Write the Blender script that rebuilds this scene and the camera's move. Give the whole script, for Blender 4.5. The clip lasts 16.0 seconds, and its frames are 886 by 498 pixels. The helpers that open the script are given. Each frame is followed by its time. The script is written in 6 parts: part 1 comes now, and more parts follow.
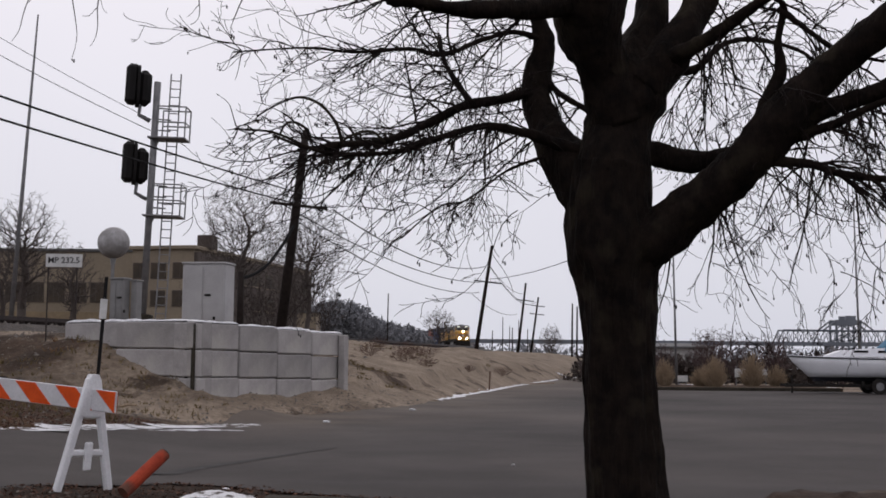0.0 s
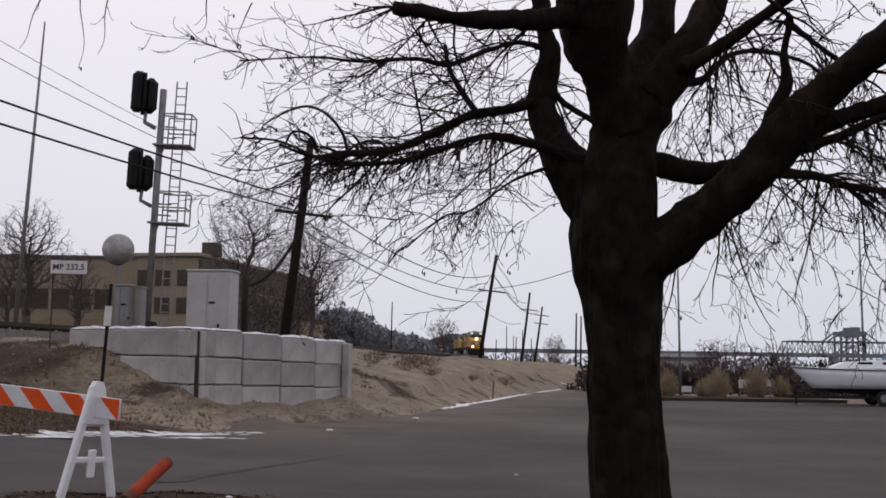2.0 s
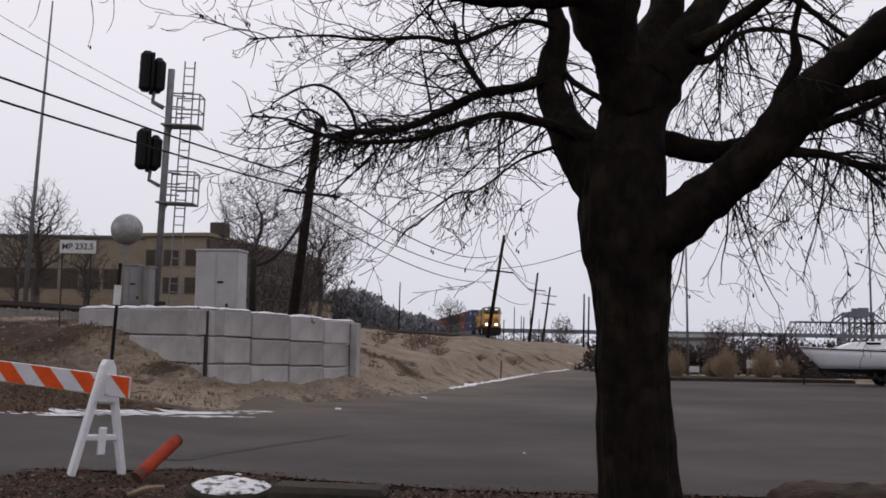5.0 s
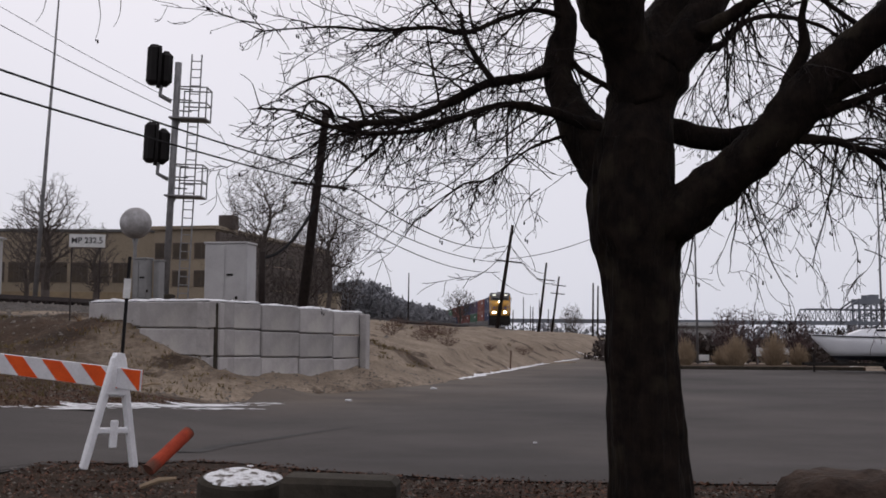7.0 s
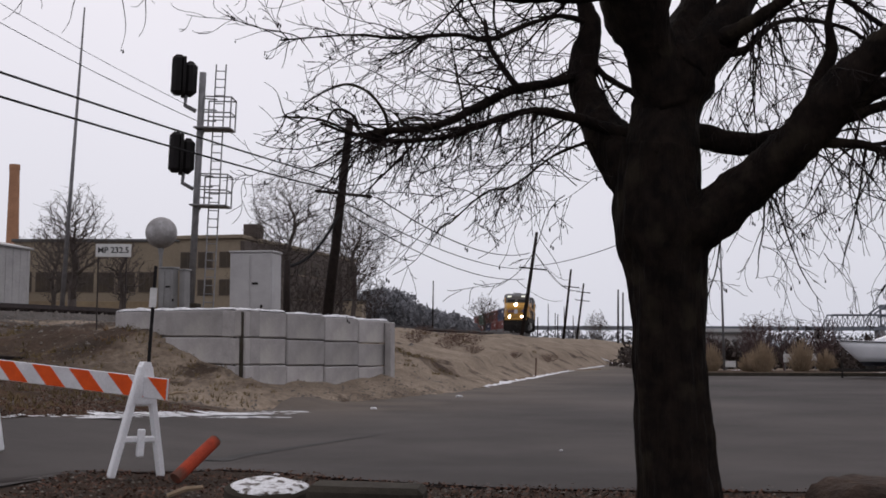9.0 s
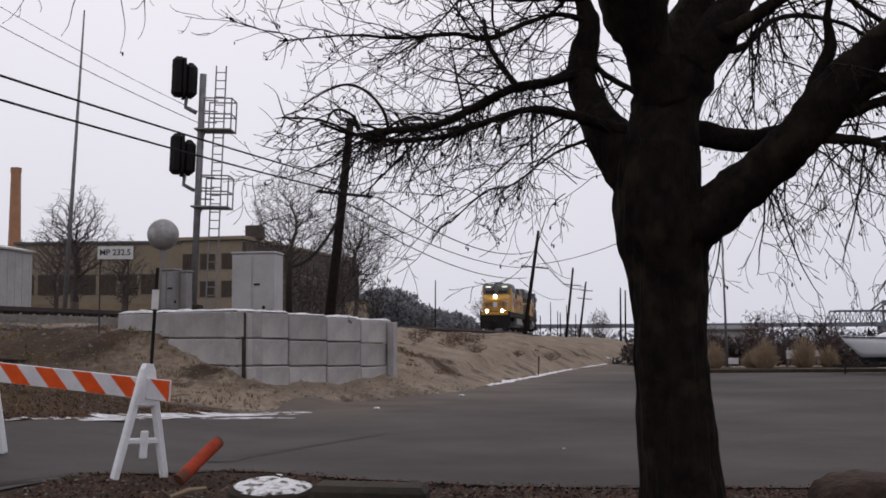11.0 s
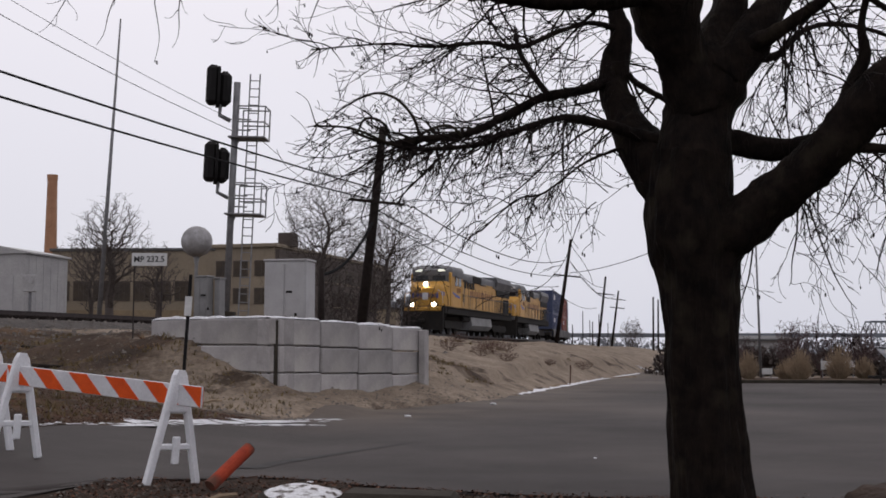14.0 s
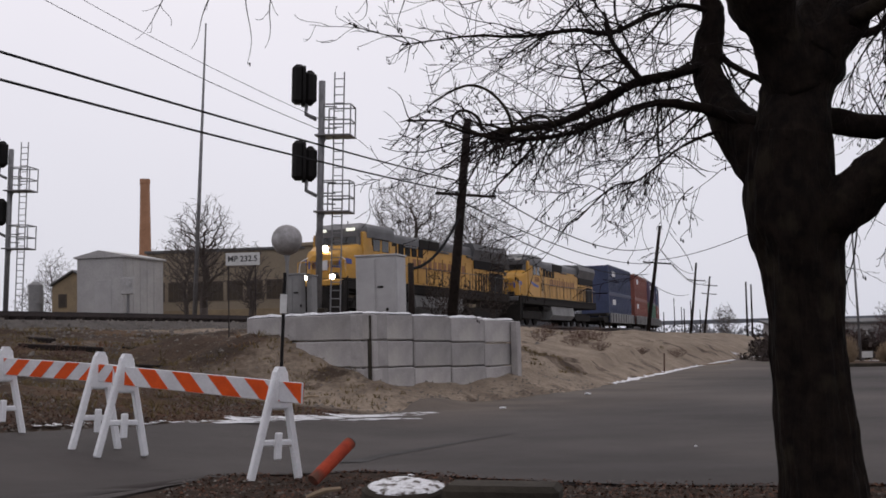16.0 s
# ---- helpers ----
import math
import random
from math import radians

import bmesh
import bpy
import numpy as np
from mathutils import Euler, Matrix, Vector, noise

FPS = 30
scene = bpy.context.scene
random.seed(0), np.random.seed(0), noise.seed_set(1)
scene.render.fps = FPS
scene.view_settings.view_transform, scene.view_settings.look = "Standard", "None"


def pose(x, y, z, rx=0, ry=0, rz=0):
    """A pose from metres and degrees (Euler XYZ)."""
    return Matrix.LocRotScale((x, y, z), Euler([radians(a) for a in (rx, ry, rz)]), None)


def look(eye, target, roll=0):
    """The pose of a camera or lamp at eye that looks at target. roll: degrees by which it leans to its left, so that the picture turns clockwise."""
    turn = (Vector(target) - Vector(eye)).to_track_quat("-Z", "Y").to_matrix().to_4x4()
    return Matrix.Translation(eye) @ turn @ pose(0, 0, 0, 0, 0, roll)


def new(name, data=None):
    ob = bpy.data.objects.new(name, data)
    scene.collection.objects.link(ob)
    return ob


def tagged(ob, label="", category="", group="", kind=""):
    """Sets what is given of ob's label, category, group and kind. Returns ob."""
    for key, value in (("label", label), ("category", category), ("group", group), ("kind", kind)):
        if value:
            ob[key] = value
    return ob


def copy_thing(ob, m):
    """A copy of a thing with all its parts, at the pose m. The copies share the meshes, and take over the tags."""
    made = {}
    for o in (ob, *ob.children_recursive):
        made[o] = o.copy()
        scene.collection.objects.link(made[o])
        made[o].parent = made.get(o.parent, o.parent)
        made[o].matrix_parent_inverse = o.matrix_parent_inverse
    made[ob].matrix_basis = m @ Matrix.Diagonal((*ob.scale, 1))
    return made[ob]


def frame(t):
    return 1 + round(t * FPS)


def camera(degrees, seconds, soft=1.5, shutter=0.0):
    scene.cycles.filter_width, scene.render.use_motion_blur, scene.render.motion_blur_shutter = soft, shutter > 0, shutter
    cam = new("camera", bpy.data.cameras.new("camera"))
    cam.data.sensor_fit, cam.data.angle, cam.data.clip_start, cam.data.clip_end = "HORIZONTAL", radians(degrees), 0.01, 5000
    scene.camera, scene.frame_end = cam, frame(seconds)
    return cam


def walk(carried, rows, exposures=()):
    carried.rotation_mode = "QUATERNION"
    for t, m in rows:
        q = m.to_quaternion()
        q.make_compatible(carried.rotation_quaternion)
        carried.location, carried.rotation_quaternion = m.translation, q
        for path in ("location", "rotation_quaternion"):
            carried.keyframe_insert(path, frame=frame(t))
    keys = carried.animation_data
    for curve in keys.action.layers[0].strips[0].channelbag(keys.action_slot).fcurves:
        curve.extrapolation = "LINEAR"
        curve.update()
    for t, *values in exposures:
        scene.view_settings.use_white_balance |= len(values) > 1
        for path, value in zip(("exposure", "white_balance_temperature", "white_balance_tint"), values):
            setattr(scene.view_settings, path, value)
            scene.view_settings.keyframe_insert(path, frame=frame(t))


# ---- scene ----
cam = camera(40.92, 16.0, soft=1.7)
EYE = 1.32
ROWS = [
    (0.0, 0.000, 0.000, 0.000, 0.00, 5.29, -0.50),
    (0.5, -0.003, -0.028, -0.006, 0.34, 5.65, -0.42),
    (1.0, -0.002, -0.021, -0.003, 0.35, 5.60, -0.54),
    (1.5, -0.004, -0.020, 0.002, 0.35, 5.69, -0.77),
    (2.0, -0.005, -0.003, 0.006, 0.21, 5.71, -0.87),
    (2.5, -0.009, -0.020, -0.005, 0.60, 5.74, -0.53),
    (3.0, -0.004, -0.018, -0.006, 0.66, 5.72, -0.42),
    (3.5, -0.007, -0.018, -0.003, 0.89, 5.39, -0.73),
    (4.0, -0.011, -0.016, -0.006, 0.39, 4.67, -0.91),
    (6.5, -0.012, -0.021, -0.009, 1.08, 4.91, -0.84),
    (7.0, -0.014, -0.021, -0.010, 0.98, 4.30, -0.44),
    (7.5, -0.017, -0.010, -0.008, 1.38, 4.41, -0.15),
    (8.0, -0.021, -0.004, -0.009, 2.27, 5.18, -0.13),
    (8.5, -0.025, -0.007, -0.009, 2.34, 4.89, -0.19),
    (9.0, -0.022, -0.003, -0.011, 2.15, 4.66, -0.17),
    (9.5, -0.018, -0.003, -0.006, 2.07, 4.62, -0.04),
    (10.0, -0.017, -0.010, -0.009, 2.04, 4.69, 0.15),
    (12.5, -0.006, -0.009, -0.014, 2.58, 4.52, 0.30),
    (13.0, -0.003, 0.002, -0.013, 2.95, 4.63, -0.25),
    (13.5, -0.002, -0.009, -0.011, 3.44, 4.87, -0.24),
    (14.0, -0.003, -0.017, -0.013, 3.80, 5.03, -0.06),
    (14.5, -0.004, -0.010, -0.015, 4.24, 4.95, -0.27),
    (15.0, -0.011, -0.021, -0.015, 4.39, 4.51, -0.10),
    (15.5, -0.038, -0.023, -0.015, 5.75, 4.19, 0.24),
    (16.0, -0.065, -0.019, -0.015, 8.01, 4.70, 1.36),
]


def eye_pose(x, y, z, yaw, pitch, roll):
    return pose(x, y, EYE + z, 0, 0, yaw) @ pose(0, 0, 0, 90 + pitch, 0, 0) @ pose(0, 0, 0, 0, 0, -roll)


walk(cam, [(r[0], eye_pose(*r[1:])) for r in ROWS])

# ---- world, sun, exposure ----
world = bpy.data.worlds.new("overcast")
scene.world = world
world.use_nodes = True
wn, wl = world.node_tree.nodes, world.node_tree.links
wn.clear()
w_out = wn.new("ShaderNodeOutputWorld")
w_bg = wn.new("ShaderNodeBackground")
w_sky = wn.new("ShaderNodeTexSky")
w_sky.sky_type = "NISHITA"
w_sky.sun_disc = False
w_sky.sun_elevation = radians(45)
w_sky.sun_rotation = radians(-17)
w_sky.dust_density = 4.0
w_scale = wn.new("ShaderNodeMix")
w_scale.data_type, w_scale.blend_type = "RGBA", "MULTIPLY"
w_scale.inputs["Factor"].default_value = 1.0
w_scale.inputs["B"].default_value = (0.08, 0.08, 0.08, 1)
w_coord = wn.new("ShaderNodeTexCoord")
w_sep = wn.new("ShaderNodeSeparateXYZ")
w_ramp = wn.new("ShaderNodeValToRGB")
w_ramp.color_ramp.elements[0].position, w_ramp.color_ramp.elements[0].color = 0.0, (0.75, 0.76, 0.86, 1)
w_ramp.color_ramp.elements[1].position, w_ramp.color_ramp.elements[1].color = 0.42, (1.0, 0.955, 1.03, 1)
w_noise = wn.new("ShaderNodeTexNoise")
w_noise.inputs["Scale"].default_value = 1.6
w_noise.inputs["Detail"].default_value = 4.0
w_cloud = wn.new("ShaderNodeMix")
w_cloud.data_type, w_cloud.blend_type = "RGBA", "MULTIPLY"
w_cloud.inputs["Factor"].default_value = 0.16
w_mix = wn.new("ShaderNodeMix")
w_mix.data_type = "RGBA"
w_mix.inputs["Factor"].default_value = 0.93
wl.new(w_sky.outputs[0], w_scale.inputs["A"])
wl.new(w_coord.outputs["Generated"], w_sep.inputs[0])
wl.new(w_sep.outputs["Z"], w_ramp.inputs[0])
wl.new(w_coord.outputs["Generated"], w_noise.inputs["Vector"])
wl.new(w_ramp.outputs[0], w_cloud.inputs["A"])
wl.new(w_noise.outputs["Fac"], w_cloud.inputs["B"])
wl.new(w_scale.outputs["Result"], w_mix.inputs["A"])
wl.new(w_cloud.outputs["Result"], w_mix.inputs["B"])
wl.new(w_mix.outputs["Result"], w_bg.inputs["Color"])
w_bg.inputs["Strength"].default_value = 1.0
wl.new(w_bg.outputs[0], w_out.inputs[0])

sun_data = bpy.data.lights.new("sun", "SUN")
sun_data.energy, sun_data.angle, sun_data.color = 0.35, radians(40), (1.0, 0.97, 0.94)
sun = new("sun", sun_data)
sun.matrix_world = look((-12, 60, 45), (0, 20, 0))
scene.view_settings.exposure = 0.0


# ---- materials ----
def mat(name, c1, c2=None, scale=6.0, rough=0.8, metal=0.0, bump=0.0, fine=60.0, c3=None, amount3=0.5, per_object=0.0, spec=0.5, stretch=1.0):
    """A surface of two tones mixed by a coarse noise, a third in blotches, grain and fine relief."""
    m = bpy.data.materials.new(name)
    m.use_nodes = True
    n, l = m.node_tree.nodes, m.node_tree.links
    b = n["Principled BSDF"]
    c2 = c2 or tuple(v * 0.75 for v in c1)
    geo = n.new("ShaderNodeTexCoord")
    a = n.new("ShaderNodeTexNoise")
    a.inputs["Scale"].default_value, a.inputs["Detail"].default_value, a.inputs["Roughness"].default_value = scale, 6.0, 0.65
    g = n.new("ShaderNodeTexNoise")
    g.inputs["Scale"].default_value, g.inputs["Detail"].default_value = fine, 3.0
    l.new(geo.outputs["Object"], a.inputs["Vector"])
    if stretch != 1.0:
        mp = n.new("ShaderNodeMapping")
        mp.inputs["Scale"].default_value = (1, 1, stretch)
        l.new(geo.outputs["Object"], mp.inputs["Vector"])
        l.new(mp.outputs[0], g.inputs["Vector"])
    else:
        l.new(geo.outputs["Object"], g.inputs["Vector"])
    mix = n.new("ShaderNodeMix")
    mix.data_type = "RGBA"
    mix.inputs["A"].default_value, mix.inputs["B"].default_value = (*c1, 1), (*c2, 1)
    rampn = n.new("ShaderNodeMapRange")
    rampn.inputs["From Min"].default_value, rampn.inputs["From Max"].default_value = 0.35, 0.65
    l.new(a.outputs["Fac"], rampn.inputs["Value"])
    l.new(rampn.outputs[0], mix.inputs["Factor"])
    out = mix.outputs["Result"]
    if c3:
        v = n.new("ShaderNodeTexNoise")
        v.inputs["Scale"].default_value, v.inputs["Detail"].default_value = scale * 0.37, 8.0
        l.new(geo.outputs["Object"], v.inputs["Vector"])
        r3 = n.new("ShaderNodeMapRange")
        r3.inputs["From Min"].default_value, r3.inputs["From Max"].default_value = 0.75 - 0.4 * amount3, 0.85 - 0.4 * amount3
        l.new(v.outputs["Fac"], r3.inputs["Value"])
        m3 = n.new("ShaderNodeMix")
        m3.data_type = "RGBA"
        m3.inputs["B"].default_value = (*c3, 1)
        l.new(out, m3.inputs["A"])
        l.new(r3.outputs[0], m3.inputs["Factor"])
        out = m3.outputs["Result"]
    hsv = n.new("ShaderNodeHueSaturation")
    grain = n.new("ShaderNodeMapRange")
    grain.inputs["To Min"].default_value, grain.inputs["To Max"].default_value = 0.78, 1.22
    l.new(g.outputs["Fac"], grain.inputs["Value"])
    l.new(out, hsv.inputs["Color"])
    if per_object:
        info = n.new("ShaderNodeObjectInfo")
        pr = n.new("ShaderNodeMapRange")
        pr.inputs["To Min"].default_value, pr.inputs["To Max"].default_value = 1 - per_object, 1 + per_object
        mul = n.new("ShaderNodeMath")
        mul.operation = "MULTIPLY"
        l.new(info.outputs["Random"], pr.inputs["Value"])
        l.new(pr.outputs[0], mul.inputs[0])
        l.new(grain.outputs[0], mul.inputs[1])
        l.new(mul.outputs[0], hsv.inputs["Value"])
    else:
        l.new(grain.outputs[0], hsv.inputs["Value"])
    l.new(hsv.outputs["Color"], b.inputs["Base Color"])
    rr = n.new("ShaderNodeMapRange")
    rr.inputs["To Min"].default_value, rr.inputs["To Max"].default_value = max(0.02, rough - 0.12), min(1.0, rough + 0.12)
    l.new(a.outputs["Fac"], rr.inputs["Value"])
    l.new(rr.outputs[0], b.inputs["Roughness"])
    b.inputs["Metallic"].default_value = metal
    b.inputs["Specular IOR Level"].default_value = spec
    if bump:
        bp = n.new("ShaderNodeBump")
        bp.inputs["Strength"].default_value, bp.inputs["Distance"].default_value = 0.6, bump
        l.new(g.outputs["Fac"], bp.inputs["Height"])
        l.new(bp.outputs[0], b.inputs["Normal"])
    return m


def glow(name, colour, strength):
    m = bpy.data.materials.new(name)
    m.use_nodes = True
    b = m.node_tree.nodes["Principled BSDF"]
    b.inputs["Base Color"].default_value = (*colour, 1)
    b.inputs["Emission Color"].default_value = (*colour, 1)
    b.inputs["Emission Strength"].default_value = strength
    return m


M_DIRT = mat("bare_earth", (0.07, 0.045, 0.029), (0.038, 0.025, 0.0165), 0.5, 0.95, bump=0.05, fine=7, c3=(0.1, 0.075, 0.052), amount3=0.5, spec=0.1)
M_ASPHALT = mat("worn_asphalt", (0.056, 0.0482, 0.0448), (0.026, 0.0225, 0.0214), 0.14, 0.85, bump=0.006, fine=50, c3=(0.074, 0.063, 0.056), amount3=0.55, spec=0.16)
def sandy_dust(m):
    """Pale dust that has washed from the bank over the asphalt along its foot."""
    n, l = m.node_tree.nodes, m.node_tree.links
    b = n["Principled BSDF"]
    old = b.inputs["Base Color"].links[0].from_socket
    co = n.new("ShaderNodeTexCoord")
    sep = n.new("ShaderNodeSeparateXYZ")
    l.new(co.outputs["Object"], sep.inputs[0])
    skew = n.new("ShaderNodeMath")
    skew.operation = "MULTIPLY_ADD"
    l.new(sep.outputs["Y"], skew.inputs[0])
    skew.inputs[1].default_value = -0.24
    l.new(sep.outputs["X"], skew.inputs[2])
    noise_t = n.new("ShaderNodeTexNoise")
    noise_t.inputs["Scale"].default_value, noise_t.inputs["Detail"].default_value = 0.5, 7.0
    l.new(co.outputs["Object"], noise_t.inputs["Vector"])
    fac = None
    for value, a, c, lo, hi in ((skew.outputs[0], -10.1, -4.6, 1.0, 0.0), (sep.outputs["Y"], 18.0, 25.0, 0.0, 1.0), (noise_t.outputs["Fac"], 0.35, 0.65, 0.25, 0.9)):
        r = n.new("ShaderNodeMapRange")
        for k, q in (("From Min", a), ("From Max", c), ("To Min", lo), ("To Max", hi)):
            r.inputs[k].default_value = q
        l.new(value, r.inputs["Value"])
        if fac is None:
            fac = r.outputs[0]
        else:
            mul = n.new("ShaderNodeMath")
            mul.operation = "MULTIPLY"
            l.new(fac, mul.inputs[0])
            l.new(r.outputs[0], mul.inputs[1])
            fac = mul.outputs[0]
    mix = n.new("ShaderNodeMix")
    mix.data_type = "RGBA"
    mix.inputs["B"].default_value = (0.125, 0.1, 0.08, 1)
    l.new(fac, mix.inputs["Factor"])
    l.new(old, mix.inputs["A"])
    l.new(mix.outputs["Result"], b.inputs["Base Color"])


sandy_dust(M_ASPHALT)
M_SNOW = mat("old_snow", (0.7, 0.71, 0.74), (0.45, 0.45, 0.46), 9, 0.7, bump=0.01, fine=40)
M_PATCHSNOW = mat("patchy_old_snow", (0.7, 0.71, 0.74), (0.5, 0.5, 0.5), 30, 0.8, bump=0.02, fine=50, c3=(0.06, 0.046, 0.034), amount3=0.62)
M_CONCRETE = mat("cast_concrete", (0.35, 0.333, 0.325), (0.25, 0.238, 0.233), 1.1, 0.88, bump=0.01, fine=30, c3=(0.41, 0.39, 0.365), amount3=0.5, per_object=0.2)
M_OLDCONC = mat("mossy_concrete", (0.05, 0.043, 0.034), (0.027, 0.024, 0.019), 3, 0.95, bump=0.02, fine=24, spec=0.1)
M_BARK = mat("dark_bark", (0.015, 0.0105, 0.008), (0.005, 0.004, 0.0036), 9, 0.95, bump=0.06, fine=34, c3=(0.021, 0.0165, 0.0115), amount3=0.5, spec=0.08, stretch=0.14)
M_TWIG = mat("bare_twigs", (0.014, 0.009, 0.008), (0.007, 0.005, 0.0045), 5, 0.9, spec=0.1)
# paler than the near twigs: distance haze is mixed into the colour
M_FARTWIG = mat("hazed_far_twigs", (0.075, 0.059, 0.051), (0.045, 0.036, 0.032), 1, 0.9)
M_POLE = mat("creosoted_timber", (0.024, 0.018, 0.016), (0.013, 0.01, 0.009), 4, 0.9, bump=0.01, fine=40, spec=0.15)
M_WIRE = mat("weathered_cable", (0.016, 0.016, 0.017), None, 3, 0.85, spec=0.12)
M_GALV = mat("galvanised_steel", (0.19, 0.19, 0.195), (0.13, 0.13, 0.135), 4, 0.55, 0.4, fine=30)
M_BLACK = mat("matt_black_paint", (0.008, 0.007, 0.0075), (0.012, 0.011, 0.011), 4, 0.7, spec=0.15)
M_LENS = mat("dark_signal_lens", (0.03, 0.012, 0.012), None, 4, 0.15)
M_CAB = mat("grey_cabinet_paint", (0.34, 0.335, 0.335), (0.285, 0.28, 0.28), 1.5, 0.55, c3=(0.33, 0.32, 0.3), amount3=0.2)
M_RELAY = mat("grey_relay_case", (0.2, 0.2, 0.2), (0.14, 0.14, 0.14), 1.5, 0.7)
M_FARGLASS = mat("dim_factory_glass", (0.045, 0.04, 0.035), (0.075, 0.06, 0.045), 0.5, 0.6, spec=0.06)
M_RUBBLE = mat("brown_rubble_stone", (0.06, 0.042, 0.032), (0.03, 0.022, 0.018), 5, 0.95, bump=0.05, fine=16, c3=(0.1, 0.08, 0.065), amount3=0.45, spec=0.1)
M_HUT = mat("grey_metal_hut", (0.34, 0.335, 0.33), (0.27, 0.265, 0.265), 1.0, 0.6, fine=12)
M_SIGN = mat("white_sign_sheet", (0.56, 0.56, 0.55), (0.45, 0.45, 0.44), 5, 0.6)
M_INK = mat("black_lettering", (0.03, 0.03, 0.03), None, 5, 0.7)
M_RAIL = mat("rusty_rail", (0.03, 0.02, 0.017), (0.018, 0.013, 0.012), 5, 0.7, 0.3)
M_BALLAST = mat("track_ballast", (0.062, 0.052, 0.044), (0.03, 0.025, 0.022), 1.2, 0.95, bump=0.05, fine=12)
M_WHITE = mat("white_plastic", (0.74, 0.75, 0.77), (0.62, 0.63, 0.65), 3, 0.5, c3=(0.45, 0.44, 0.42), amount3=0.15)
M_ORANGE = mat("orange_sheeting", (0.66, 0.085, 0.008), (0.55, 0.065, 0.008), 5, 0.6, spec=0.2)
M_GREYST = mat("white_sheeting", (0.6, 0.6, 0.62), (0.5, 0.5, 0.52), 5, 0.5)
M_RUSTORANGE = mat("faded_red_orange_paint", (0.36, 0.055, 0.025), (0.24, 0.038, 0.022), 5, 0.8, c3=(0.11, 0.05, 0.035), amount3=0.6, spec=0.15)
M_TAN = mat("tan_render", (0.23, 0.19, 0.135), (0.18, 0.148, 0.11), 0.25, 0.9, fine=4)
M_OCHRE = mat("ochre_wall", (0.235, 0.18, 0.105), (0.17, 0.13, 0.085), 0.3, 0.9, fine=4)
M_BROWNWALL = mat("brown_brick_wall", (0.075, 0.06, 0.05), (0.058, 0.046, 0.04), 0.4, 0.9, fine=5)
M_ROOF = mat("dark_roofing", (0.1, 0.1, 0.1), None, 0.6, 0.9)
M_GLASS = mat("dark_window_glass", (0.014, 0.015, 0.017), (0.022, 0.021, 0.021), 0.8, 0.16, spec=0.6)
M_BRICK = mat("orange_brick", (0.36, 0.19, 0.11), (0.29, 0.15, 0.085), 0.8, 0.9, fine=5)
M_BALL = mat("weathered_grey_paint", (0.3, 0.29, 0.29), (0.19, 0.185, 0.185), 1.0, 0.8, fine=6, c3=(0.42, 0.42, 0.43), amount3=0.5)
M_YELLOW = mat("yellow_locomotive_paint", (0.5, 0.26, 0.028), (0.38, 0.2, 0.03), 0.9, 0.5, fine=8, c3=(0.2, 0.13, 0.06), amount3=0.35)
M_LGREY = mat("grey_locomotive_paint", (0.1, 0.1, 0.105), (0.06, 0.06, 0.064), 0.7, 0.55, fine=8)
M_UNDER = mat("sooty_running_gear", (0.013, 0.012, 0.0115), (0.024, 0.021, 0.019), 2, 0.85, fine=12, spec=0.15)
M_TANK = mat("grey_fuel_tank", (0.2, 0.2, 0.2), (0.14, 0.14, 0.14), 1, 0.7)
M_BLUE = mat("blue_emblem_paint", (0.05, 0.08, 0.32), None, 3, 0.5)
M_LETTER = mat("faded_lettering_paint", (0.24, 0.1, 0.03), None, 3, 0.6)
M_TUFT = mat("dull_winter_grass", (0.15, 0.108, 0.042), (0.085, 0.062, 0.028), 1.2, 0.95, c3=(0.14, 0.06, 0.03), amount3=0.35)
M_BRUSH = mat("reddish_brush", (0.09, 0.045, 0.03), (0.06, 0.033, 0.024), 3, 0.95)
M_BRUSHDARK = mat("dark_brown_brush", (0.05, 0.036, 0.03), (0.032, 0.024, 0.021), 3, 0.95)
# dark tone of the shadow band laid over the asphalt
M_SHADOWBAND = mat("painted_shadow_band", (0.026, 0.023, 0.022), (0.014, 0.012, 0.012), 4, 0.8, spec=0.2)
M_CBLUE = mat("blue_container", (0.036, 0.05, 0.115), (0.028, 0.04, 0.085), 0.6, 0.6, fine=8, c3=(0.06, 0.045, 0.1), amount3=0.4)
M_CPURP = mat("dusky_purple_container", (0.09, 0.06, 0.11), (0.07, 0.05, 0.09), 0.6, 0.6, fine=8)
M_CORANGE = mat("orange_container", (0.22, 0.065, 0.045), (0.16, 0.05, 0.036), 0.6, 0.6, fine=8)
M_CGREEN = mat("green_container", (0.05, 0.13, 0.08), (0.04, 0.1, 0.065), 0.6, 0.6, fine=8)
M_CRED = mat("maroon_container", (0.19, 0.05, 0.04), (0.14, 0.04, 0.035), 0.6, 0.6, fine=8)
M_HEADLIGHT = glow("headlight_glow", (1.0, 0.84, 0.62), 60.0)
M_NUMBER = glow("number_board_glow", (0.9, 0.92, 0.8), 0.9)
M_HULL = mat("white_hull_gelcoat", (0.72, 0.73, 0.76), (0.65, 0.66, 0.69), 1, 0.35)
M_HULLDARK = mat("dark_antifouling", (0.02, 0.022, 0.03), None, 2, 0.6)
M_CANVAS = mat("blue_canvas", (0.05, 0.16, 0.25), (0.04, 0.12, 0.2), 3, 0.85)
M_DRYGRASS = mat("dry_grass", (0.3, 0.225, 0.15), (0.19, 0.14, 0.09), 6, 0.95)
M_REDTWIG = mat("reddish_twigs", (0.06, 0.032, 0.03), (0.045, 0.026, 0.025), 3, 0.9)
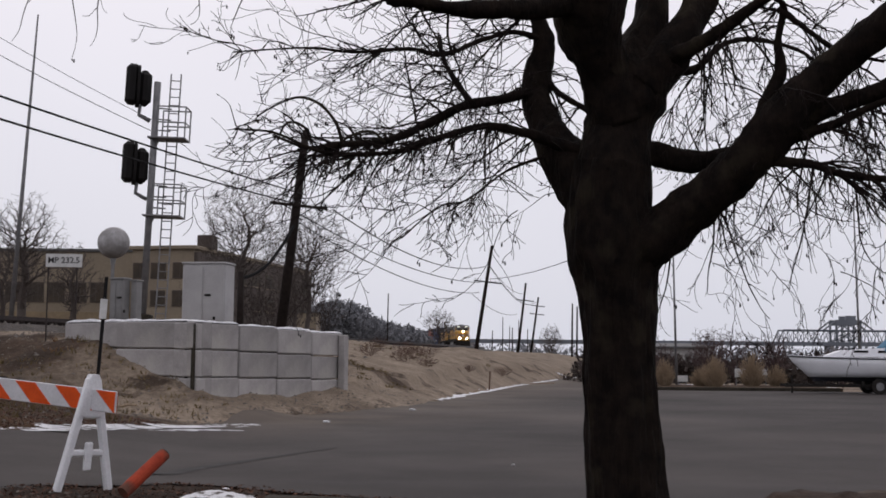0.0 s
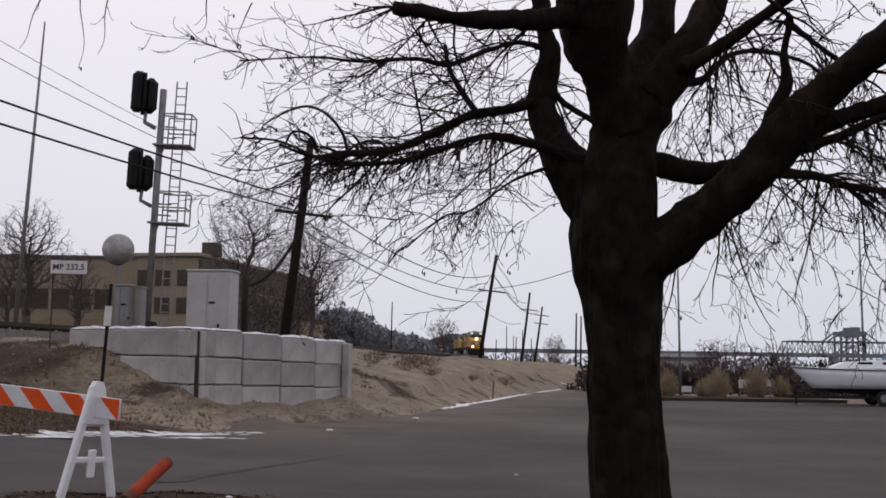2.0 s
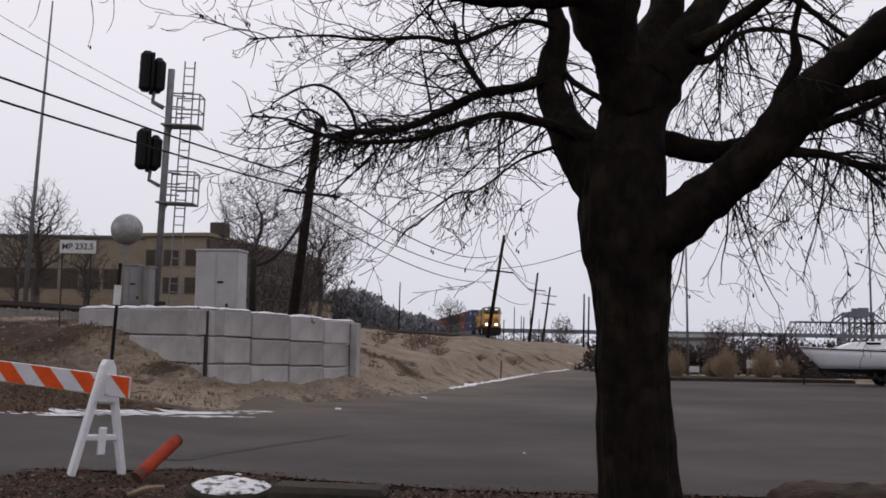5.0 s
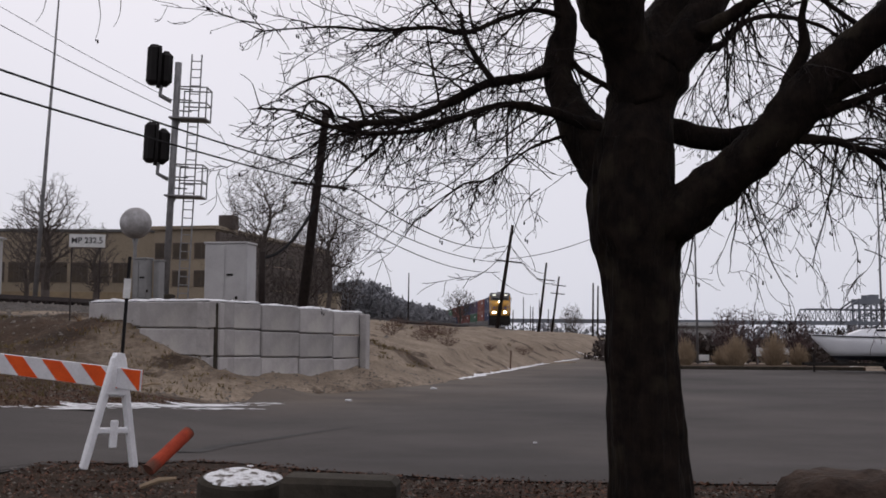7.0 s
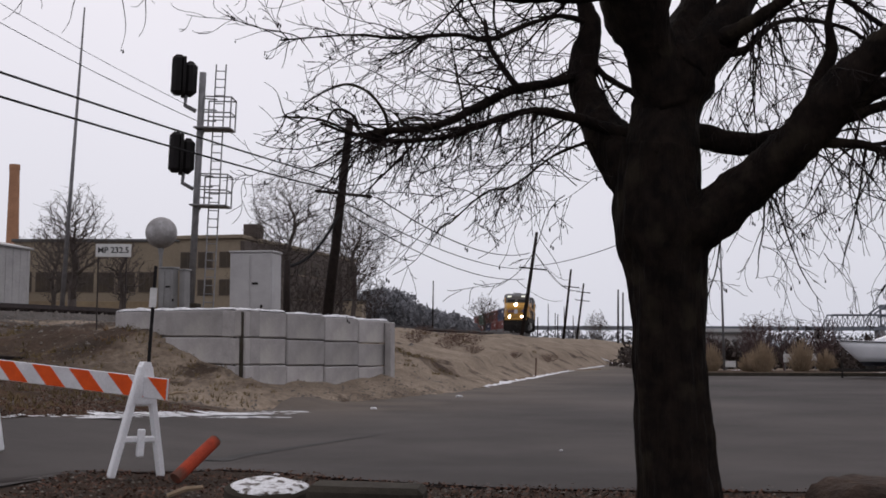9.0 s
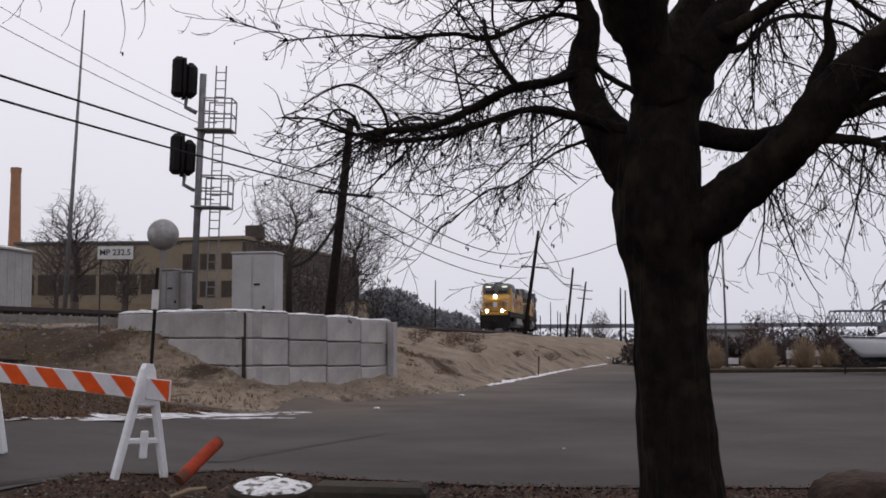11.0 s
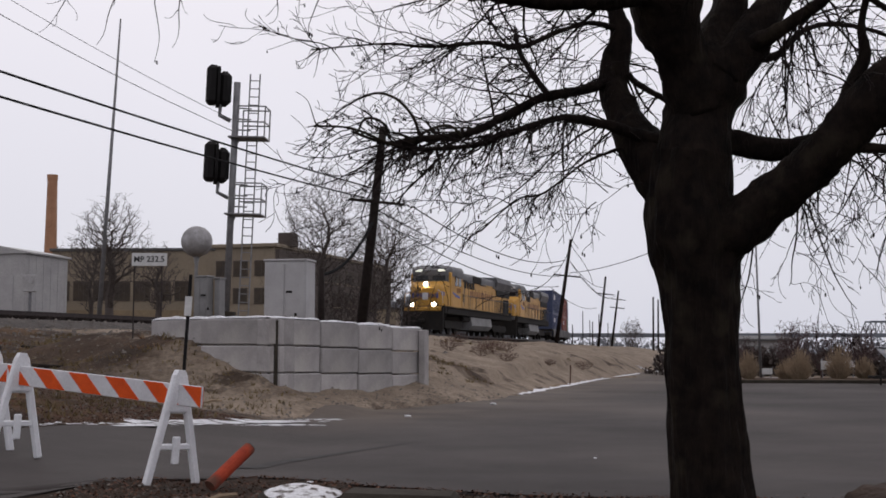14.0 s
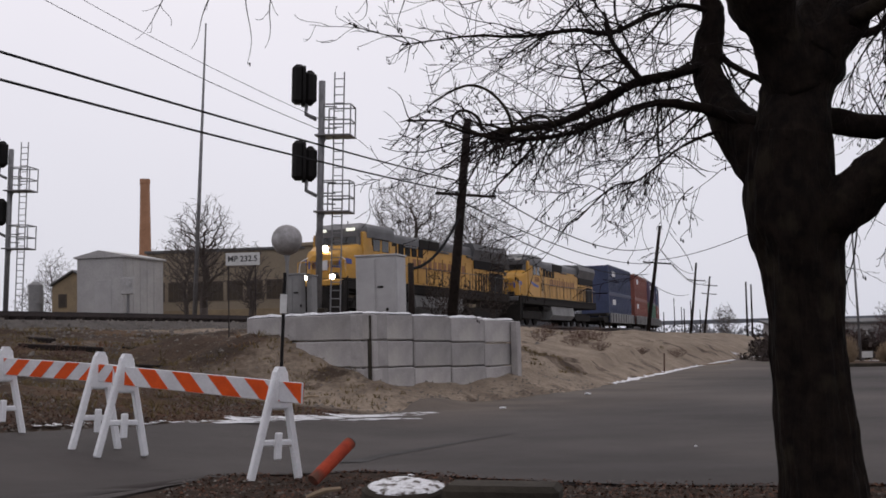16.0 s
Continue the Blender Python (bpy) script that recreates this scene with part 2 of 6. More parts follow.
# both woods tones have haze painted in, as a lighter blue-grey
M_WOODS = mat("hazed_winter_woods", (0.2, 0.205, 0.22), (0.145, 0.15, 0.163), 0.3, 0.95)
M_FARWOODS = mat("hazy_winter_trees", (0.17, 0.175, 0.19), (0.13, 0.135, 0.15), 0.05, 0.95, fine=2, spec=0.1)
M_LEAF = mat("fallen_leaves", (0.1, 0.04, 0.019), (0.028, 0.015, 0.01), 8, 0.9, per_object=0.2)
M_STEEL = mat("bridge_steel", (0.14, 0.15, 0.17), (0.11, 0.12, 0.14), 0.1, 0.7)
M_WATER = mat("grey_river", (0.13, 0.135, 0.145), (0.11, 0.115, 0.125), 0.05, 0.5, spec=0.15)
M_STONE = mat("loose_stone", (0.21, 0.185, 0.16), (0.06, 0.05, 0.043), 6, 0.9, per_object=0.3)


def bank_earth():
    """Brown leafy soil that turns into pale sandy gravel further along the bank, mixed by noise."""
    m = bpy.data.materials.new("bank_earth")
    m.use_nodes = True
    n, l = m.node_tree.nodes, m.node_tree.links
    b = n["Principled BSDF"]
    b.inputs["Roughness"].default_value, b.inputs["Specular IOR Level"].default_value = 0.95, 0.1
    co = n.new("ShaderNodeTexCoord")
    sep = n.new("ShaderNodeSeparateXYZ")
    l.new(co.outputs["Object"], sep.inputs[0])

    def tex(scale, detail=6.0, rough=0.6):
        t = n.new("ShaderNodeTexNoise")
        t.inputs["Scale"].default_value, t.inputs["Detail"].default_value, t.inputs["Roughness"].default_value = scale, detail, rough
        l.new(co.outputs["Object"], t.inputs["Vector"])
        return t.outputs["Fac"]

    def remap(v, a, c, lo=0.0, hi=1.0):
        r = n.new("ShaderNodeMapRange")
        for k, q in (("From Min", a), ("From Max", c), ("To Min", lo), ("To Max", hi)):
            r.inputs[k].default_value = q
        l.new(v, r.inputs["Value"])
        return r.outputs[0]

    def math_node(op, a, c):
        r = n.new("ShaderNodeMath")
        r.operation = op
        l.new(a, r.inputs[0])
        l.new(c, r.inputs[1])
        return r.outputs[0]

    def mixed(f, a, c):
        r = n.new("ShaderNodeMix")
        r.data_type = "RGBA"
        l.new(f, r.inputs["Factor"])
        for k, q in (("A", a), ("B", c)):
            if isinstance(q, tuple):
                r.inputs[k].default_value = (*q, 1)
            else:
                l.new(q, r.inputs[k])
        return r.outputs["Result"]

    soil = mixed(remap(tex(0.9), 0.35, 0.65), (0.064, 0.043, 0.03), (0.03, 0.021, 0.015))
    soil = mixed(remap(tex(0.35, 8.0), 0.52, 0.62), soil, (0.085, 0.052, 0.03))
    soil = mixed(remap(tex(2.6, 8.0, 0.7), 0.58, 0.7), soil, (0.14, 0.12, 0.1))
    sand = mixed(remap(tex(0.6), 0.35, 0.65), (0.245, 0.198, 0.152), (0.16, 0.127, 0.097))
    sand = mixed(remap(tex(0.5, 8.0, 0.7), 0.54, 0.62), sand, (0.062, 0.046, 0.034))
    along = remap(sep.outputs["Y"], 18.0, 36.0, -0.25, 1.05)
    across = remap(sep.outputs["X"], -13.0, -5.0, -0.7, 0.1)
    # a gouge of dark raw earth beside the wall's end
    spot = n.new("ShaderNodeVectorMath")
    spot.operation = "DISTANCE"
    l.new(co.outputs["Object"], spot.inputs[0])
    spot.inputs[1].default_value = (-1.9, 38.5, 1.1)
    along = math_node("ADD", along, remap(spot.outputs["Value"], 0.6, 3.6, -1.2, 0.0))
    # pale silt washed down before the wall's short face
    silt = n.new("ShaderNodeVectorMath")
    silt.operation = "DISTANCE"
    l.new(co.outputs["Object"], silt.inputs[0])
    silt.inputs[1].default_value = (-6.2, 24.6, 0.8)
    along = math_node("ADD", along, remap(silt.outputs["Value"], 1.5, 5.0, 0.52, 0.0))
    f = math_node("ADD", math_node("ADD", along, across), remap(tex(0.28, 5.0), 0.3, 0.7, -0.55, 0.55))
    col = mixed(remap(f, 0.25, 0.6), soil, sand)
    mulch = math_node("MULTIPLY", remap(sep.outputs["Y"], 12.0, 13.2, 1.0, 0.0), remap(tex(1.6, 7.0), 0.3, 0.5, 0.35, 1.0))
    col = mixed(mulch, col, (0.028, 0.0185, 0.0125))
    grain = n.new("ShaderNodeHueSaturation")
    l.new(remap(tex(9.0, 5.0, 0.75), 0.25, 0.75, 0.55, 1.45), grain.inputs["Value"])
    l.new(col, grain.inputs["Color"])
    l.new(grain.outputs[0], b.inputs["Base Color"])
    bp = n.new("ShaderNodeBump")
    bp.inputs["Strength"].default_value, bp.inputs["Distance"].default_value = 0.8, 0.07
    l.new(tex(6.0, 6.0, 0.7), bp.inputs["Height"])
    l.new(bp.outputs[0], b.inputs["Normal"])
    return m


M_BANK = bank_earth()


# ---- mesh tools ----
class Build:
    """Vertices and faces of one mesh."""

    def __init__(self):
        self.v, self.f = [], []

    def box(self, size, m=None, c=0.0):
        m = m or Matrix()
        hx, hy, hz = (s / 2 for s in size)
        o = len(self.v)
        if c <= 0:
            pts = [(x, y, z) for x in (-hx, hx) for y in (-hy, hy) for z in (-hz, hz)]
            self.f += [tuple(o + i for i in q) for q in ((0, 1, 3, 2), (4, 6, 7, 5), (0, 4, 5, 1), (2, 3, 7, 6), (0, 2, 6, 4), (1, 5, 7, 3))]
        else:
            pts, idx = [], {}
            for sx in (-1, 1):
                for sy in (-1, 1):
                    for sz in (-1, 1):
                        for a in range(3):
                            p = [sx * (hx - c), sy * (hy - c), sz * (hz - c)]
                            p[a] += c * (sx, sy, sz)[a]
                            idx[(sx, sy, sz, a)] = o + len(pts)
                            pts.append(tuple(p))
            for a in range(3):
                b, d = (a + 1) % 3, (a + 2) % 3

                def key(sa, sb, sd, ax):
                    s = [0, 0, 0]
                    s[a], s[b], s[d] = sa, sb, sd
                    return idx[(*s, ax)]
                for sa in (-1, 1):
                    q = [key(sa, i, j, a) for i, j in ((-1, -1), (1, -1), (1, 1), (-1, 1))]
                    self.f.append(tuple(q if sa > 0 else q[::-1]))
                for sb in (-1, 1):
                    for sd in (-1, 1):
                        q = [key(-1, sb, sd, b), key(1, sb, sd, b), key(1, sb, sd, d), key(-1, sb, sd, d)]
                        self.f.append(tuple(q if sb * sd > 0 else q[::-1]))
            for sx in (-1, 1):
                for sy in (-1, 1):
                    for sz in (-1, 1):
                        q = [idx[(sx, sy, sz, a)] for a in range(3)]
                        self.f.append(tuple(q if sx * sy * sz > 0 else q[::-1]))
        self.v += [tuple(m @ Vector(p)) for p in pts]
        return self

    def tube(self, pts, radii, n=8, cap=True):
        pts = [Vector(p) for p in pts]
        o = len(self.v)
        side = None
        for i, p in enumerate(pts):
            d = (pts[min(i + 1, len(pts) - 1)] - pts[max(i - 1, 0)])
            d = d.normalized() if d.length > 1e-9 else Vector((0, 0, 1))
            if side is None:
                side = d.cross(Vector((0.31, 0.17, 0.93)) if abs(d.z) < 0.9 else Vector((1, 0, 0))).normalized()
            side = side - d * side.dot(d)
            side = side.normalized() if side.length > 1e-6 else d.orthogonal().normalized()
            up = d.cross(side)
            r = radii[i] if hasattr(radii, "__len__") else radii
            for k in range(n):
                a = 2 * math.pi * k / n
                self.v.append(tuple(p + side * (r * math.cos(a)) + up * (r * math.sin(a))))
        for i in range(len(pts) - 1):
            for k in range(n):
                k2 = (k + 1) % n
                self.f.append((o + i * n + k, o + i * n + k2, o + (i + 1) * n + k2, o + (i + 1) * n + k))
        if cap:
            self.f.append(tuple(o + k for k in reversed(range(n))))
            self.f.append(tuple(o + (len(pts) - 1) * n + k for k in range(n)))
        return self

    def prism(self, outline, depth, m=None):
        """An outline in x, z pushed along y, centred."""
        m = m or Matrix()
        o, n = len(self.v), len(outline)
        self.v += [tuple(m @ Vector((x, -depth / 2, z))) for x, z in outline] + [tuple(m @ Vector((x, depth / 2, z))) for x, z in outline]
        self.f.append(tuple(o + i for i in range(n)))
        self.f.append(tuple(o + n + i for i in reversed(range(n))))
        for i in range(n):
            j = (i + 1) % n
            self.f.append((o + i, o + n + i, o + n + j, o + j))
        return self

    def loft(self, rings):
        """Closed rings of equal count joined in order, ends capped."""
        o, n = len(self.v), len(rings[0])
        for r in rings:
            self.v += [tuple(p) for p in r]
        for i in range(len(rings) - 1):
            for k in range(n):
                k2 = (k + 1) % n
                self.f.append((o + i * n + k, o + i * n + k2, o + (i + 1) * n + k2, o + (i + 1) * n + k))
        self.f.append(tuple(o + k for k in reversed(range(n))))
        self.f.append(tuple(o + (len(rings) - 1) * n + k for k in range(n)))
        return self

    def ball(self, centre, r, nu=14, nv=9, squash=1.0, rough=0.0, seed=0.0):
        cx, cy, cz = centre
        rings = []
        for j in range(nv + 1):
            th = math.pi * (0.02 + 0.96 * j / nv)
            ring = []
            for i in range(nu):
                ph = 2 * math.pi * i / nu
                d = Vector((math.sin(th) * math.cos(ph), math.sin(th) * math.sin(ph), -math.cos(th)))
                k = r * (1 + rough * noise.noise(d * 1.7 + Vector((seed, seed * 1.3, seed * 0.7))))
                ring.append((cx + d.x * k, cy + d.y * k, cz + d.z * k * squash))
            rings.append(ring)
        return self.loft(rings)

    def mesh(self, name, smooth=False):
        me = bpy.data.meshes.new(name)
        me.from_pydata(self.v, [], self.f)
        if len(self.f) < 60000:
            bm = bmesh.new()
            bm.from_mesh(me)
            bmesh.ops.recalc_face_normals(bm, faces=bm.faces)
            bm.to_mesh(me)
            bm.free()
        if smooth:
            me.polygons.foreach_set("use_smooth", [True] * len(me.polygons))
        me.update()
        return me


def part(name, b, material, parent=None, label="", smooth=False, m=None):
    me = b if isinstance(b, bpy.types.Mesh) else b.mesh(name, smooth)
    if not me.materials:
        me.materials.append(material)
    ob = new(name, me)
    if parent:
        ob.parent = parent
    if m:
        ob.matrix_basis = m
    if label:
        tagged(ob, label)
    return ob


def thing(name, m, label, category, group="", kind=""):
    ob = new(name)
    ob.empty_display_size = 0.2
    ob.matrix_basis = m
    return tagged(ob, label, category, group, kind)


def box(size, m=None, c=0.0):
    return Build().box(size, m, c)


def tube(pts, radii, n=8):
    return Build().tube(pts, radii, n)


def lerp_table(table, t):
    return float(np.interp(t, [a for a, _ in table], [b for _, b in table]))


# ---- the lie of the land ----
FOOT = [(-40, -16), (5, -11), (13.2, -7.3), (16.6, -6.0), (23, -4.7), (26, -3.8), (33, -1.0), (36, -0.4), (60, 3.6), (80, 7.7), (140, 18), (300, 44), (2000, 300)]


def track_x(y):
    u = (min(max(y, 30.0), 256.0) - 100) / 100
    x = -1.5544 * u ** 4 + 5.465 * u ** 3 - 14.403 * u ** 2 + 20.0075 * u - 3.2766
    if y < 30:
        x += 0.503 * (y - 30)
    if y > 256:
        x -= 0.086 * (y - 256)
    return x


def track_z(y):
    return lerp_table([(40, 2.93), (58, 2.88), (77, 2.7), (103, 2.68), (135, 2.8), (160, 3.0), (208, 3.3), (256, 3.7), (420, 3.8)], y)


WALL_L, WALL_M, WALL_C, WALL_R = Vector((-9.3, 28.6)), Vector((-7.45, 27.25)), Vector((-5.36, 25.9)), Vector((-2.72, 32.3))


def side(p, a, b):
    return (b.x - a.x) * (p.y - a.y) - (b.y - a.y) * (p.x - a.x)


def ground_z(x, y, rough=True):
    foot, tx = lerp_table(FOOT, y), track_x(y)
    base = 0.1 * min(max(-3.2 - x, 0), 4) * min(max((24 - y) / 6, 0), 1)
    if y < 13 and x > -4.5:
        base += 0.05 * min(max(13 - y, 0), 1) * min(max((x + 4.5) / 0.5, 0), 1)
    top = track_z(y) - 0.72
    if x >= foot:
        z = base
    else:
        edge = tx + 2.9
        u = min((foot - x) / max(foot - edge, 1.0), 1.0)
        p = 1.5 + 2.5 * min(max((y - 24) / 8, 0), 1)
        if x < -7.5:
            k = min((-7.5 - x) / 3, 1) * min(max((60 - y) / 20, 0), 1)
            p += (1.3 - p) * k
        z = base + (top - base) * (1 - (1 - u) ** p)
        if u >= 1:
            d = tx - x
            z = top if d < 3 else top - 0.25 * min((d - 3) / 2, 1)
    p = Vector((x, y))
    if 18 < y < 30 and x < -3.5:
        # earth heaped against the short face of the wall, higher away from its corner
        run = WALL_C - WALL_L
        k = (p - WALL_C).dot(run) / run.length
        off = -side(p, WALL_L, WALL_C) / run.length
        if off > -0.3:
            heap = lerp_table([(-9, 1.75), (-4.6, 1.72), (-2.5, 1.45), (-0.4, 0.7), (0.3, 0.5), (1.5, 0.1)], k)
            z = max(z, heap - 0.4 * max(off, 0))
    z = max(z, 0.55 - 0.24 * (p - WALL_C).length)
    if side(p, WALL_C, WALL_R) > 0.42 * 6.93 and side(p, WALL_L, WALL_C) > (0.42 if x > -7.3 else 0.85) * 4.78 and y < 32.2 and x > -9.0:
        z = max(z, 2.0 - 0.02 * (y - 26))
    if rough:
        w = min(max((foot - x) / 1.5, 0), 1) if x > tx + 3 else (0.0 if x > tx - 3 else 0.5)
        w *= min(max((x - tx - 3) / 3, 0), 1) if x > tx else 1
        q = Vector((x, y, 0))
        z += w * ((0.3 if y > 33 else 0.14) * noise.noise(q * (0.3 if y > 33 else 0.45)) + 0.09 * noise.noise(q * 1.3) + 0.035 * noise.noise(q * 4.0))
        if y > 33.5 and x < foot:
            lip = 1.3 + 0.5 * noise.noise(Vector((x * 0.5, y * 0.25, 4)))
            z += 0.28 * (min(max((foot - x - lip) / 0.25, 0), 1) - min(max((foot - x) / 4.0, 0), 1)) * min(max((90 - y) / 20, 0), 1)
        if y < 12.4 and y < near_edge(x) - 0.1:
            z += 0.03 * noise.noise(q * 2.5)
    return z


def spaced(lo, hi, step, far_lo, far_hi):
    a = list(np.arange(lo, hi + 1e-6, step))
    g, x = step, lo
    left = []
    while x > far_lo:
        g *= 1.22
        x -= g
        left.append(x)
    g, x = step, hi
    right = []
    while x < far_hi:
        g *= 1.22
        x += g
        right.append(x)
    return left[::-1] + a + right


def near_edge(x):
    return lerp_table([(-30.00, 6.00), (-4.34, 8.40), (-3.99, 10.93), (-3.64, 11.40), (-3.08, 11.75), (-2.66, 12.13), (-2.14, 11.80), (-1.52, 11.39), (-0.63, 10.93), (0.08, 10.62), (1.74, 10.50), (3.19, 10.50), (8.00, 10.50)], x) + 0.1 * noise.noise(Vector((x * 1.7, 0, 0))) + 0.05 * noise.noise(Vector((x * 6.0, 0, 3)))


def build_ground():
    xs = spaced(-24, 12, 0.3, -1800, 1800)
    ys = spaced(6, 82, 0.32, -600, 3000)
    b = Build()
    for y in ys:
        foot = lerp_table(FOOT, y)
        for x in xs:
            z = ground_z(x, y)
            if x >= foot - 0.25 and y > near_edge(x) + 0.05 and y < 300 and x < 60:
                z -= 0.022
            b.v.append((x, y, z))
    n = len(xs)
    b.f = [(j * n + i, j * n + i + 1, (j + 1) * n + i + 1, (j + 1) * n + i) for j in range(len(ys) - 1) for i in range(n - 1)]
    me = b.mesh("ground", True)
    me.materials.append(M_BANK)
    ob = new("ground", me)
    tagged(ob, "brown bare earth and sandy gravel bank beside the railway", "ground", kind="structure")


build_ground()


def build_asphalt():
    b = Build()
    ys = list(np.arange(8.3, 40, 0.3)) + list(np.arange(40, 160, 2.0))
    ss = [0, 0.01, 0.02, 0.03, 0.04, 0.05, 0.06, 0.068, 0.076, 0.084, 0.092, 0.1, 0.108, 0.116, 0.124, 0.132, 0.14, 0.15, 0.165, 0.18, 0.2, 0.26, 0.32, 0.4, 0.5, 0.6, 0.75, 1.0]
    for j0, y in enumerate([ys[0]] + ys):
        x0 = lerp_table(FOOT, y) + 0.18 * noise.noise(Vector((0, y * 0.9, 5))) + 0.08 * noise.noise(Vector((2, y * 3, 5)))
        x1 = 46.0 if y < 53.5 else lerp_table(FOOT, y) + 7.5
        for s in ss:
            x = x0 + (x1 - x0) * s
            yy = max(y, near_edge(x)) if y < 13.5 else y
            b.v.append((x, yy, ground_z(x, yy, False) + (0.008 if j0 else -0.12)))
    n = len(ss)
    b.f = [(j * n + i, j * n + i + 1, (j + 1) * n + i + 1, (j + 1) * n + i) for j in range(len(ys)) for i in range(n - 1)]
    ob = part("road", b, M_ASPHALT, smooth=True)
    tagged(ob, "worn dark grey asphalt parking lot and road", "road", kind="structure")


build_asphalt()


# ---- railway track ----
def build_track():
    ys = list(np.arange(-30, 470, 2.0))
    b = Build()
    prof = [(-3.1, -0.95), (-1.6, -0.33), (1.6, -0.33), (3.1, -0.95)]
    for y in ys:
        k = (track_x(y + 1) - track_x(y - 1)) / 2
        nx, ny = 1 / math.hypot(1, k), -k / math.hypot(1, k)
        for d, z in prof:
            b.v.append((track_x(y) + nx * d, y + ny * d, track_z(y) + z + 0.04 * noise.noise(Vector((d * 3, y, 1)))))
    b.f = [(j * 4 + i, j * 4 + i + 1, (j + 1) * 4 + i + 1, (j + 1) * 4 + i) for j in range(len(ys) - 1) for i in range(3)]
    bed = part("railway_track", b, M_BALLAST)
    tagged(bed, "rusty steel rails on a grey ballast bed", "railway track", kind="structure")
    for gauge in (-0.72, 0.72):
        pts = []
        for y in ys:
            k = (track_x(y + 1) - track_x(y - 1)) / 2
            pts.append((track_x(y) + gauge / math.hypot(1, k), y - k * gauge / math.hypot(1, k), track_z(y) - 0.09))
        r = Build()
        rings = []
        for p in pts:
            rings.append([(p[0] - 0.07, p[1], p[2] - 0.09), (p[0] + 0.07, p[1], p[2] - 0.09), (p[0] + 0.035, p[1], p[2] + 0.09), (p[0] - 0.035, p[1], p[2] + 0.09)])
        part("rail", r.loft(rings), M_RAIL, bed)
    tie = box((2.6, 0.23, 0.18), c=0.02).mesh("sleeper")
    tie.materials.append(M_POLE)
    for i in range(150):
        y = 22 + i * 0.62
        k = (track_x(y + 1) - track_x(y - 1)) / 2
        part("sleeper", tie, None, bed, m=pose(track_x(y), y, track_z(y) - 0.26, 0, 0, -math.degrees(math.atan(k))))


build_track()


# ---- retaining wall of concrete blocks ----
def build_wall():
    root = thing("retaining_wall", pose(0, 0, 0), "grey precast concrete block retaining wall with snow on top", "wall", kind="structure")
    shapes = {}

    def block(a, direction, length, z, shade=0.0, depth=0.61):
        key = (round(length, 2), depth)
        if key not in shapes:
            shapes[key] = box((length - 0.028, depth, 0.585), c=0.025).mesh("concrete_block")
            shapes[key].materials.append(M_CONCRETE)
        d = direction.normalized()
        inward = Vector((-d.y, d.x))
        c = a + d * (length / 2) + inward * (depth / 2)
        jig = random.uniform(-0.022, 0.022)
        part("concrete_block", shapes[key], None, root, m=pose(c.x + inward.x * jig, c.y + inward.y * jig, z, random.uniform(-0.4, 0.4), random.uniform(-0.4, 0.4), math.degrees(math.atan2(d.y, d.x)) + random.uniform(-0.4, 0.4)))
        return c, d

    tops = []
    dr = WALL_R - WALL_C
    n = 4
    step = dr.length / n
    for row, z in enumerate((1.78, 1.17, 0.56)):
        for i in range(n):
            drop = -0.035 * i
            c, d = block(WALL_C + dr.normalized() * (i * step + 0.05), dr, step, z + drop)
            if row == 0:
                tops.append((c, d, step, z + drop + 0.3))
    dl = WALL_C - WALL_M
    for row, z in enumerate((1.80, 1.19, 0.58)):
        c, d = block(WALL_M - dl.normalized() * 0.02, dl, dl.length - 0.36, z)
        if row == 0:
            tops.append((c, d, dl.length - 0.3, z + 0.3))
        block(WALL_C - dl.normalized() * 0.3, dl, 0.25, z - 0.01)
    dn, rn = dl.normalized(), dr.normalized()
    # added dark strips stand for the shade inside the two open corner joints
    for c, d in ((WALL_C - dn * 0.335 + Vector((-dn.y, dn.x)) * 0.075, dn), (WALL_C + rn * 0.035 + Vector((-rn.y, rn.x)) * 0.08, rn)):
        part("joint_filler", box((0.05, 0.09, 1.72), c=0.01), M_OLDCONC, root, "dark strip for the shade in an open joint", m=pose(c.x, c.y, 1.18, 0, 0, math.degrees(math.atan2(d.y, d.x))))
    d2 = WALL_M - WALL_L
    for row, z in enumerate((1.82, 1.21)):
        c, d = block(WALL_L + Vector((0.1, 0.35)), d2, d2.length - 0.1, z)
        if row == 0:
            tops.append((c, d, d2.length - 0.1, z + 0.3))
    part("end_post", box((0.2, 0.24, 1.62), c=0.02), M_CONCRETE, root, "narrow upright end slab", m=pose(-2.66, 32.12, 1.13, 0, 0, -22))
    snow = thing("snow_strip", pose(0, 0, 0), "thin line of old snow on the wall top", "snow", kind="stuff")
    for c, d, length, z in tops:
        b = Build()
        k = 12
        for i in range(k + 1):
            s = (i / k - 0.5) * (length - 0.06)
            for j, w in enumerate((-0.3, -0.28, -0.05, 0.2)):
                q = c + d * s + Vector((-d.y, d.x)) * (w + 0.02 * noise.noise(Vector((s * 5, j, z))))
                h = (0.004, 0.045, 0.05, 0.005)[j] * (0.5 + abs(noise.noise(Vector((q.x * 2.2, q.y * 2.2, 0)))) * 2)
                b.v.append((q.x, q.y, z + 0.002 + h * (0.2 if i in (0, k) else 1)))
        b.f = [(i * 4 + j, i * 4 + j + 1, (i + 1) * 4 + j + 1, (i + 1) * 4 + j) for i in range(k) for j in range(3)]
        part("snow_layer", b, M_SNOW, snow, smooth=True)


build_wall()


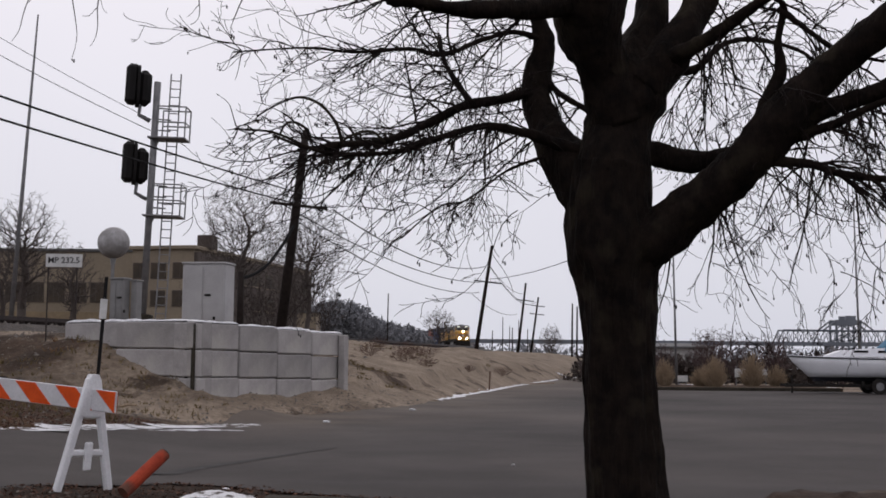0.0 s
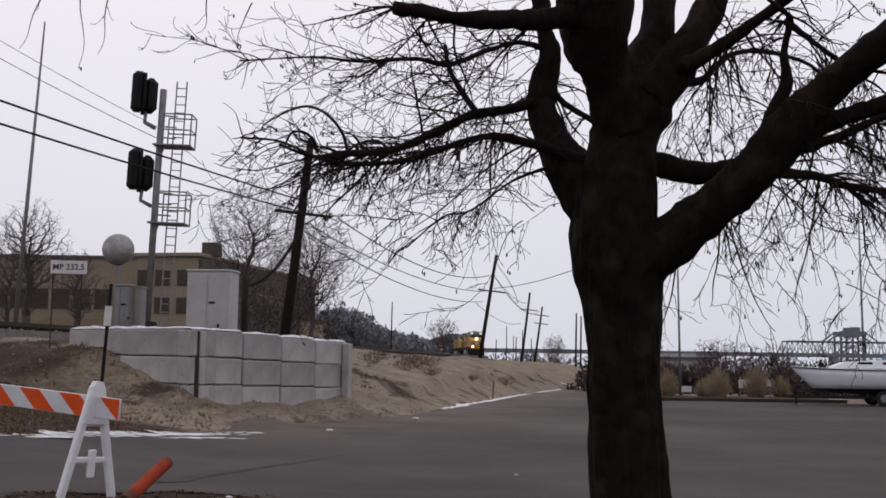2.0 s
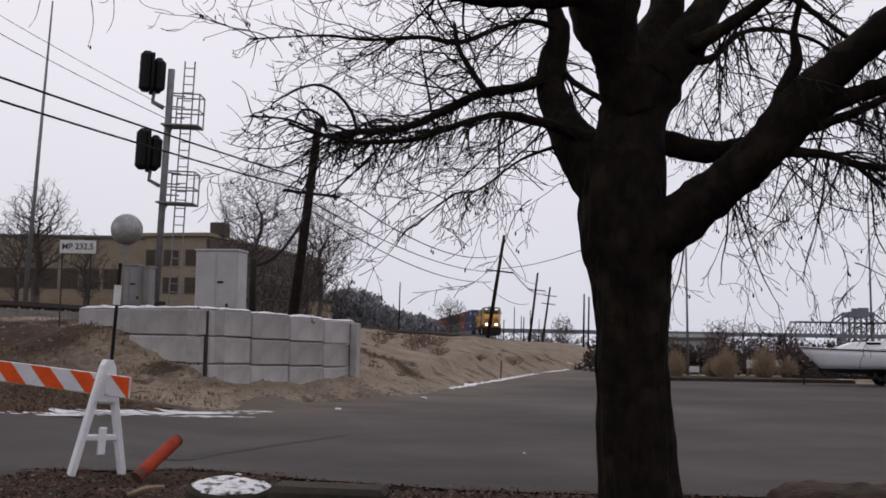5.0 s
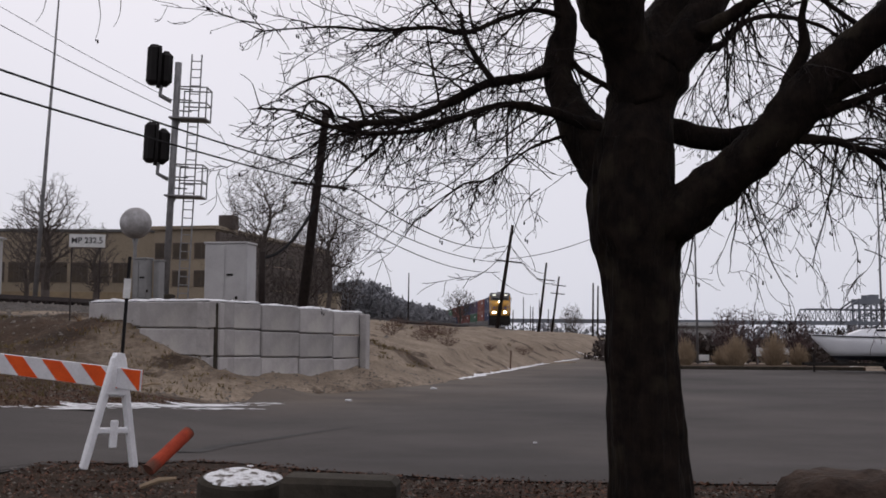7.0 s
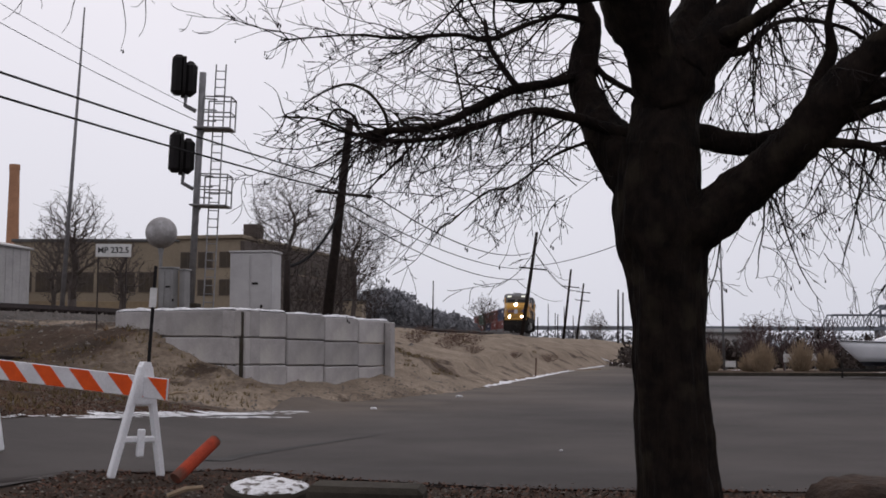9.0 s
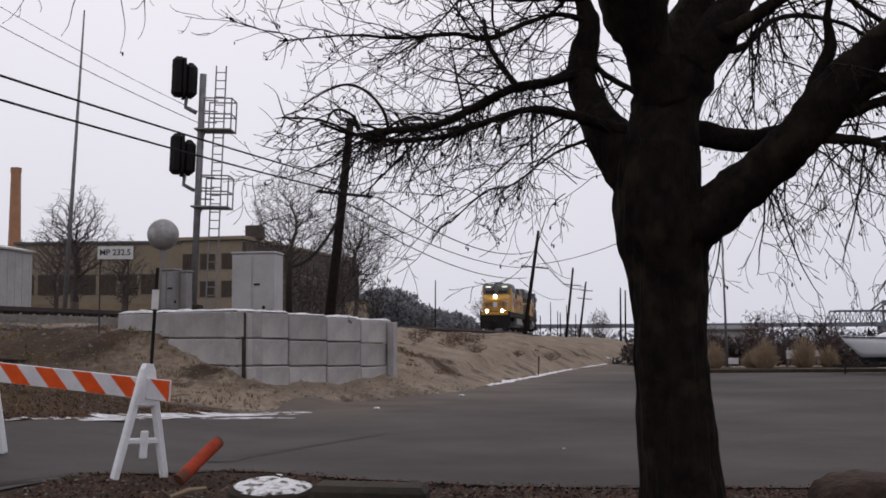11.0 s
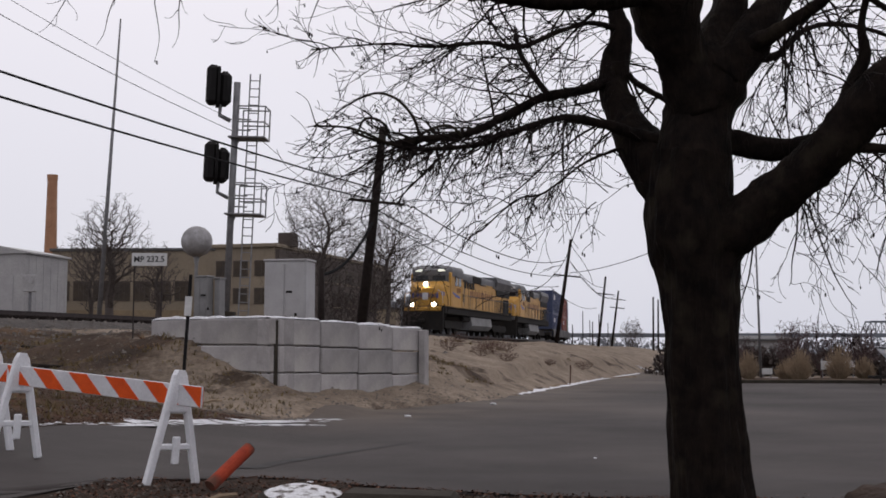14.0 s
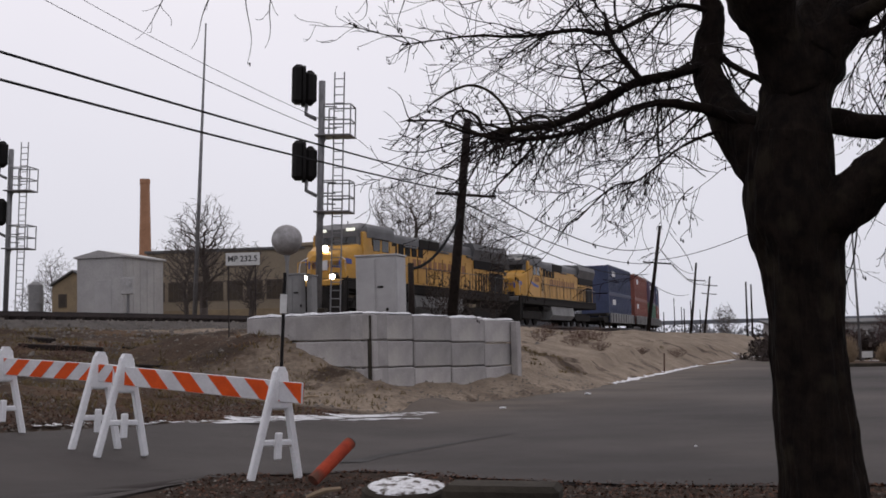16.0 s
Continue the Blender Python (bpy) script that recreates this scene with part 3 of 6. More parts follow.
# ---- the big tree ----
BOUGHS = [
    ("trunk", [(1.24, 7.88, 0.02, 0.298), (1.23, 7.88, 0.31, 0.268), (1.21, 7.88, 0.60, 0.247), (1.18, 7.88, 1.15, 0.236), (1.17, 7.88, 1.53, 0.232), (1.16, 7.88, 1.83, 0.262), (1.13, 7.88, 2.09, 0.306), (1.11, 7.88, 2.36, 0.275), (1.14, 7.88, 2.62, 0.254)]),
    ("stem_main", [(1.13, 7.88, 2.51, 0.254), (1.19, 7.93, 2.87, 0.236), (1.26, 7.93, 3.14, 0.246), (1.35, 7.98, 3.43, 0.178), (1.42, 7.98, 3.67, 0.117), (1.46, 8.08, 4.02, 0.115), (1.53, 8.28, 4.80, 0.103)]),
    ("stem_left_up", [(1.18, 7.88, 2.93, 0.207), (1.07, 7.78, 3.22, 0.167), (0.97, 7.68, 3.46, 0.210), (0.92, 7.58, 3.74, 0.248), (0.78, 7.38, 4.12, 0.141), (0.61, 7.08, 4.58, 0.101)]),
    ("stem_right_up", [(1.31, 7.88, 3.15, 0.191), (1.52, 7.88, 3.40, 0.153), (1.69, 7.93, 3.66, 0.112), (1.80, 7.98, 3.89, 0.099), (2.05, 8.08, 4.40, 0.085), (2.24, 8.18, 5.02, 0.066)]),
    ("limb_thin_up", [(1.51, 7.78, 3.34, 0.074), (1.67, 7.68, 3.40, 0.051), (1.91, 7.58, 3.55, 0.040), (2.16, 7.48, 3.73, 0.036), (2.48, 7.28, 3.95, 0.028)]),
    ("limb_right", [(1.22, 7.88, 2.02, 0.226), (1.37, 7.78, 2.12, 0.186), (1.63, 7.68, 2.32, 0.154), (1.83, 7.58, 2.49, 0.148), (1.97, 7.48, 2.64, 0.150), (2.14, 7.38, 2.85, 0.143), (2.36, 7.28, 3.10, 0.109), (2.65, 7.08, 3.35, 0.103), (3.02, 6.88, 3.68, 0.085)]),
    ("limb_left", [(1.08, 7.98, 2.33, 0.209), (0.87, 8.08, 2.64, 0.171), (0.75, 8.23, 2.90, 0.127), (0.66, 8.33, 3.14, 0.101), (0.67, 8.38, 3.37, 0.102), (0.72, 8.38, 3.58, 0.078), (0.67, 8.38, 3.78, 0.057), (0.64, 8.38, 3.99, 0.068), (0.52, 8.48, 4.44, 0.053)]),
    ("stub_top", [(0.95, 7.58, 3.68, 0.092), (0.64, 7.38, 3.55, 0.072), (0.34, 7.18, 3.48, 0.061), (0.06, 7.08, 3.45, 0.048), (-0.15, 6.98, 3.46, 0.043), (-0.34, 6.88, 3.45, 0.039)]),
    ("branch_d", [(0.62, 8.33, 3.22, 0.042), (0.39, 8.18, 3.13, 0.032), (0.13, 8.08, 3.06, 0.033), (-0.12, 7.98, 2.91, 0.030), (-0.38, 7.88, 2.78, 0.024), (-0.68, 7.78, 2.73, 0.020), (-0.89, 7.68, 2.69, 0.014), (-1.12, 7.68, 2.77, 0.008)]),
    ("branch_e", [(1.00, 7.98, 2.72, 0.075), (0.81, 7.98, 2.77, 0.047), (0.57, 7.88, 2.83, 0.033), (0.34, 7.78, 2.86, 0.028), (0.19, 7.78, 2.85, 0.025), (-0.04, 7.68, 2.76, 0.022), (-0.26, 7.58, 2.66, 0.018), (-0.55, 7.58, 2.63, 0.016), (-0.79, 7.48, 2.63, 0.012), (-1.07, 7.38, 2.73, 0.008), (-1.32, 7.38, 2.75, 0.005)]),
    ("branch_f", [(0.75, 8.38, 3.60, 0.026), (0.51, 8.28, 3.64, 0.019), (0.31, 8.28, 3.60, 0.017), (-0.01, 8.18, 3.45, 0.017), (-0.24, 8.08, 3.46, 0.014), (-0.63, 7.98, 3.41, 0.011), (-0.93, 7.88, 3.41, 0.008), (-1.41, 7.78, 3.35, 0.005)]),
    ("branch_link", [(0.19, 8.08, 3.08, 0.024), (0.09, 8.13, 3.23, 0.020), (-0.01, 8.18, 3.42, 0.015), (-0.04, 8.18, 3.59, 0.010)]),
    ("limb_low_right", [(1.27, 7.98, 2.78, 0.095), (1.46, 7.98, 2.71, 0.084), (1.68, 7.93, 2.66, 0.076), (1.90, 7.88, 2.67, 0.075), (2.03, 7.78, 2.70, 0.074)]),
    ("branch_g", [(1.95, 7.48, 2.61, 0.054), (2.14, 7.38, 2.57, 0.032), (2.30, 7.28, 2.54, 0.028), (2.42, 7.18, 2.47, 0.024), (2.66, 7.08, 2.42, 0.022), (2.98, 6.88, 2.35, 0.016)]),
    ("branch_h", [(2.17, 7.38, 2.82, 0.093), (2.32, 7.38, 2.88, 0.078), (2.46, 7.28, 2.92, 0.060), (2.68, 7.18, 2.99, 0.056), (3.05, 6.98, 3.19, 0.050)]),
    ("branch_i", [(2.21, 7.38, 2.73, 0.039), (2.39, 7.28, 2.78, 0.030), (2.57, 7.18, 2.86, 0.024), (2.74, 7.08, 2.93, 0.020)]),
    ("branch_j", [(2.01, 7.48, 2.83, 0.061), (2.09, 7.48, 3.03, 0.046), (2.16, 7.48, 3.18, 0.039), (2.14, 7.48, 3.36, 0.025), (2.17, 7.43, 3.57, 0.023), (2.10, 7.38, 3.63, 0.016), (1.94, 7.38, 3.76, 0.012)]),
    ("branch_k", [(1.07, 8.08, 2.99, 0.023), (0.95, 8.18, 3.09, 0.020), (0.83, 8.28, 3.19, 0.021), (0.74, 8.33, 3.29, 0.021)]),
    ("branch_l", [(1.43, 7.98, 3.26, 0.031), (1.74, 8.08, 3.34, 0.025), (1.97, 8.28, 3.56, 0.020), (2.26, 8.48, 3.66, 0.018), (2.65, 8.68, 3.63, 0.014), (2.92, 8.88, 3.51, 0.011)]),
    ("branch_m", [(2.13, 7.43, 3.57, 0.021), (2.29, 7.38, 3.43, 0.016), (2.47, 7.28, 3.26, 0.012), (2.71, 7.18, 3.17, 0.010)]),
    ("branch_n", [(0.67, 7.90, 2.68, 0.013), (0.42, 7.90, 2.58, 0.008), (0.15, 7.90, 2.38, 0.007), (-0.04, 7.90, 2.33, 0.005), (-0.28, 7.90, 2.12, 0.004)]),
    ("branch_arch", [(-0.67, 7.75, 2.71, 0.012), (-0.71, 7.75, 2.86, 0.011), (-0.82, 7.75, 2.99, 0.010), (-0.95, 7.75, 3.04, 0.008), (-1.09, 7.75, 3.00, 0.007), (-1.24, 7.75, 2.91, 0.005)]),
    ("branch_hook", [(-0.87, 7.70, 2.72, 0.013), (-0.90, 7.70, 2.81, 0.011), (-0.98, 7.70, 2.86, 0.010), (-1.05, 7.70, 2.84, 0.008), (-1.09, 7.70, 2.74, 0.006)]),
    ("branch_bow", [(-0.39, 7.75, 2.74, 0.011), (-0.47, 7.75, 2.81, 0.011), (-0.58, 7.75, 2.80, 0.009), (-0.70, 7.75, 2.73, 0.007)]),
]


def smooth_path(pts, k):
    out = []
    n = len(pts)
    for i in range(n - 1):
        p0, p1, p2, p3 = (np.array(pts[j]) for j in (max(i - 1, 0), i, i + 1, min(i + 2, n - 1)))
        for s in range(k):
            t = s / k
            out.append(0.5 * (2 * p1 + (p2 - p0) * t + (2 * p0 - 5 * p1 + 4 * p2 - p3) * t * t + (3 * p1 - p0 - 3 * p2 + p3) * t ** 3))
    out.append(np.array(pts[-1]))
    return out


def twig_path(start, d, length, droop, curl, rng, steps):
    """A thin shoot that bends in one smooth arc, sags by its weight and turns up at its tip."""
    p, d = Vector(start), Vector(d).normalized()
    pts = [p.copy()]
    bend = Vector((rng.gauss(0, 1), rng.gauss(0, 0.6), rng.gauss(0, 1))) * 1.25
    swing = Vector((rng.gauss(0, 1), rng.gauss(0, 0.6), rng.gauss(0, 1))) * 0.9
    for i in range(steps):
        s = i / steps
        d = d + (bend * math.cos(1.3 * s * math.pi) + swing * (s - 0.35)) * (0.9 / steps)
        d = d + Vector((rng.gauss(0, 0.07), rng.gauss(0, 0.07), rng.gauss(0, 0.07)))
        d.z += (-droop * (1.15 - s) + curl * max(0, s - 0.45) * 1.9) * (2.4 / steps)
        d.normalize()
        p = p + d * (length / steps)
        pts.append(p.copy())
    return pts


def build_tree():
    rng = random.Random(11)
    root = thing("street_tree", pose(1.2, 7.9, 0), "large bare dark tree with spreading limbs and hanging twigs", "tree")
    inv = Matrix.Translation((-1.2, -7.9, 0))
    paths = {}
    for name, pts in BOUGHS:
        sm = smooth_path(pts, 14 if name == "trunk" else 6)
        b = Build()
        ring_n = 84 if name == "trunk" else 18
        P, R = [], []
        for i, q in enumerate(sm):
            P.append(inv @ Vector(q[:3]))
            R.append(max(q[3], 0.006))
        if name == "trunk":
            P.insert(0, P[0] + Vector((0.02, 0, -0.14)))
            R.insert(0, R[0] * 1.3)
        b.tube(P, R, ring_n)
        for i, v in enumerate(b.v):
            v = Vector(v)
            k = min(1.0, R[min(i // ring_n, len(R) - 1)] / 0.2)
            d = 0.3 * (1 - k) * min(R[min(i // ring_n, len(R) - 1)], 0.05) * noise.noise(v * 17.0) + 0.036 * k * noise.noise(Vector((v.x * 10, v.y * 10, v.z * 1.6))) + 0.008 * k * noise.noise(v * 3.1) + 0.024 * k * noise.noise(Vector((v.x * 30, v.y * 30, v.z * 4)))
            c = P[min(i // ring_n, len(P) - 1)]
            o = v - c
            if o.length > 1e-6:
                v += o.normalized() * d
            b.v[i] = tuple(v)
        kind = "trunk" if name == "trunk" else "limb"
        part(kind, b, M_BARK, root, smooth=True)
        paths[name] = [(inv @ Vector(q[:3]), q[3]) for q in sm]
    tw = Build()

    def shoot(start, d, length, droop, curl, r0, depth):
        steps = (16, 11, 8)[depth]
        pts = twig_path(start, d, length, droop, curl, rng, steps)
        rad = [max(r0 * (1 - 0.72 * i / steps), 0.0022) for i in range(len(pts))]
        tw.tube(pts, rad, 4 if depth == 0 else 3, False)
        if depth < 2:
            turn = rng.choice((-1, 1))
            for k in range(rng.randint(4, 7) if depth == 0 else rng.randint(0, 3)):
                i = rng.randint(1, steps - 1)
                dd = (pts[i + 1] - pts[i - 1]).normalized()
                turn = -turn
                off = Vector((-dd.z, rng.gauss(0, 0.5), dd.x)) * (turn * rng.uniform(0.45, 1.0))
                shoot(pts[i], (dd + off).normalized(), length * rng.uniform(0.18, 0.5), droop * 0.8, curl, rad[i] * 0.7, depth + 1)
        for k in range(1, len(pts) - 1):
            if rng.random() < 0.06:
                c = pts[k]
                tw.ball((c.x, c.y, c.z), rad[k] * 1.5, 4, 3, 1.3)
        if rng.random() < 0.07:
            tip = pts[-1]
            for k in range(rng.randint(1, 2)):
                tw.ball((tip.x + 0.014 * k, tip.y, tip.z - 0.014 - 0.01 * k), rng.uniform(0.0045, 0.008), 5, 3, 2.2)

    plan = {
        "branch_d": (44, (-0.8, -0.15, -0.1), 0.95, 0.12, 1.15), "branch_e": (46, (-0.75, -0.2, -0.25), 0.85, 0.2, 1.0),
        "branch_f": (36, (-0.85, 0.0, 0.0), 0.9, 0.08, 1.1), "branch_link": (16, (-0.7, 0.1, 0.2), 0.8, 0.1, 0.8),
        "stub_top": (22, (-0.7, -0.1, -0.35), 0.9, 0.25, 1.1), "limb_left": (26, (-0.6, 0.4, 0.0), 0.8, 0.3, 1.0),
        "branch_n": (16, (-0.6, -0.1, -0.5), 0.6, 0.3, 0.9), "branch_g": (40, (0.35, -0.2, -0.35), 0.75, 0.45, 1.5),
        "branch_h": (34, (0.4, 0.2, -0.2), 0.85, 0.45, 1.5), "branch_i": (26, (0.3, 0.0, -0.35), 0.7, 0.45, 1.5),
        "branch_j": (26, (0.1, 0.3, 0.0), 0.7, 0.3, 0.9), "branch_l": (26, (0.3, 0.5, -0.2), 0.7, 0.5, 0.9),
        "branch_m": (24, (0.3, 0.2, -0.3), 0.7, 0.5, 0.9), "limb_low_right": (12, (0.1, 0.4, 0.4), 0.5, 0.1, 0.6),
        "limb_right": (44, (0.3, 0.4, -0.2), 0.85, 0.45, 1.5), "branch_k": (8, (-0.2, 0.5, 0.1), 0.5, 0.2, 0.6),
        "limb_thin_up": (26, (0.4, 0.1, -0.1), 0.9, 0.5, 0.9), "stem_right_up": (18, (0.4, 0.5, -0.1), 1.0, 0.6, 1.0),
    }
    for name, (count, d, length, droop, curl) in plan.items():
        path = paths[name]
        for k in range(int(count * (0.56 if d[0] < 0 else 0.5))):
            f = rng.random() ** 0.8
            i = int((0.12 + 0.88 * f) * (len(path) - 1))
            p, r = path[i]
            dd = Vector(d) + Vector((rng.gauss(0, 0.35), rng.gauss(0, 0.45), rng.gauss(0, 0.38)))
            shoot(p, dd, length * (1.1 - 0.5 * f) * rng.uniform(0.5, 1.3), droop, curl * 0.5, min(0.0085, max(0.0045, r * 0.45)), 0)
    # short knobbly spurs along the thinner boughs
    for name in ("branch_d", "branch_e", "branch_f", "branch_g", "branch_h", "branch_i", "branch_link", "branch_n", "stub_top"):
        for k in range(20):
            p, r = rng.choice(paths[name])
            dd = Vector((rng.gauss(-0.3 if p.x < 0 else 0.2, 0.7), rng.gauss(0, 0.7), rng.gauss(-0.25, 0.7)))
            shoot(p, dd, rng.uniform(0.08, 0.3), 0.35, 0.6, 0.0052, 2)
    # tangled shoots that hang below the two long left boughs
    for name in ("branch_d", "branch_e"):
        path = paths[name]
        for k in range(46):
            p, r = path[int(rng.uniform(0.12, 0.8) * (len(path) - 1))]
            shoot(p, (rng.gauss(-0.45, 0.35), rng.gauss(0, 0.4), rng.gauss(-0.8, 0.3)), rng.uniform(0.15, 0.5), 0.3, 0.4, 0.0062, 1)
    # boughs further back in the crown, hidden at their roots by the nearer limbs
    for k in range(42):
        x, z = rng.uniform(-1.8, -0.3), rng.uniform(1.9, 3.4)
        shoot((x, rng.uniform(-0.6, 1.6), z + 0.35), (-0.7, rng.gauss(0, 0.3), rng.gauss(0.0, 0.3)), rng.uniform(0.5, 1.1), 0.3, 0.6, 0.004, 0)
    for k in range(60):
        x = rng.uniform(0.2, 2.7)
        shoot((x, rng.uniform(-0.6, 1.6), rng.uniform(1.75, 3.6)), (rng.gauss(0.1, 0.6), rng.gauss(0, 0.4), -0.2), rng.uniform(0.35, 0.8), 0.6, 1.2, 0.004, 0)
    # long shoots that hang from the boughs above the view
    for x, y, z, length in ((-3.72, 0, 3.95, 0.62), (-3.6, 0.2, 3.9, 0.45), (-4.0, 0.1, 3.9, 0.5), (-2.85, -0.1, 3.82, 0.3), (-2.6, 0.2, 3.85, 0.36), (-4.3, 0, 3.95, 0.5)):
        shoot((x, y, z), (-0.35, 0.0, -0.8), length, 0.2, 1.6, 0.006, 1)
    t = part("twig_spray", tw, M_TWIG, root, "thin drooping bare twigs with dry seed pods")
    tagged(t, kind="stuff")


build_tree()


# ---- bare trees behind the railway ----
def bare_tree(name, m, height, radius, seed, count, material, trunk_r=0.16, label="", group="", fork=0.2, twig=0.0082, lean=0.0):
    """A leafless tree: shoots reach for places strewn through a rounded crown, and limbs thicken by what they carry."""
    rng = random.Random(seed)
    root = thing(name, m, label, "tree" if height > 4 else "shrub", group)
    total = count * 5 + 24
    P = np.zeros((total, 3))
    run = np.zeros(total)
    parent = [-1] * total
    n = 0
    for i in range(6):
        z = -0.3 + (height * fork + 0.3) * i / 5
        P[n] = (lean * z + 0.03 * height * fork * math.sin(i * 1.3 + seed), 0.02 * height * fork * math.sin(i * 1.7), z)
        parent[n] = n - 1
        run[n] = 0.0
        n += 1
    foot_n = n
    top = P[n - 1].copy()
    cz, hz = height * (1 + fork) * 0.5, height * (1 - fork) * 0.52
    if height > 4:
        for i in range(1, 8):
            P[n] = top + np.array((0.05 * height * math.sin(i * 0.9 + seed) * i / 7, 0.03 * height * math.cos(i + seed) * i / 7, height * 0.5 * i / 7))
            parent[n] = n - 1
            run[n] = 0.06 * height * i
            n += 1
    aims = []
    while len(aims) < count:
        q = Vector((rng.gauss(0, 1), rng.gauss(0, 1), rng.gauss(0, 1))).normalized() * (rng.random() ** 0.42)
        k = radius * (0.86 + 0.4 * noise.noise(Vector((q.x * 1.8 + seed, q.y * 1.8, q.z * 1.8))))
        wide = 1.0 if q.z > -0.2 else 1.0 + 0.7 * (q.z + 0.2)
        aims.append(np.array((lean * height * 0.6 + q.x * k * wide, q.y * k * wide, cz + q.z * hz * (0.9 + 0.3 * noise.noise(Vector((q.x * 2.2, q.y * 2.2, seed)))))))
    aims.sort(key=lambda t: float(np.linalg.norm(t - top)))
    for t in aims:
        d = np.linalg.norm(P[foot_n - 1:n] - t, axis=1)
        i = foot_n - 1 + int(np.argmin(d + 0.42 * run[foot_n - 1:n]))
        a = P[i].copy()
        back = P[parent[i]] if parent[i] >= 0 else a - np.array((0, 0, 1.0))
        along = a - back
        along = along / max(np.linalg.norm(along), 1e-6)
        length = float(np.linalg.norm(t - a))
        last = i
        for f in (0.36, 0.7, 1.0):
            p = a + (t - a) * f + along * (length * 0.24 * f * (1 - f)) + np.array((rng.gauss(0, 0.02), rng.gauss(0, 0.02), rng.gauss(0, 0.02))) * length
            P[n] = p
            parent[n] = last
            run[n] = run[last] + np.linalg.norm(P[n] - P[last])
            last = n
            n += 1
        for base in (last - 1, last):
            e = np.array((rng.gauss(0, 1), rng.gauss(0, 1), rng.gauss(0.25, 0.8)))
            P[n] = P[base] + e * (0.022 * height * rng.uniform(0.5, 1.3))
            parent[n] = base
            run[n] = 1e9
            n += 1
    load = np.ones(n)
    for i in range(n - 1, 0, -1):
        load[parent[i]] += load[i]
    rad = np.maximum(twig, trunk_r * (load / load[0]) ** 0.46)
    trunk, crown = Build(), Build()
    trunk.tube([tuple(P[i]) for i in range(foot_n)], [float(rad[i]) * (1.25 if i < 2 else 1.0) for i in range(foot_n)], 9)
    for i in range(foot_n, n):
        j = parent[i]
        r0 = float(min(rad[j], rad[i] * 1.25))
        crown.tube([tuple(P[j]), tuple(P[i])], [r0, float(rad[i])], 6 if rad[i] > 0.05 else 3, False)
    part("trunk", trunk, material, root, smooth=True)
    part("crown", crown, material, root, "open crown of bare branches")
    return root


T_LABEL = "leafless grey-brown tree behind the railway"
T_GROUP = "trees behind the track"
for tx, ty, tz, th, tr, ts, tn, tw in (
        (-11.85, 70, 2.4, 10.3, 3.5, 3, 1500, 0.18), (-8.6, 76, 2.4, 9.2, 3.3, 8, 1400, 0.16), (-10.2, 82, 2.4, 8.0, 2.8, 33, 900, 0.12),
        (-29.0, 82, 2.4, 10.3, 3.5, 5, 1000, 0.3), (-24.3, 78, 2.4, 6.6, 2.1, 13, 500, 0.2), (-32.6, 88, 2.4, 9.0, 2.6, 21, 600, 0.18),
        (-16.3, 84, 2.4, 7.0, 2.4, 23, 600, 0.12), (-63.9, 130, 2.6, 11.2, 2.9, 17, 800, 0.2), (-70.5, 138, 2.6, 9.0, 2.8, 19, 600, 0.2)):
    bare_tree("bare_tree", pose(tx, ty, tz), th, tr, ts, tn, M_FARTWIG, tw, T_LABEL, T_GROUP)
for tx, ty, th, tr, ts in ((-9.6, 66, 3.6, 1.5, 71), (-8.2, 64, 3.0, 1.3, 72), (-11.0, 68, 3.4, 1.6, 73), (-7.0, 70, 3.8, 1.4, 74)):
    bare_tree("brush_thicket", pose(tx, ty, 2.3), th, tr, ts, 420, M_BRUSHDARK, 0.05, "dense dark brown thicket behind the railway", "thickets behind the track", fork=0.06, twig=0.012)
bare_tree("bare_tree", pose(-0.5, 205, 3.0), 7.2, 3.5, 31, 800, M_FARTWIG, 0.2, "broad bare tree beyond the railway", "", fork=0.15, twig=0.02)
bare_tree("bare_tree", pose(23.8, 260, 0.6), 8.6, 3.4, 37, 700, M_FARTWIG, 0.2, "broad hazy bare tree far down the line", "", fork=0.12, twig=0.024)
bare_tree("bare_tree", pose(12.3, 75, 0.0), 5.2, 1.7, 41, 500, M_REDTWIG, 0.1, "small reddish bare tree beside the lot", "shrubs round the lot")
for sx, sy, sh, sr, sd in ((13.4, 60, 3.0, 1.3, 51), (15.0, 61, 3.3, 1.5, 52), (14.2, 63, 3.4, 1.4, 53), (11.6, 64, 2.4, 1.2, 54), (16.6, 60, 3.0, 1.3, 55), (18.3, 66, 2.6, 1.3, 56), (21.5, 64, 2.4, 1.2, 57)):
    bare_tree("bare_shrub", pose(sx, sy, -0.1), sh, sr, sd, 420, M_REDTWIG, 0.07, "low reddish bare shrub in a planting bed", "shrubs round the lot", fork=0.14, twig=0.009)


def crowns(b, x, y, z, r, h, rng, count):
    """One tree seen from afar: a lumpy mass of small tilted leaf and twig clumps with gaps at its edge."""
    for k in range(count):
        u, a = rng.uniform(-1, 1), rng.uniform(0, 6.28)
        q = math.sqrt(max(0.0, 1 - u * u)) * rng.uniform(0.55, 1.06)
        px, py, pz = x + r * q * math.cos(a), y + r * q * math.sin(a), z + h * (0.5 + 0.5 * u * rng.uniform(0.8, 1.04))
        e = r * rng.uniform(0.1, 0.26)
        o = len(b.v)
        for j in range(4):
            b.v.append((px + e * rng.gauss(0, 0.8), py + e * rng.gauss(0, 0.8), pz + e * rng.gauss(0, 0.9)))
        b.f += [(o, o + 1, o + 2), (o, o + 2, o + 3), (o, o + 3, o + 1)]


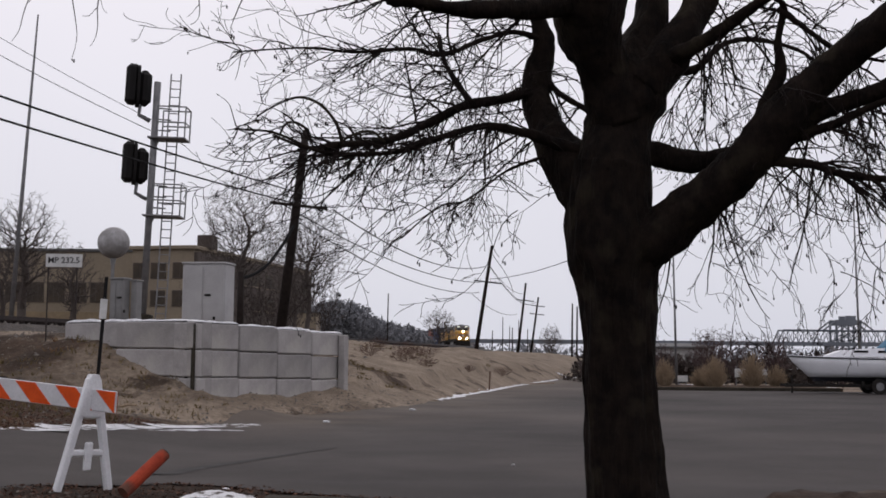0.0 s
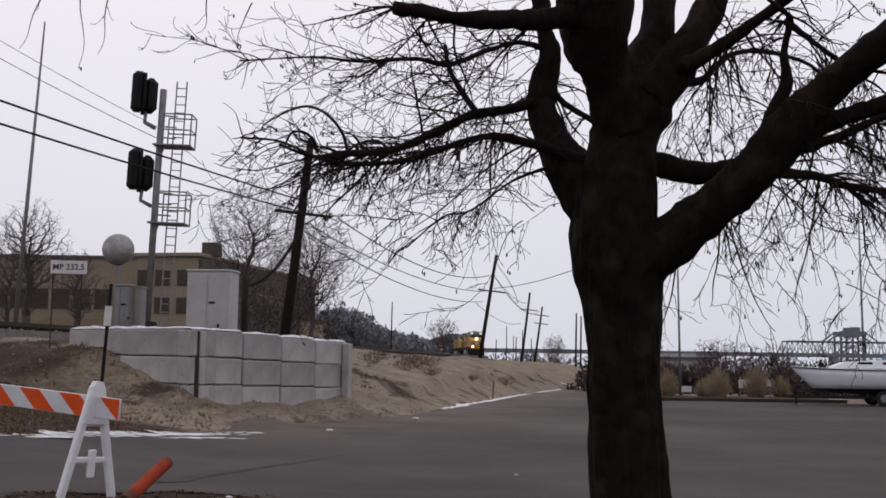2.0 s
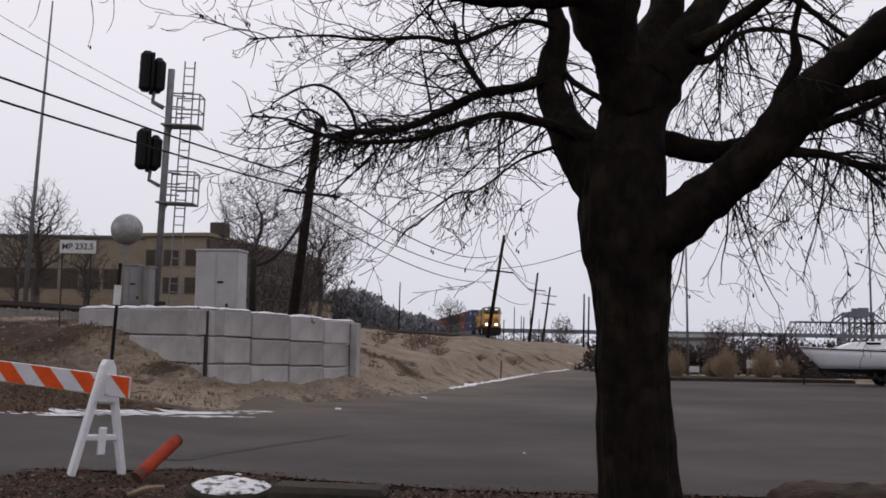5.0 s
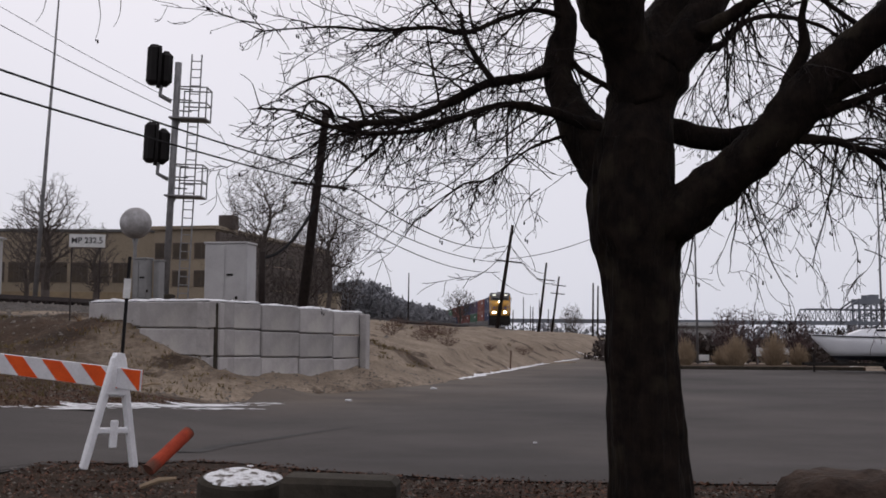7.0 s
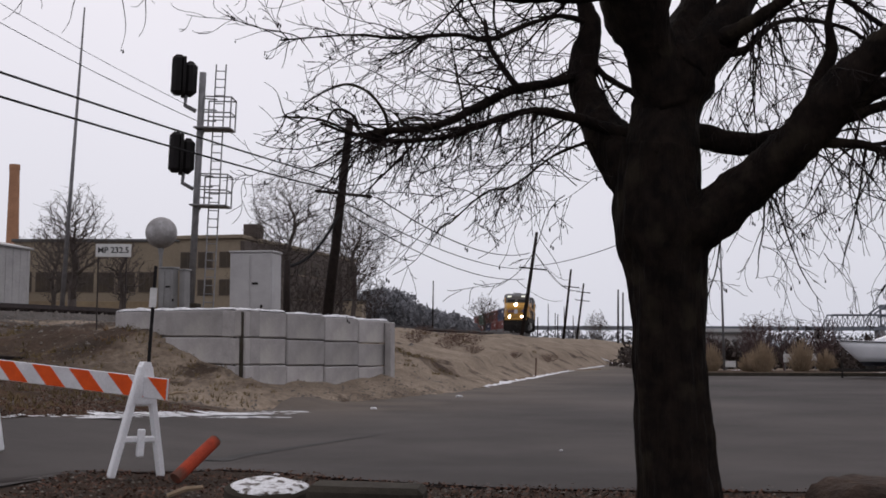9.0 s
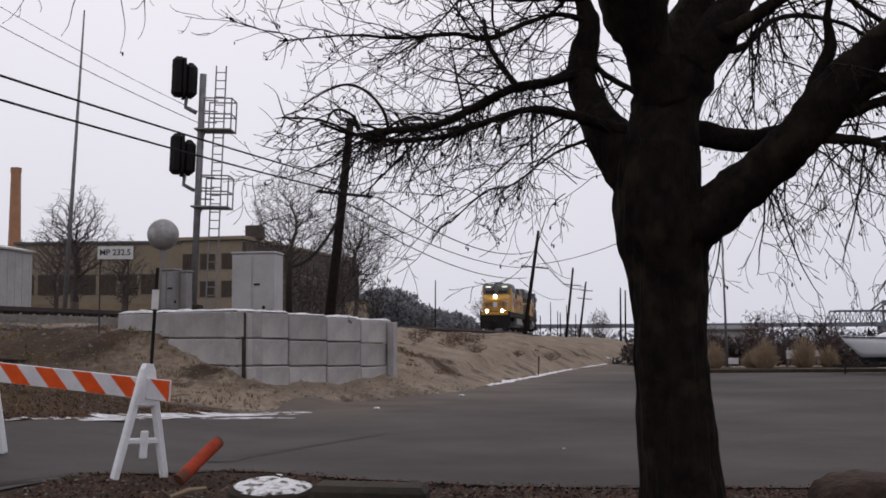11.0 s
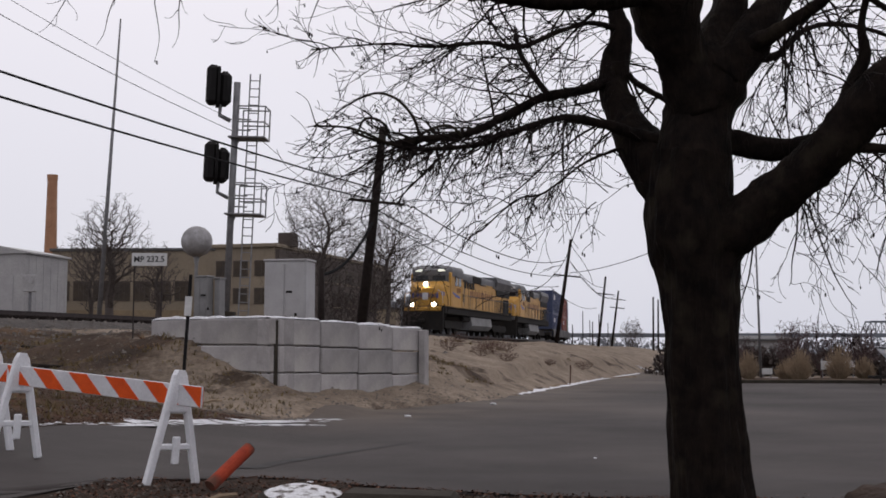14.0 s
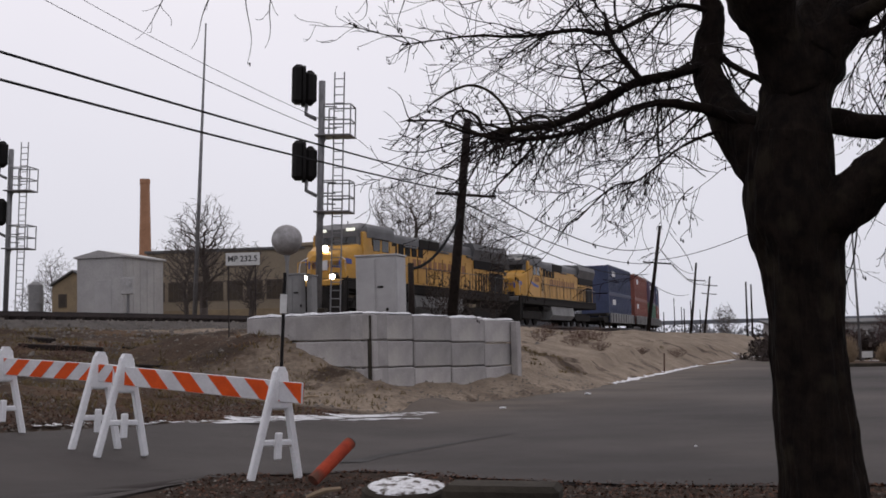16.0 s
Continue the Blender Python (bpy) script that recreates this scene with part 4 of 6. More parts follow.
def far_woods():
    rng = random.Random(4)
    b = Build()
    hill = [(0.0, 11.6), (0.3, 12.4), (0.42, 13.2), (0.55, 11.6), (0.62, 8.6), (0.8, 7.4), (0.95, 5.6), (1.0, 3.0)]
    for i in range(420):
        u = rng.random()
        y = rng.uniform(262, 300)
        x = (-0.135 + 0.125 * u) * y + rng.gauss(0, 0.6)
        top = lerp_table(hill, u) * y / 280
        h = rng.uniform(2.6, 4.6)
        z = rng.random() ** 0.6 * (top - h) + 2.2
        crowns(b, x, y, z, rng.uniform(1.1, 2.2), h, rng, 46)
    for i in range(160):
        u = i / 160
        x = (-0.14 + 0.13 * u) * 300
        crowns(b, x, 303, 1.0, 2.6, lerp_table(hill, u) * 0.86, rng, 60)
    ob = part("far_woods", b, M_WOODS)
    tagged(ob, "dark grey wooded hillside beyond the railway", "woods", kind="stuff")
    c = Build()
    for layer, (y0, h0) in enumerate(((330, 5.2), (430, 7.6), (560, 10.5))):
        for i in range(420):
            y = y0 + rng.uniform(0, 60)
            x = (-0.62 + 1.24 * i / 420) * y0 + rng.gauss(0, 2)
            h = h0 * (0.55 + 0.5 * noise.noise(Vector((x * 0.03, layer, 0))) + 0.35 * rng.random()) + 1
            crowns(c, x, y, -0.5, rng.uniform(1.2, 2.6), h + 0.6, rng, 22)
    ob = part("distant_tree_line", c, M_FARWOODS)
    tagged(ob, "hazy grey distant line of winter trees", "woods", kind="stuff")


far_woods()


# ---- factory buildings behind the railway ----
def window_unit(root, x, z, w, h, y, panes=2):
    f = Build()
    f.box((w, 0.12, h), pose(x, y, z))
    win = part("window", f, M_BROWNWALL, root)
    for k in range(panes):
        part("pane", box(((w - 0.16) / panes - 0.06, 0.04, h - 0.2), pose(x + (k - (panes - 1) / 2) * (w - 0.1) / panes, y - 0.07, z), 0.005), M_FARGLASS, win)


def factory():
    root = thing("factory_building", pose(-24.0, 110, 2.4, 0, 0, -12.5), "tan three-storey factory building with flat roof and dark windows", "building")
    part("wall", box((6.2, 33, 9.0), pose(-2.2, 16.5, 4.4), 0.03), M_TAN, root)
    part("roof", box((6.8, 33.6, 0.35), pose(-2.2, 16.5, 9.05), 0.04), M_TAN, root, "overhanging pale roof edge")
    part("chimney", box((1.5, 1.4, 1.3), pose(0.9, 3, 9.8), 0.05), M_BROWNWALL, root, "squat dark chimney")
    for z in (1.6, 4.3, 6.9):
        for x in (-4.4, -2.6, -0.4):
            window_unit(root, x, z, 1.5, 1.5, -0.02, 2)
    # this side's shade is painted in: darker brown than the tan front
    part("wall", box((0.4, 32.6, 8.7), pose(1.1, 16.4, 4.3), 0.03), M_BROWNWALL, root, "brown brick side wall with its shade put into the colour")
    for z in (1.8, 4.5, 7.0):
        for k in range(8):
            w2 = part("window", box((0.1, 2.2, 1.5), pose(1.32, 3 + 3.9 * k, z), 0.01), M_FARGLASS, root)
            part("sill", box((0.16, 2.4, 0.12), pose(1.38, 3 + 3.9 * k, z - 0.8), 0.01), M_TAN, w2)
    low = thing("factory_hall", pose(-38.4, 118, 2.4), "long tan and brown factory hall with a band of windows", "building")
    part("wall", box((19, 18, 9.4), pose(0, 9, 4.6), 0.03), M_TAN, low)
    part("wall", box((19.2, 0.3, 3.3), pose(0, -0.17, 1.6), 0.02), M_OCHRE, low, "ochre lower wall")
    part("roof", box((19.4, 18.4, 0.3), pose(0, 9, 9.4), 0.04), M_ROOF, low)
    for i in range(9):
        window_unit(low, -8.4 + 2.1 * i, 5.2, 1.7, 2.0, -0.03, 3)
    end = thing("pale_outbuilding", pose(-13.4, 118, 2.4), "small cream outbuilding beside the factory", "building")
    part("wall", box((2.2, 4, 3.4), pose(0, 0, 1.6), 0.03), M_TAN, end)
    part("roof", box((2.5, 4.3, 0.2), pose(0, 0, 3.35), 0.03), M_ROOF, end)
    for i in range(3):
        window_unit(end, -0.7 + 0.7 * i, 1.3, 0.5, 0.9, -2.03, 1)
    house = thing("cream_house", pose(-51.0, 112, 2.4, 0, 0, -8), "cream two-storey house with a shallow gable roof", "house")
    part("wall", Build().prism([(-2.4, -0.3), (2.4, -0.3), (2.4, 5.6), (0, 6.9), (-2.4, 5.6)], 7.0), M_OCHRE, house)
    for s in (-1, 1):
        part("roof", box((2.95, 7.6, 0.16), pose(s * 1.27, 0, 6.38, 0, s * 28.5, 0), 0.02), M_ROOF, house)
    for x in (-1.2, 1.2):
        for z in (1.6, 4.2):
            window_unit(house, x, z, 0.9, 1.3, -3.52, 1)
    silo = thing("storage_silo", pose(-56.1, 110, 2.4), "dull grey metal storage silo with a cone top", "silo")
    part("drum", Build().loft([[(r * math.cos(2 * math.pi * k / 18), r * math.sin(2 * math.pi * k / 18), z) for k in range(18)] for z, r in ((-0.3, 0.72), (2.0, 0.72), (2.06, 0.76), (2.12, 0.72), (4.0, 0.72), (4.06, 0.76), (4.12, 0.72), (5.9, 0.72), (6.25, 0.3))]), M_RELAY, silo, smooth=False)
    shed = thing("low_shed", pose(-60.5, 112, 2.4, 0, 0, -6), "low grey shed behind the railway", "shed")
    part("wall", box((9.0, 4.0, 2.3), pose(0, 0, 1.05), 0.03), M_BROWNWALL, shed)
    part("roof", box((9.4, 4.6, 0.18), pose(0, 0, 2.3, 5, 0, 0), 0.02), M_ROOF, shed)
    stack = thing("brick_smokestack", pose(-61.1, 150, 2.4), "tall tapered orange brick factory chimney", "chimney")
    part("shaft", Build().loft([[(s * q[0], s * q[1], z) for q in [(math.cos(2 * math.pi * k / 16), math.sin(2 * math.pi * k / 16)) for k in range(16)]] for z, s in ((-0.4, 0.98), (8, 0.86), (20.5, 0.64), (21.4, 0.64), (21.5, 0.69), (22.1, 0.69))]), M_BRICK, stack)


factory()


def ball_tank():
    root = thing("ball_tank", pose(-20.9, 75, 2.3), "weathered grey spherical tank on a slender pedestal, snow on top", "tank")
    part("sphere", Build().ball((0, 0, 6.18), 1.0, 26, 18), M_BALL, root, smooth=True)
    part("pedestal", tube([(0, 0, -0.3), (0, 0, 4.0), (0, 0, 4.7), (0, 0, 5.3)], [0.13, 0.11, 0.11, 0.22], 14), M_RELAY, root, smooth=True)
    part("snow_cap", Build().ball((0.05, 0, 6.8), 0.52, 16, 8, 0.72), M_SNOW, root, smooth=True)


ball_tank()


# ---- signals, cabinets, signs ----
def signal_head(parent, x, z, y=0.0):
    """Two lamps behind one tall dark backing plate, with a deep hood."""
    outline = []
    for k in range(24):
        a = 2 * math.pi * k / 24
        outline.append((0.4 * math.copysign(abs(math.cos(a)) ** 0.55, math.cos(a)), 0.76 * math.copysign(abs(math.sin(a)) ** 0.75, math.sin(a))))
    head = part("signal_head", Build().prism(outline, 0.1, pose(x, y, z, 0, 0, -70)), M_BLACK, parent, "black signal head with hooded lamps")
    part("housing", box((0.5, 0.5, 1.3), pose(x + 0.22, y + 0.06, z - 0.06, 0, 0, -70), 0.18), M_BLACK, head)
    turn = pose(x, y, z, 0, 0, -70)
    part("hood", box((0.56, 0.46, 1.46), turn @ pose(0, -0.2, 0.05), 0.13), M_BLACK, head)
    for dz in (-0.4, 0.05, 0.5):
        part("lens", Build().tube([turn @ Vector((0, -0.42, dz)), turn @ Vector((0, -0.44, dz))], 0.16, 14), M_LENS, head)
    part("bracket", tube([(x + 0.12, y, z - 0.66), (x + 0.1, y, z - 1.05), (x + 0.5, y, z - 1.25)], 0.07, 8), M_GALV, parent, smooth=True)


def signal_mast(m, label):
    """Origin at the mast's foot; the mast leans slightly."""
    root = thing("railway_signal", m, label, "railway signal", "railway signals")
    H = 8.6
    part("mast", tube([(0, 0, -0.3), (0, 0, H)], 0.125, 12), M_GALV, root, smooth=True)
    part("base", box((0.6, 0.6, 0.3), pose(0, 0, 0.1), 0.03), M_OLDCONC, root)
    for z in (3.75, 6.55):
        plat = Build()
        plat.box((1.35, 0.9, 0.06), pose(0.5, 0.1, z), 0.01)
        plat.box((0.12, 0.12, 0.35), pose(0.05, 0.02, z - 0.2, 0, 25, 0))
        platform = part("platform", plat, M_GALV, root)
        bars = []
        corners = [(0.15, -0.32), (1.15, -0.32), (1.15, 0.52), (0.15, 0.52)]
        for x, y in corners[1:]:
            bars.append([(x, y, z), (x, y, z + 1.12)])
        bars.append([(0.15, -0.32, z + 0.02), (0.15, -0.32, z + 1.12)])
        for h in (0.55, 1.12):
            for i in range(3):
                bars.append([(*corners[i], z + h), (*corners[i + 1], z + h)])
        for k in range(3):
            bars.append([(0.12, 0.0, z + 0.3 + 0.4 * k), (0.55, 0.1, z + 0.3 + 0.4 * k)])
        for q in bars:
            part("guard_rail", tube(q, 0.028, 5), M_GALV, platform)
    lad = Build()
    for dx in (0.42, 0.78):
        lad.tube([(dx, 0.12, 0), (dx + 0.02, 0.12, H + 0.35)], 0.028, 5)
    ladder = part("ladder", lad, M_GALV, root)
    rung = tube([(0.42, 0.12, 0), (0.79, 0.12, 0)], 0.02, 5).mesh("rung")
    rung.materials.append(M_GALV)
    for k in range(29):
        part("rung", rung, None, ladder, m=pose(0.0004 * k, 0, 0.3 + 0.3 * k))
    signal_head(root, -0.7, 8.42)
    signal_head(root, -0.64, 5.6)
    return root


SIG = signal_mast(pose(-10.6, 42, 2.55, 0, 1.9, 0), "tall grey railway signal mast with two black heads and ladder")
copy_thing(SIG, pose(-28.9, 53.5, 2.75, 0, 1.9, 0))


def cabinet(name, m, size, label, category, mat_body, details):
    root = thing(name, m, label, category)
    w, d, h = size
    part("body", box((w, d, h), pose(0, 0, h / 2), 0.025), mat_body, root)
    part("lid", box((w + 0.05, d + 0.05, 0.05), pose(0, 0, h + 0.02), 0.012), mat_body, root)
    for s in (-1, 1):
        part("leg", box((0.06, d * 0.8, 0.7), pose(s * (w / 2 - 0.05), 0, -0.34)), M_UNDER, root)
    if details:
        for s in (-1, 1):
            part("door", box((w / 2 - 0.06, 0.02, h - 0.14), pose(s * w / 4, -d / 2 - 0.011, h / 2), 0.006), mat_body, root)
        part("latch", box((0.16, 0.04, 0.05), pose(0.12, -d / 2 - 0.035, h * 0.55), 0.01), M_UNDER, root)
        part("latch", box((0.06, 0.04, 0.08), pose(0.3, -d / 2 - 0.035, h * 0.22), 0.01), M_UNDER, root)
    return root


cabinet("signal_cabinet", pose(-5.96, 30.2, 1.9, 0, 0, -8), (1.12, 0.75, 1.76), "pale grey metal signal cabinet standing behind the block wall", "cabinet", M_CAB, True)
cabinet("relay_cabinet", pose(-9.4, 34.6, 2.35, 0, 0, -20), (0.44, 0.35, 1.2), "narrow grey relay cabinet beside the signal mast", "cabinet", M_RELAY, True)
cabinet("relay_cabinet", pose(-8.95, 34.7, 2.35, 0, 0, -20), (0.2, 0.3, 1.15), "narrow grey relay cabinet beside the signal mast", "cabinet", M_RELAY, False)


def relay_hut():
    root = thing("relay_hut", pose(-23.3, 54.1, 2.5, 0, 0, -10), "grey metal railway relay hut with a shallow roof", "hut")
    part("wall", box((2.5, 3.5, 3.3), pose(0, 0, 1.65), 0.03), M_HUT, root)
    for k in range(6):
        part("wall_seam", box((0.03, 0.05, 3.2), pose(1.255, -1.5 + 0.6 * k, 1.65), 0.008), M_HUT, root)
    part("roof", Build().prism([(-1.37, 3.3), (1.37, 3.3), (1.37, 3.38), (0, 3.66), (-1.37, 3.38)], 3.7), M_HUT, root)
    part("door", box((0.9, 0.03, 2.1), pose(0.2, -1.765, 1.2), 0.01), M_CAB, root)
    box_root = thing("meter_box", pose(-21.55, 50.8, 2.5), "small grey electric meter box on a post", "meter box")
    part("post", tube([(0, 0, -0.2), (0, 0, 2.0)], 0.07, 8), M_GALV, box_root)
    part("box", box((0.62, 0.3, 0.75), pose(0, -0.05, 1.85), 0.03), M_HUT, box_root)
    part("dial", Build().tube([(0.1, -0.2, 1.95), (0.1, -0.26, 1.95)], 0.11, 12), M_CAB, box_root)


relay_hut()


def milepost():
    root = thing("milepost_sign", pose(-9.6, 30.0, 1.6), "white milepost board with black lettering on two thin posts", "sign")
    part("board", box((0.92, 0.03, 0.33), pose(0, 0, 2.12, 0, 0.5, 0), 0.006), M_SIGN, root)
    for x in (-0.4, 0.33):
        part("post", tube([(x, 0.03, -0.2), (x, 0.03, 2.2)], 0.018, 6), M_RAIL, root)
    cu = bpy.data.curves.new("lettering", "FONT")
    cu.body, cu.size, cu.align_x, cu.align_y, cu.extrude, cu.offset = "MP 232.5", 0.215, "CENTER", "CENTER", 0.002, 0.004
    me = bpy.data.meshes.new_from_object(bpy.data.objects.new("lettering_source", cu))
    me.materials.clear()
    part("lettering", me, M_INK, root, "black letters MP 232.5", m=pose(0, -0.0185, 2.12, 90, 0, 0))


milepost()


def marker_post():
    root = thing("marker_post", pose(-5.24, 18.0, 0.55), "thin dark steel marker post with a small white plate", "post")
    part("post", box((0.05, 0.03, 2.1), pose(0.08, 0, 0.92, 0, 3, 0), 0.006), M_BLACK, root)
    part("plate", box((0.11, 0.012, 0.3), pose(0.11, -0.022, 1.48, 0, 3, 0), 0.003), M_SIGN, root, "small white plate")


marker_post()


def tall_mast():
    root = thing("radio_mast", pose(-25.45, 70, 2.3, 0, 2.7, 0), "very tall thin grey metal radio mast", "mast")
    part("pole", tube([(0, 0, -0.3), (0, 0, 9), (0, 0, 19.5)], [0.16, 0.12, 0.05], 8), M_GALV, root, smooth=True)


tall_mast()


# ---- line poles and wires ----
def line_pole(m, h, arms, label, r=0.17, lean=0.0):
    root = thing("line_pole", m @ pose(0, 0, 0, 0, lean, 0), label, "utility pole", "line poles along the track")
    part("pole", tube([(0, 0, -0.6), (0, 0, h * 0.6), (0, 0, h)], [r, r * 0.85, r * 0.7], 10), M_POLE, root, smooth=True)
    for z, w in arms:
        arm = part("crossarm", box((w, 0.11, 0.13), pose(0.12, -r - 0.02, z, 0, 6 - lean, 0), 0.012), M_POLE, root)
        for k in range(6):
            x = 0.12 + (k / 5 - 0.5) * (w - 0.2)
            part("insulator", tube([(x, -r, z + 0.05), (x, -r, z + 0.15), (x, -r, z + 0.2)], [0.018, 0.045, 0.03], 6), M_GALV, arm)
    return root


P1 = line_pole(pose(-7.46, 55, 2.6), 9.4, [(5.8, 2.7)], "leaning dark timber line pole with one crossarm", 0.25, 6.0)
line_pole(pose(3.18, 111, 2.3), 9.75, [(6.3, 2.6)], "leaning dark timber line pole with one crossarm", 0.2, 8.4)
line_pole(pose(10.8, 170, 2.4), 9.9, [(7.4, 2.6)], "leaning dark timber line pole with one crossarm", 0.2, 6.5)
line_pole(pose(14.9, 200, 2.4), 9.5, [(8.0, 2.4), (6.6, 2.4)], "leaning dark timber line pole with two crossarms", 0.2, 7.5)
for px, py, h in ((20.7, 190, 9.5), (22.6, 200, 9.5), (20.5, 320, 9), (17.6, 300, 8.5), (13.0, 310, 8.0), (-12.0, 260, 12), (-40, 330, 12)):
    line_pole(pose(px, py, 0.8 if px > 10 else 3.5), h, [], "distant plain timber pole", 0.17, 0.5)

for px, h in ((12.2, 9.0), (13.6, 7.2), (15.4, 8.4), (17.2, 6.6)):
    line_pole(pose(px, 240, 0.8), h, [], "distant thin steel post", 0.11, 0.0)


def wire(name, a, b, sag, r, label, group="overhead wires"):
    a, b = Vector(a), Vector(b)
    pts = []
    for i in range(25):
        s = i / 24
        p = a.lerp(b, s)
        p.z -= sag * 4 * s * (1 - s)
        pts.append(p)
    ob = part(name, tube(pts, r, 5), M_WIRE)
    tagged(ob, label, "cable", group)


W_LABEL = "dark overhead line wire sagging between poles"
wire("line_wire", (-14.55, 20.00, 8.12), (-6.46, 55.00, 8.90), 0.15, 0.034, W_LABEL)
wire("line_wire", (-14.50, 20.00, 7.46), (-6.98, 55.00, 8.50), 0.15, 0.034, W_LABEL)
wire("line_wire", (-5.13, 55.00, 8.19), (3.93, 111.00, 9.98), 1.10, 0.034, W_LABEL)
wire("line_wire", (-7.51, 55.00, 8.44), (3.52, 111.00, 8.49), 0.90, 0.030, W_LABEL)
wire("line_wire", (-6.70, 55.00, 7.57), (3.42, 111.00, 7.54), 1.00, 0.030, W_LABEL)
wire("line_wire", (4.36, 111.00, 10.09), (11.71, 170.00, 10.74), 0.80, 0.032, W_LABEL)
wire("line_wire", (5.64, 111.00, 8.35), (15.69, 200.00, 10.99), 1.00, 0.032, W_LABEL)
wire("line_wire", (4.36, 111.00, 10.09), (12.37, 170.00, 9.13), 0.90, 0.026, W_LABEL)
wire("line_wire", (2.73, 111.00, 7.43), (10.67, 170.00, 7.82), 0.80, 0.030, W_LABEL)
wire("line_wire", (-26.53, 36.00, 18.20), (-10.49, 42.00, 9.37), 0.50, 0.014, W_LABEL)
wire("line_wire", (-26.61, 36.00, 19.32), (-10.50, 42.00, 9.78), 0.50, 0.011, W_LABEL)
wire("line_wire", (4.40, 111.00, 8.80), (11.45, 80.00, 9.33), 0.5, 0.030, W_LABEL)
line_pole(pose(11.45, 80, 0), 9.48, [], "plain dark timber pole at the edge of the lot", 0.16, 0.0)
wire("line_wire", (-6.90, 54.50, 7.38), (-8.81, 52.00, 4.79), 0.55, 0.070, W_LABEL)


riser = thing("riser_post", pose(-8.85, 52, 2.3), "short dark timber post where a cable comes down", "post")
part("post", tube([(0, 0, -0.5), (0, 0, 2.75)], [0.16, 0.13], 10), M_POLE, riser, smooth=True)


# ---- traffic barricades ----
def stripe_board(parent, length, m, lean_right):
    """A flat board with slanting orange and white stripes, each a raised sheet."""
    board = part("board", box((length, 0.03, 0.2), m, 0.006), M_GREYST, parent)
    wide = 0.25 if lean_right > 0 else 0.215
    n = int(length / wide) + 1
    for face in (-1, 1):
        for k in range(n + 1):
            if k % 2:
                continue
            x = -length / 2 + k * wide if lean_right < 0 else length / 2 - 0.125 - k * wide
            s = 0.11 * lean_right
            a, b2, c, d = x - s, x + wide - s, x + wide + s, x + s
            lim = length / 2 - 0.004
            pts = [(min(max(q, -lim), lim), z) for q, z in ((a, 0.095), (b2, 0.095), (c, -0.095), (d, -0.095))]
            if pts[1][0] - pts[0][0] + pts[2][0] - pts[3][0] < 0.05:
                continue
            part("stripe", Build().prism(pts, 0.004, m @ pose(0, face * 0.0175, 0)), M_ORANGE, board)
    return board


def a_frame(parent, m, h=1.07, spread=0.55):
    """Two white plastic legs that meet at the top, with a cross-piece and a tab."""
    frame_part = part("a_frame", Build().prism([(-0.125, 0.7), (0.125, 0.7), (0.05, h - 0.01), (0.035, h + 0.02), (-0.035, h + 0.02), (-0.05, h - 0.01)], 0.08, m), M_WHITE, parent, "white moulded plastic trestle")
    for s in (-1, 1):
        top, foot = Vector((s * 0.035, 0, h - 0.02)), Vector((s * spread / 2, 0, 0.0))
        d = foot - top
        ang = math.degrees(math.atan2(d.x, -d.z))
        mid = (top + foot) / 2
        leg = part("leg", box((0.075, 0.065, d.length), m @ pose(mid.x, 0, mid.z, 0, -ang, 0), 0.014), M_WHITE, frame_part)
    part("brace", box((0.37, 0.05, 0.06), m @ pose(0, 0, 0.36), 0.012), M_WHITE, frame_part)
    part("brace", box((0.16, 0.05, 0.05), m @ pose(0, 0, 0.7), 0.012), M_WHITE, frame_part)
    part("tab", box((0.075, 0.04, 0.26), m @ pose(0, -0.03, 0.33), 0.01), M_WHITE, frame_part)


def barricade(p0, p1, label, slant, ext0=0.0, ext1=0.2):
    a, b2 = Vector(p0), Vector(p1)
    d = b2 - a
    root = thing("barricade", pose(*a), label, "barricade", "road barricades")
    ang = math.degrees(math.atan2(d.y, d.x))
    tilt = -math.degrees(math.atan2(d.z, math.hypot(d.x, d.y)))
    for q in (a, b2):
        o = q - a
        a_frame(root, pose(o.x, o.y, o.z, 0, 3.5, 0) @ pose(0, 0, 0, 0, 0, ang + 74))
    c = d / 2 + d.normalized() * (ext1 - ext0) / 2
    stripe_board(root, d.length + ext0 + ext1, pose(c.x, c.y, c.z + 0.86, 0, tilt, ang), slant)


barricade((-5.27, 12.1, 0.22), (-3.33, 11.2, 0.06), "white trestle road barricade with an orange and white striped board", 1, 0.12, 0.36)
barricade((-7.29, 13.3, 0.34), (-5.79, 12.6, 0.25), "white trestle road barricade with an orange and white striped board", -1, 0.2, 0.35)


# ---- small things on the verge ----
def loose_pipe():
    root = thing("fallen_bollard", pose(-2.82, 10.85, 0.2), "faded red-orange steel bollard leaning out of the verge", "bollard")
    part("pipe", tube([(-0.03, -0.05, -0.1), (0.24, 0.34, 0.215), (0.245, 0.345, 0.22)], [0.06, 0.06, 0.052], 14), M_RUSTORANGE, root)
    part("end", tube([(0.243, 0.344, 0.218), (0.248, 0.35, 0.224)], [0.05, 0.05], 14), M_UNDER, root, "dark open end")


loose_pipe()


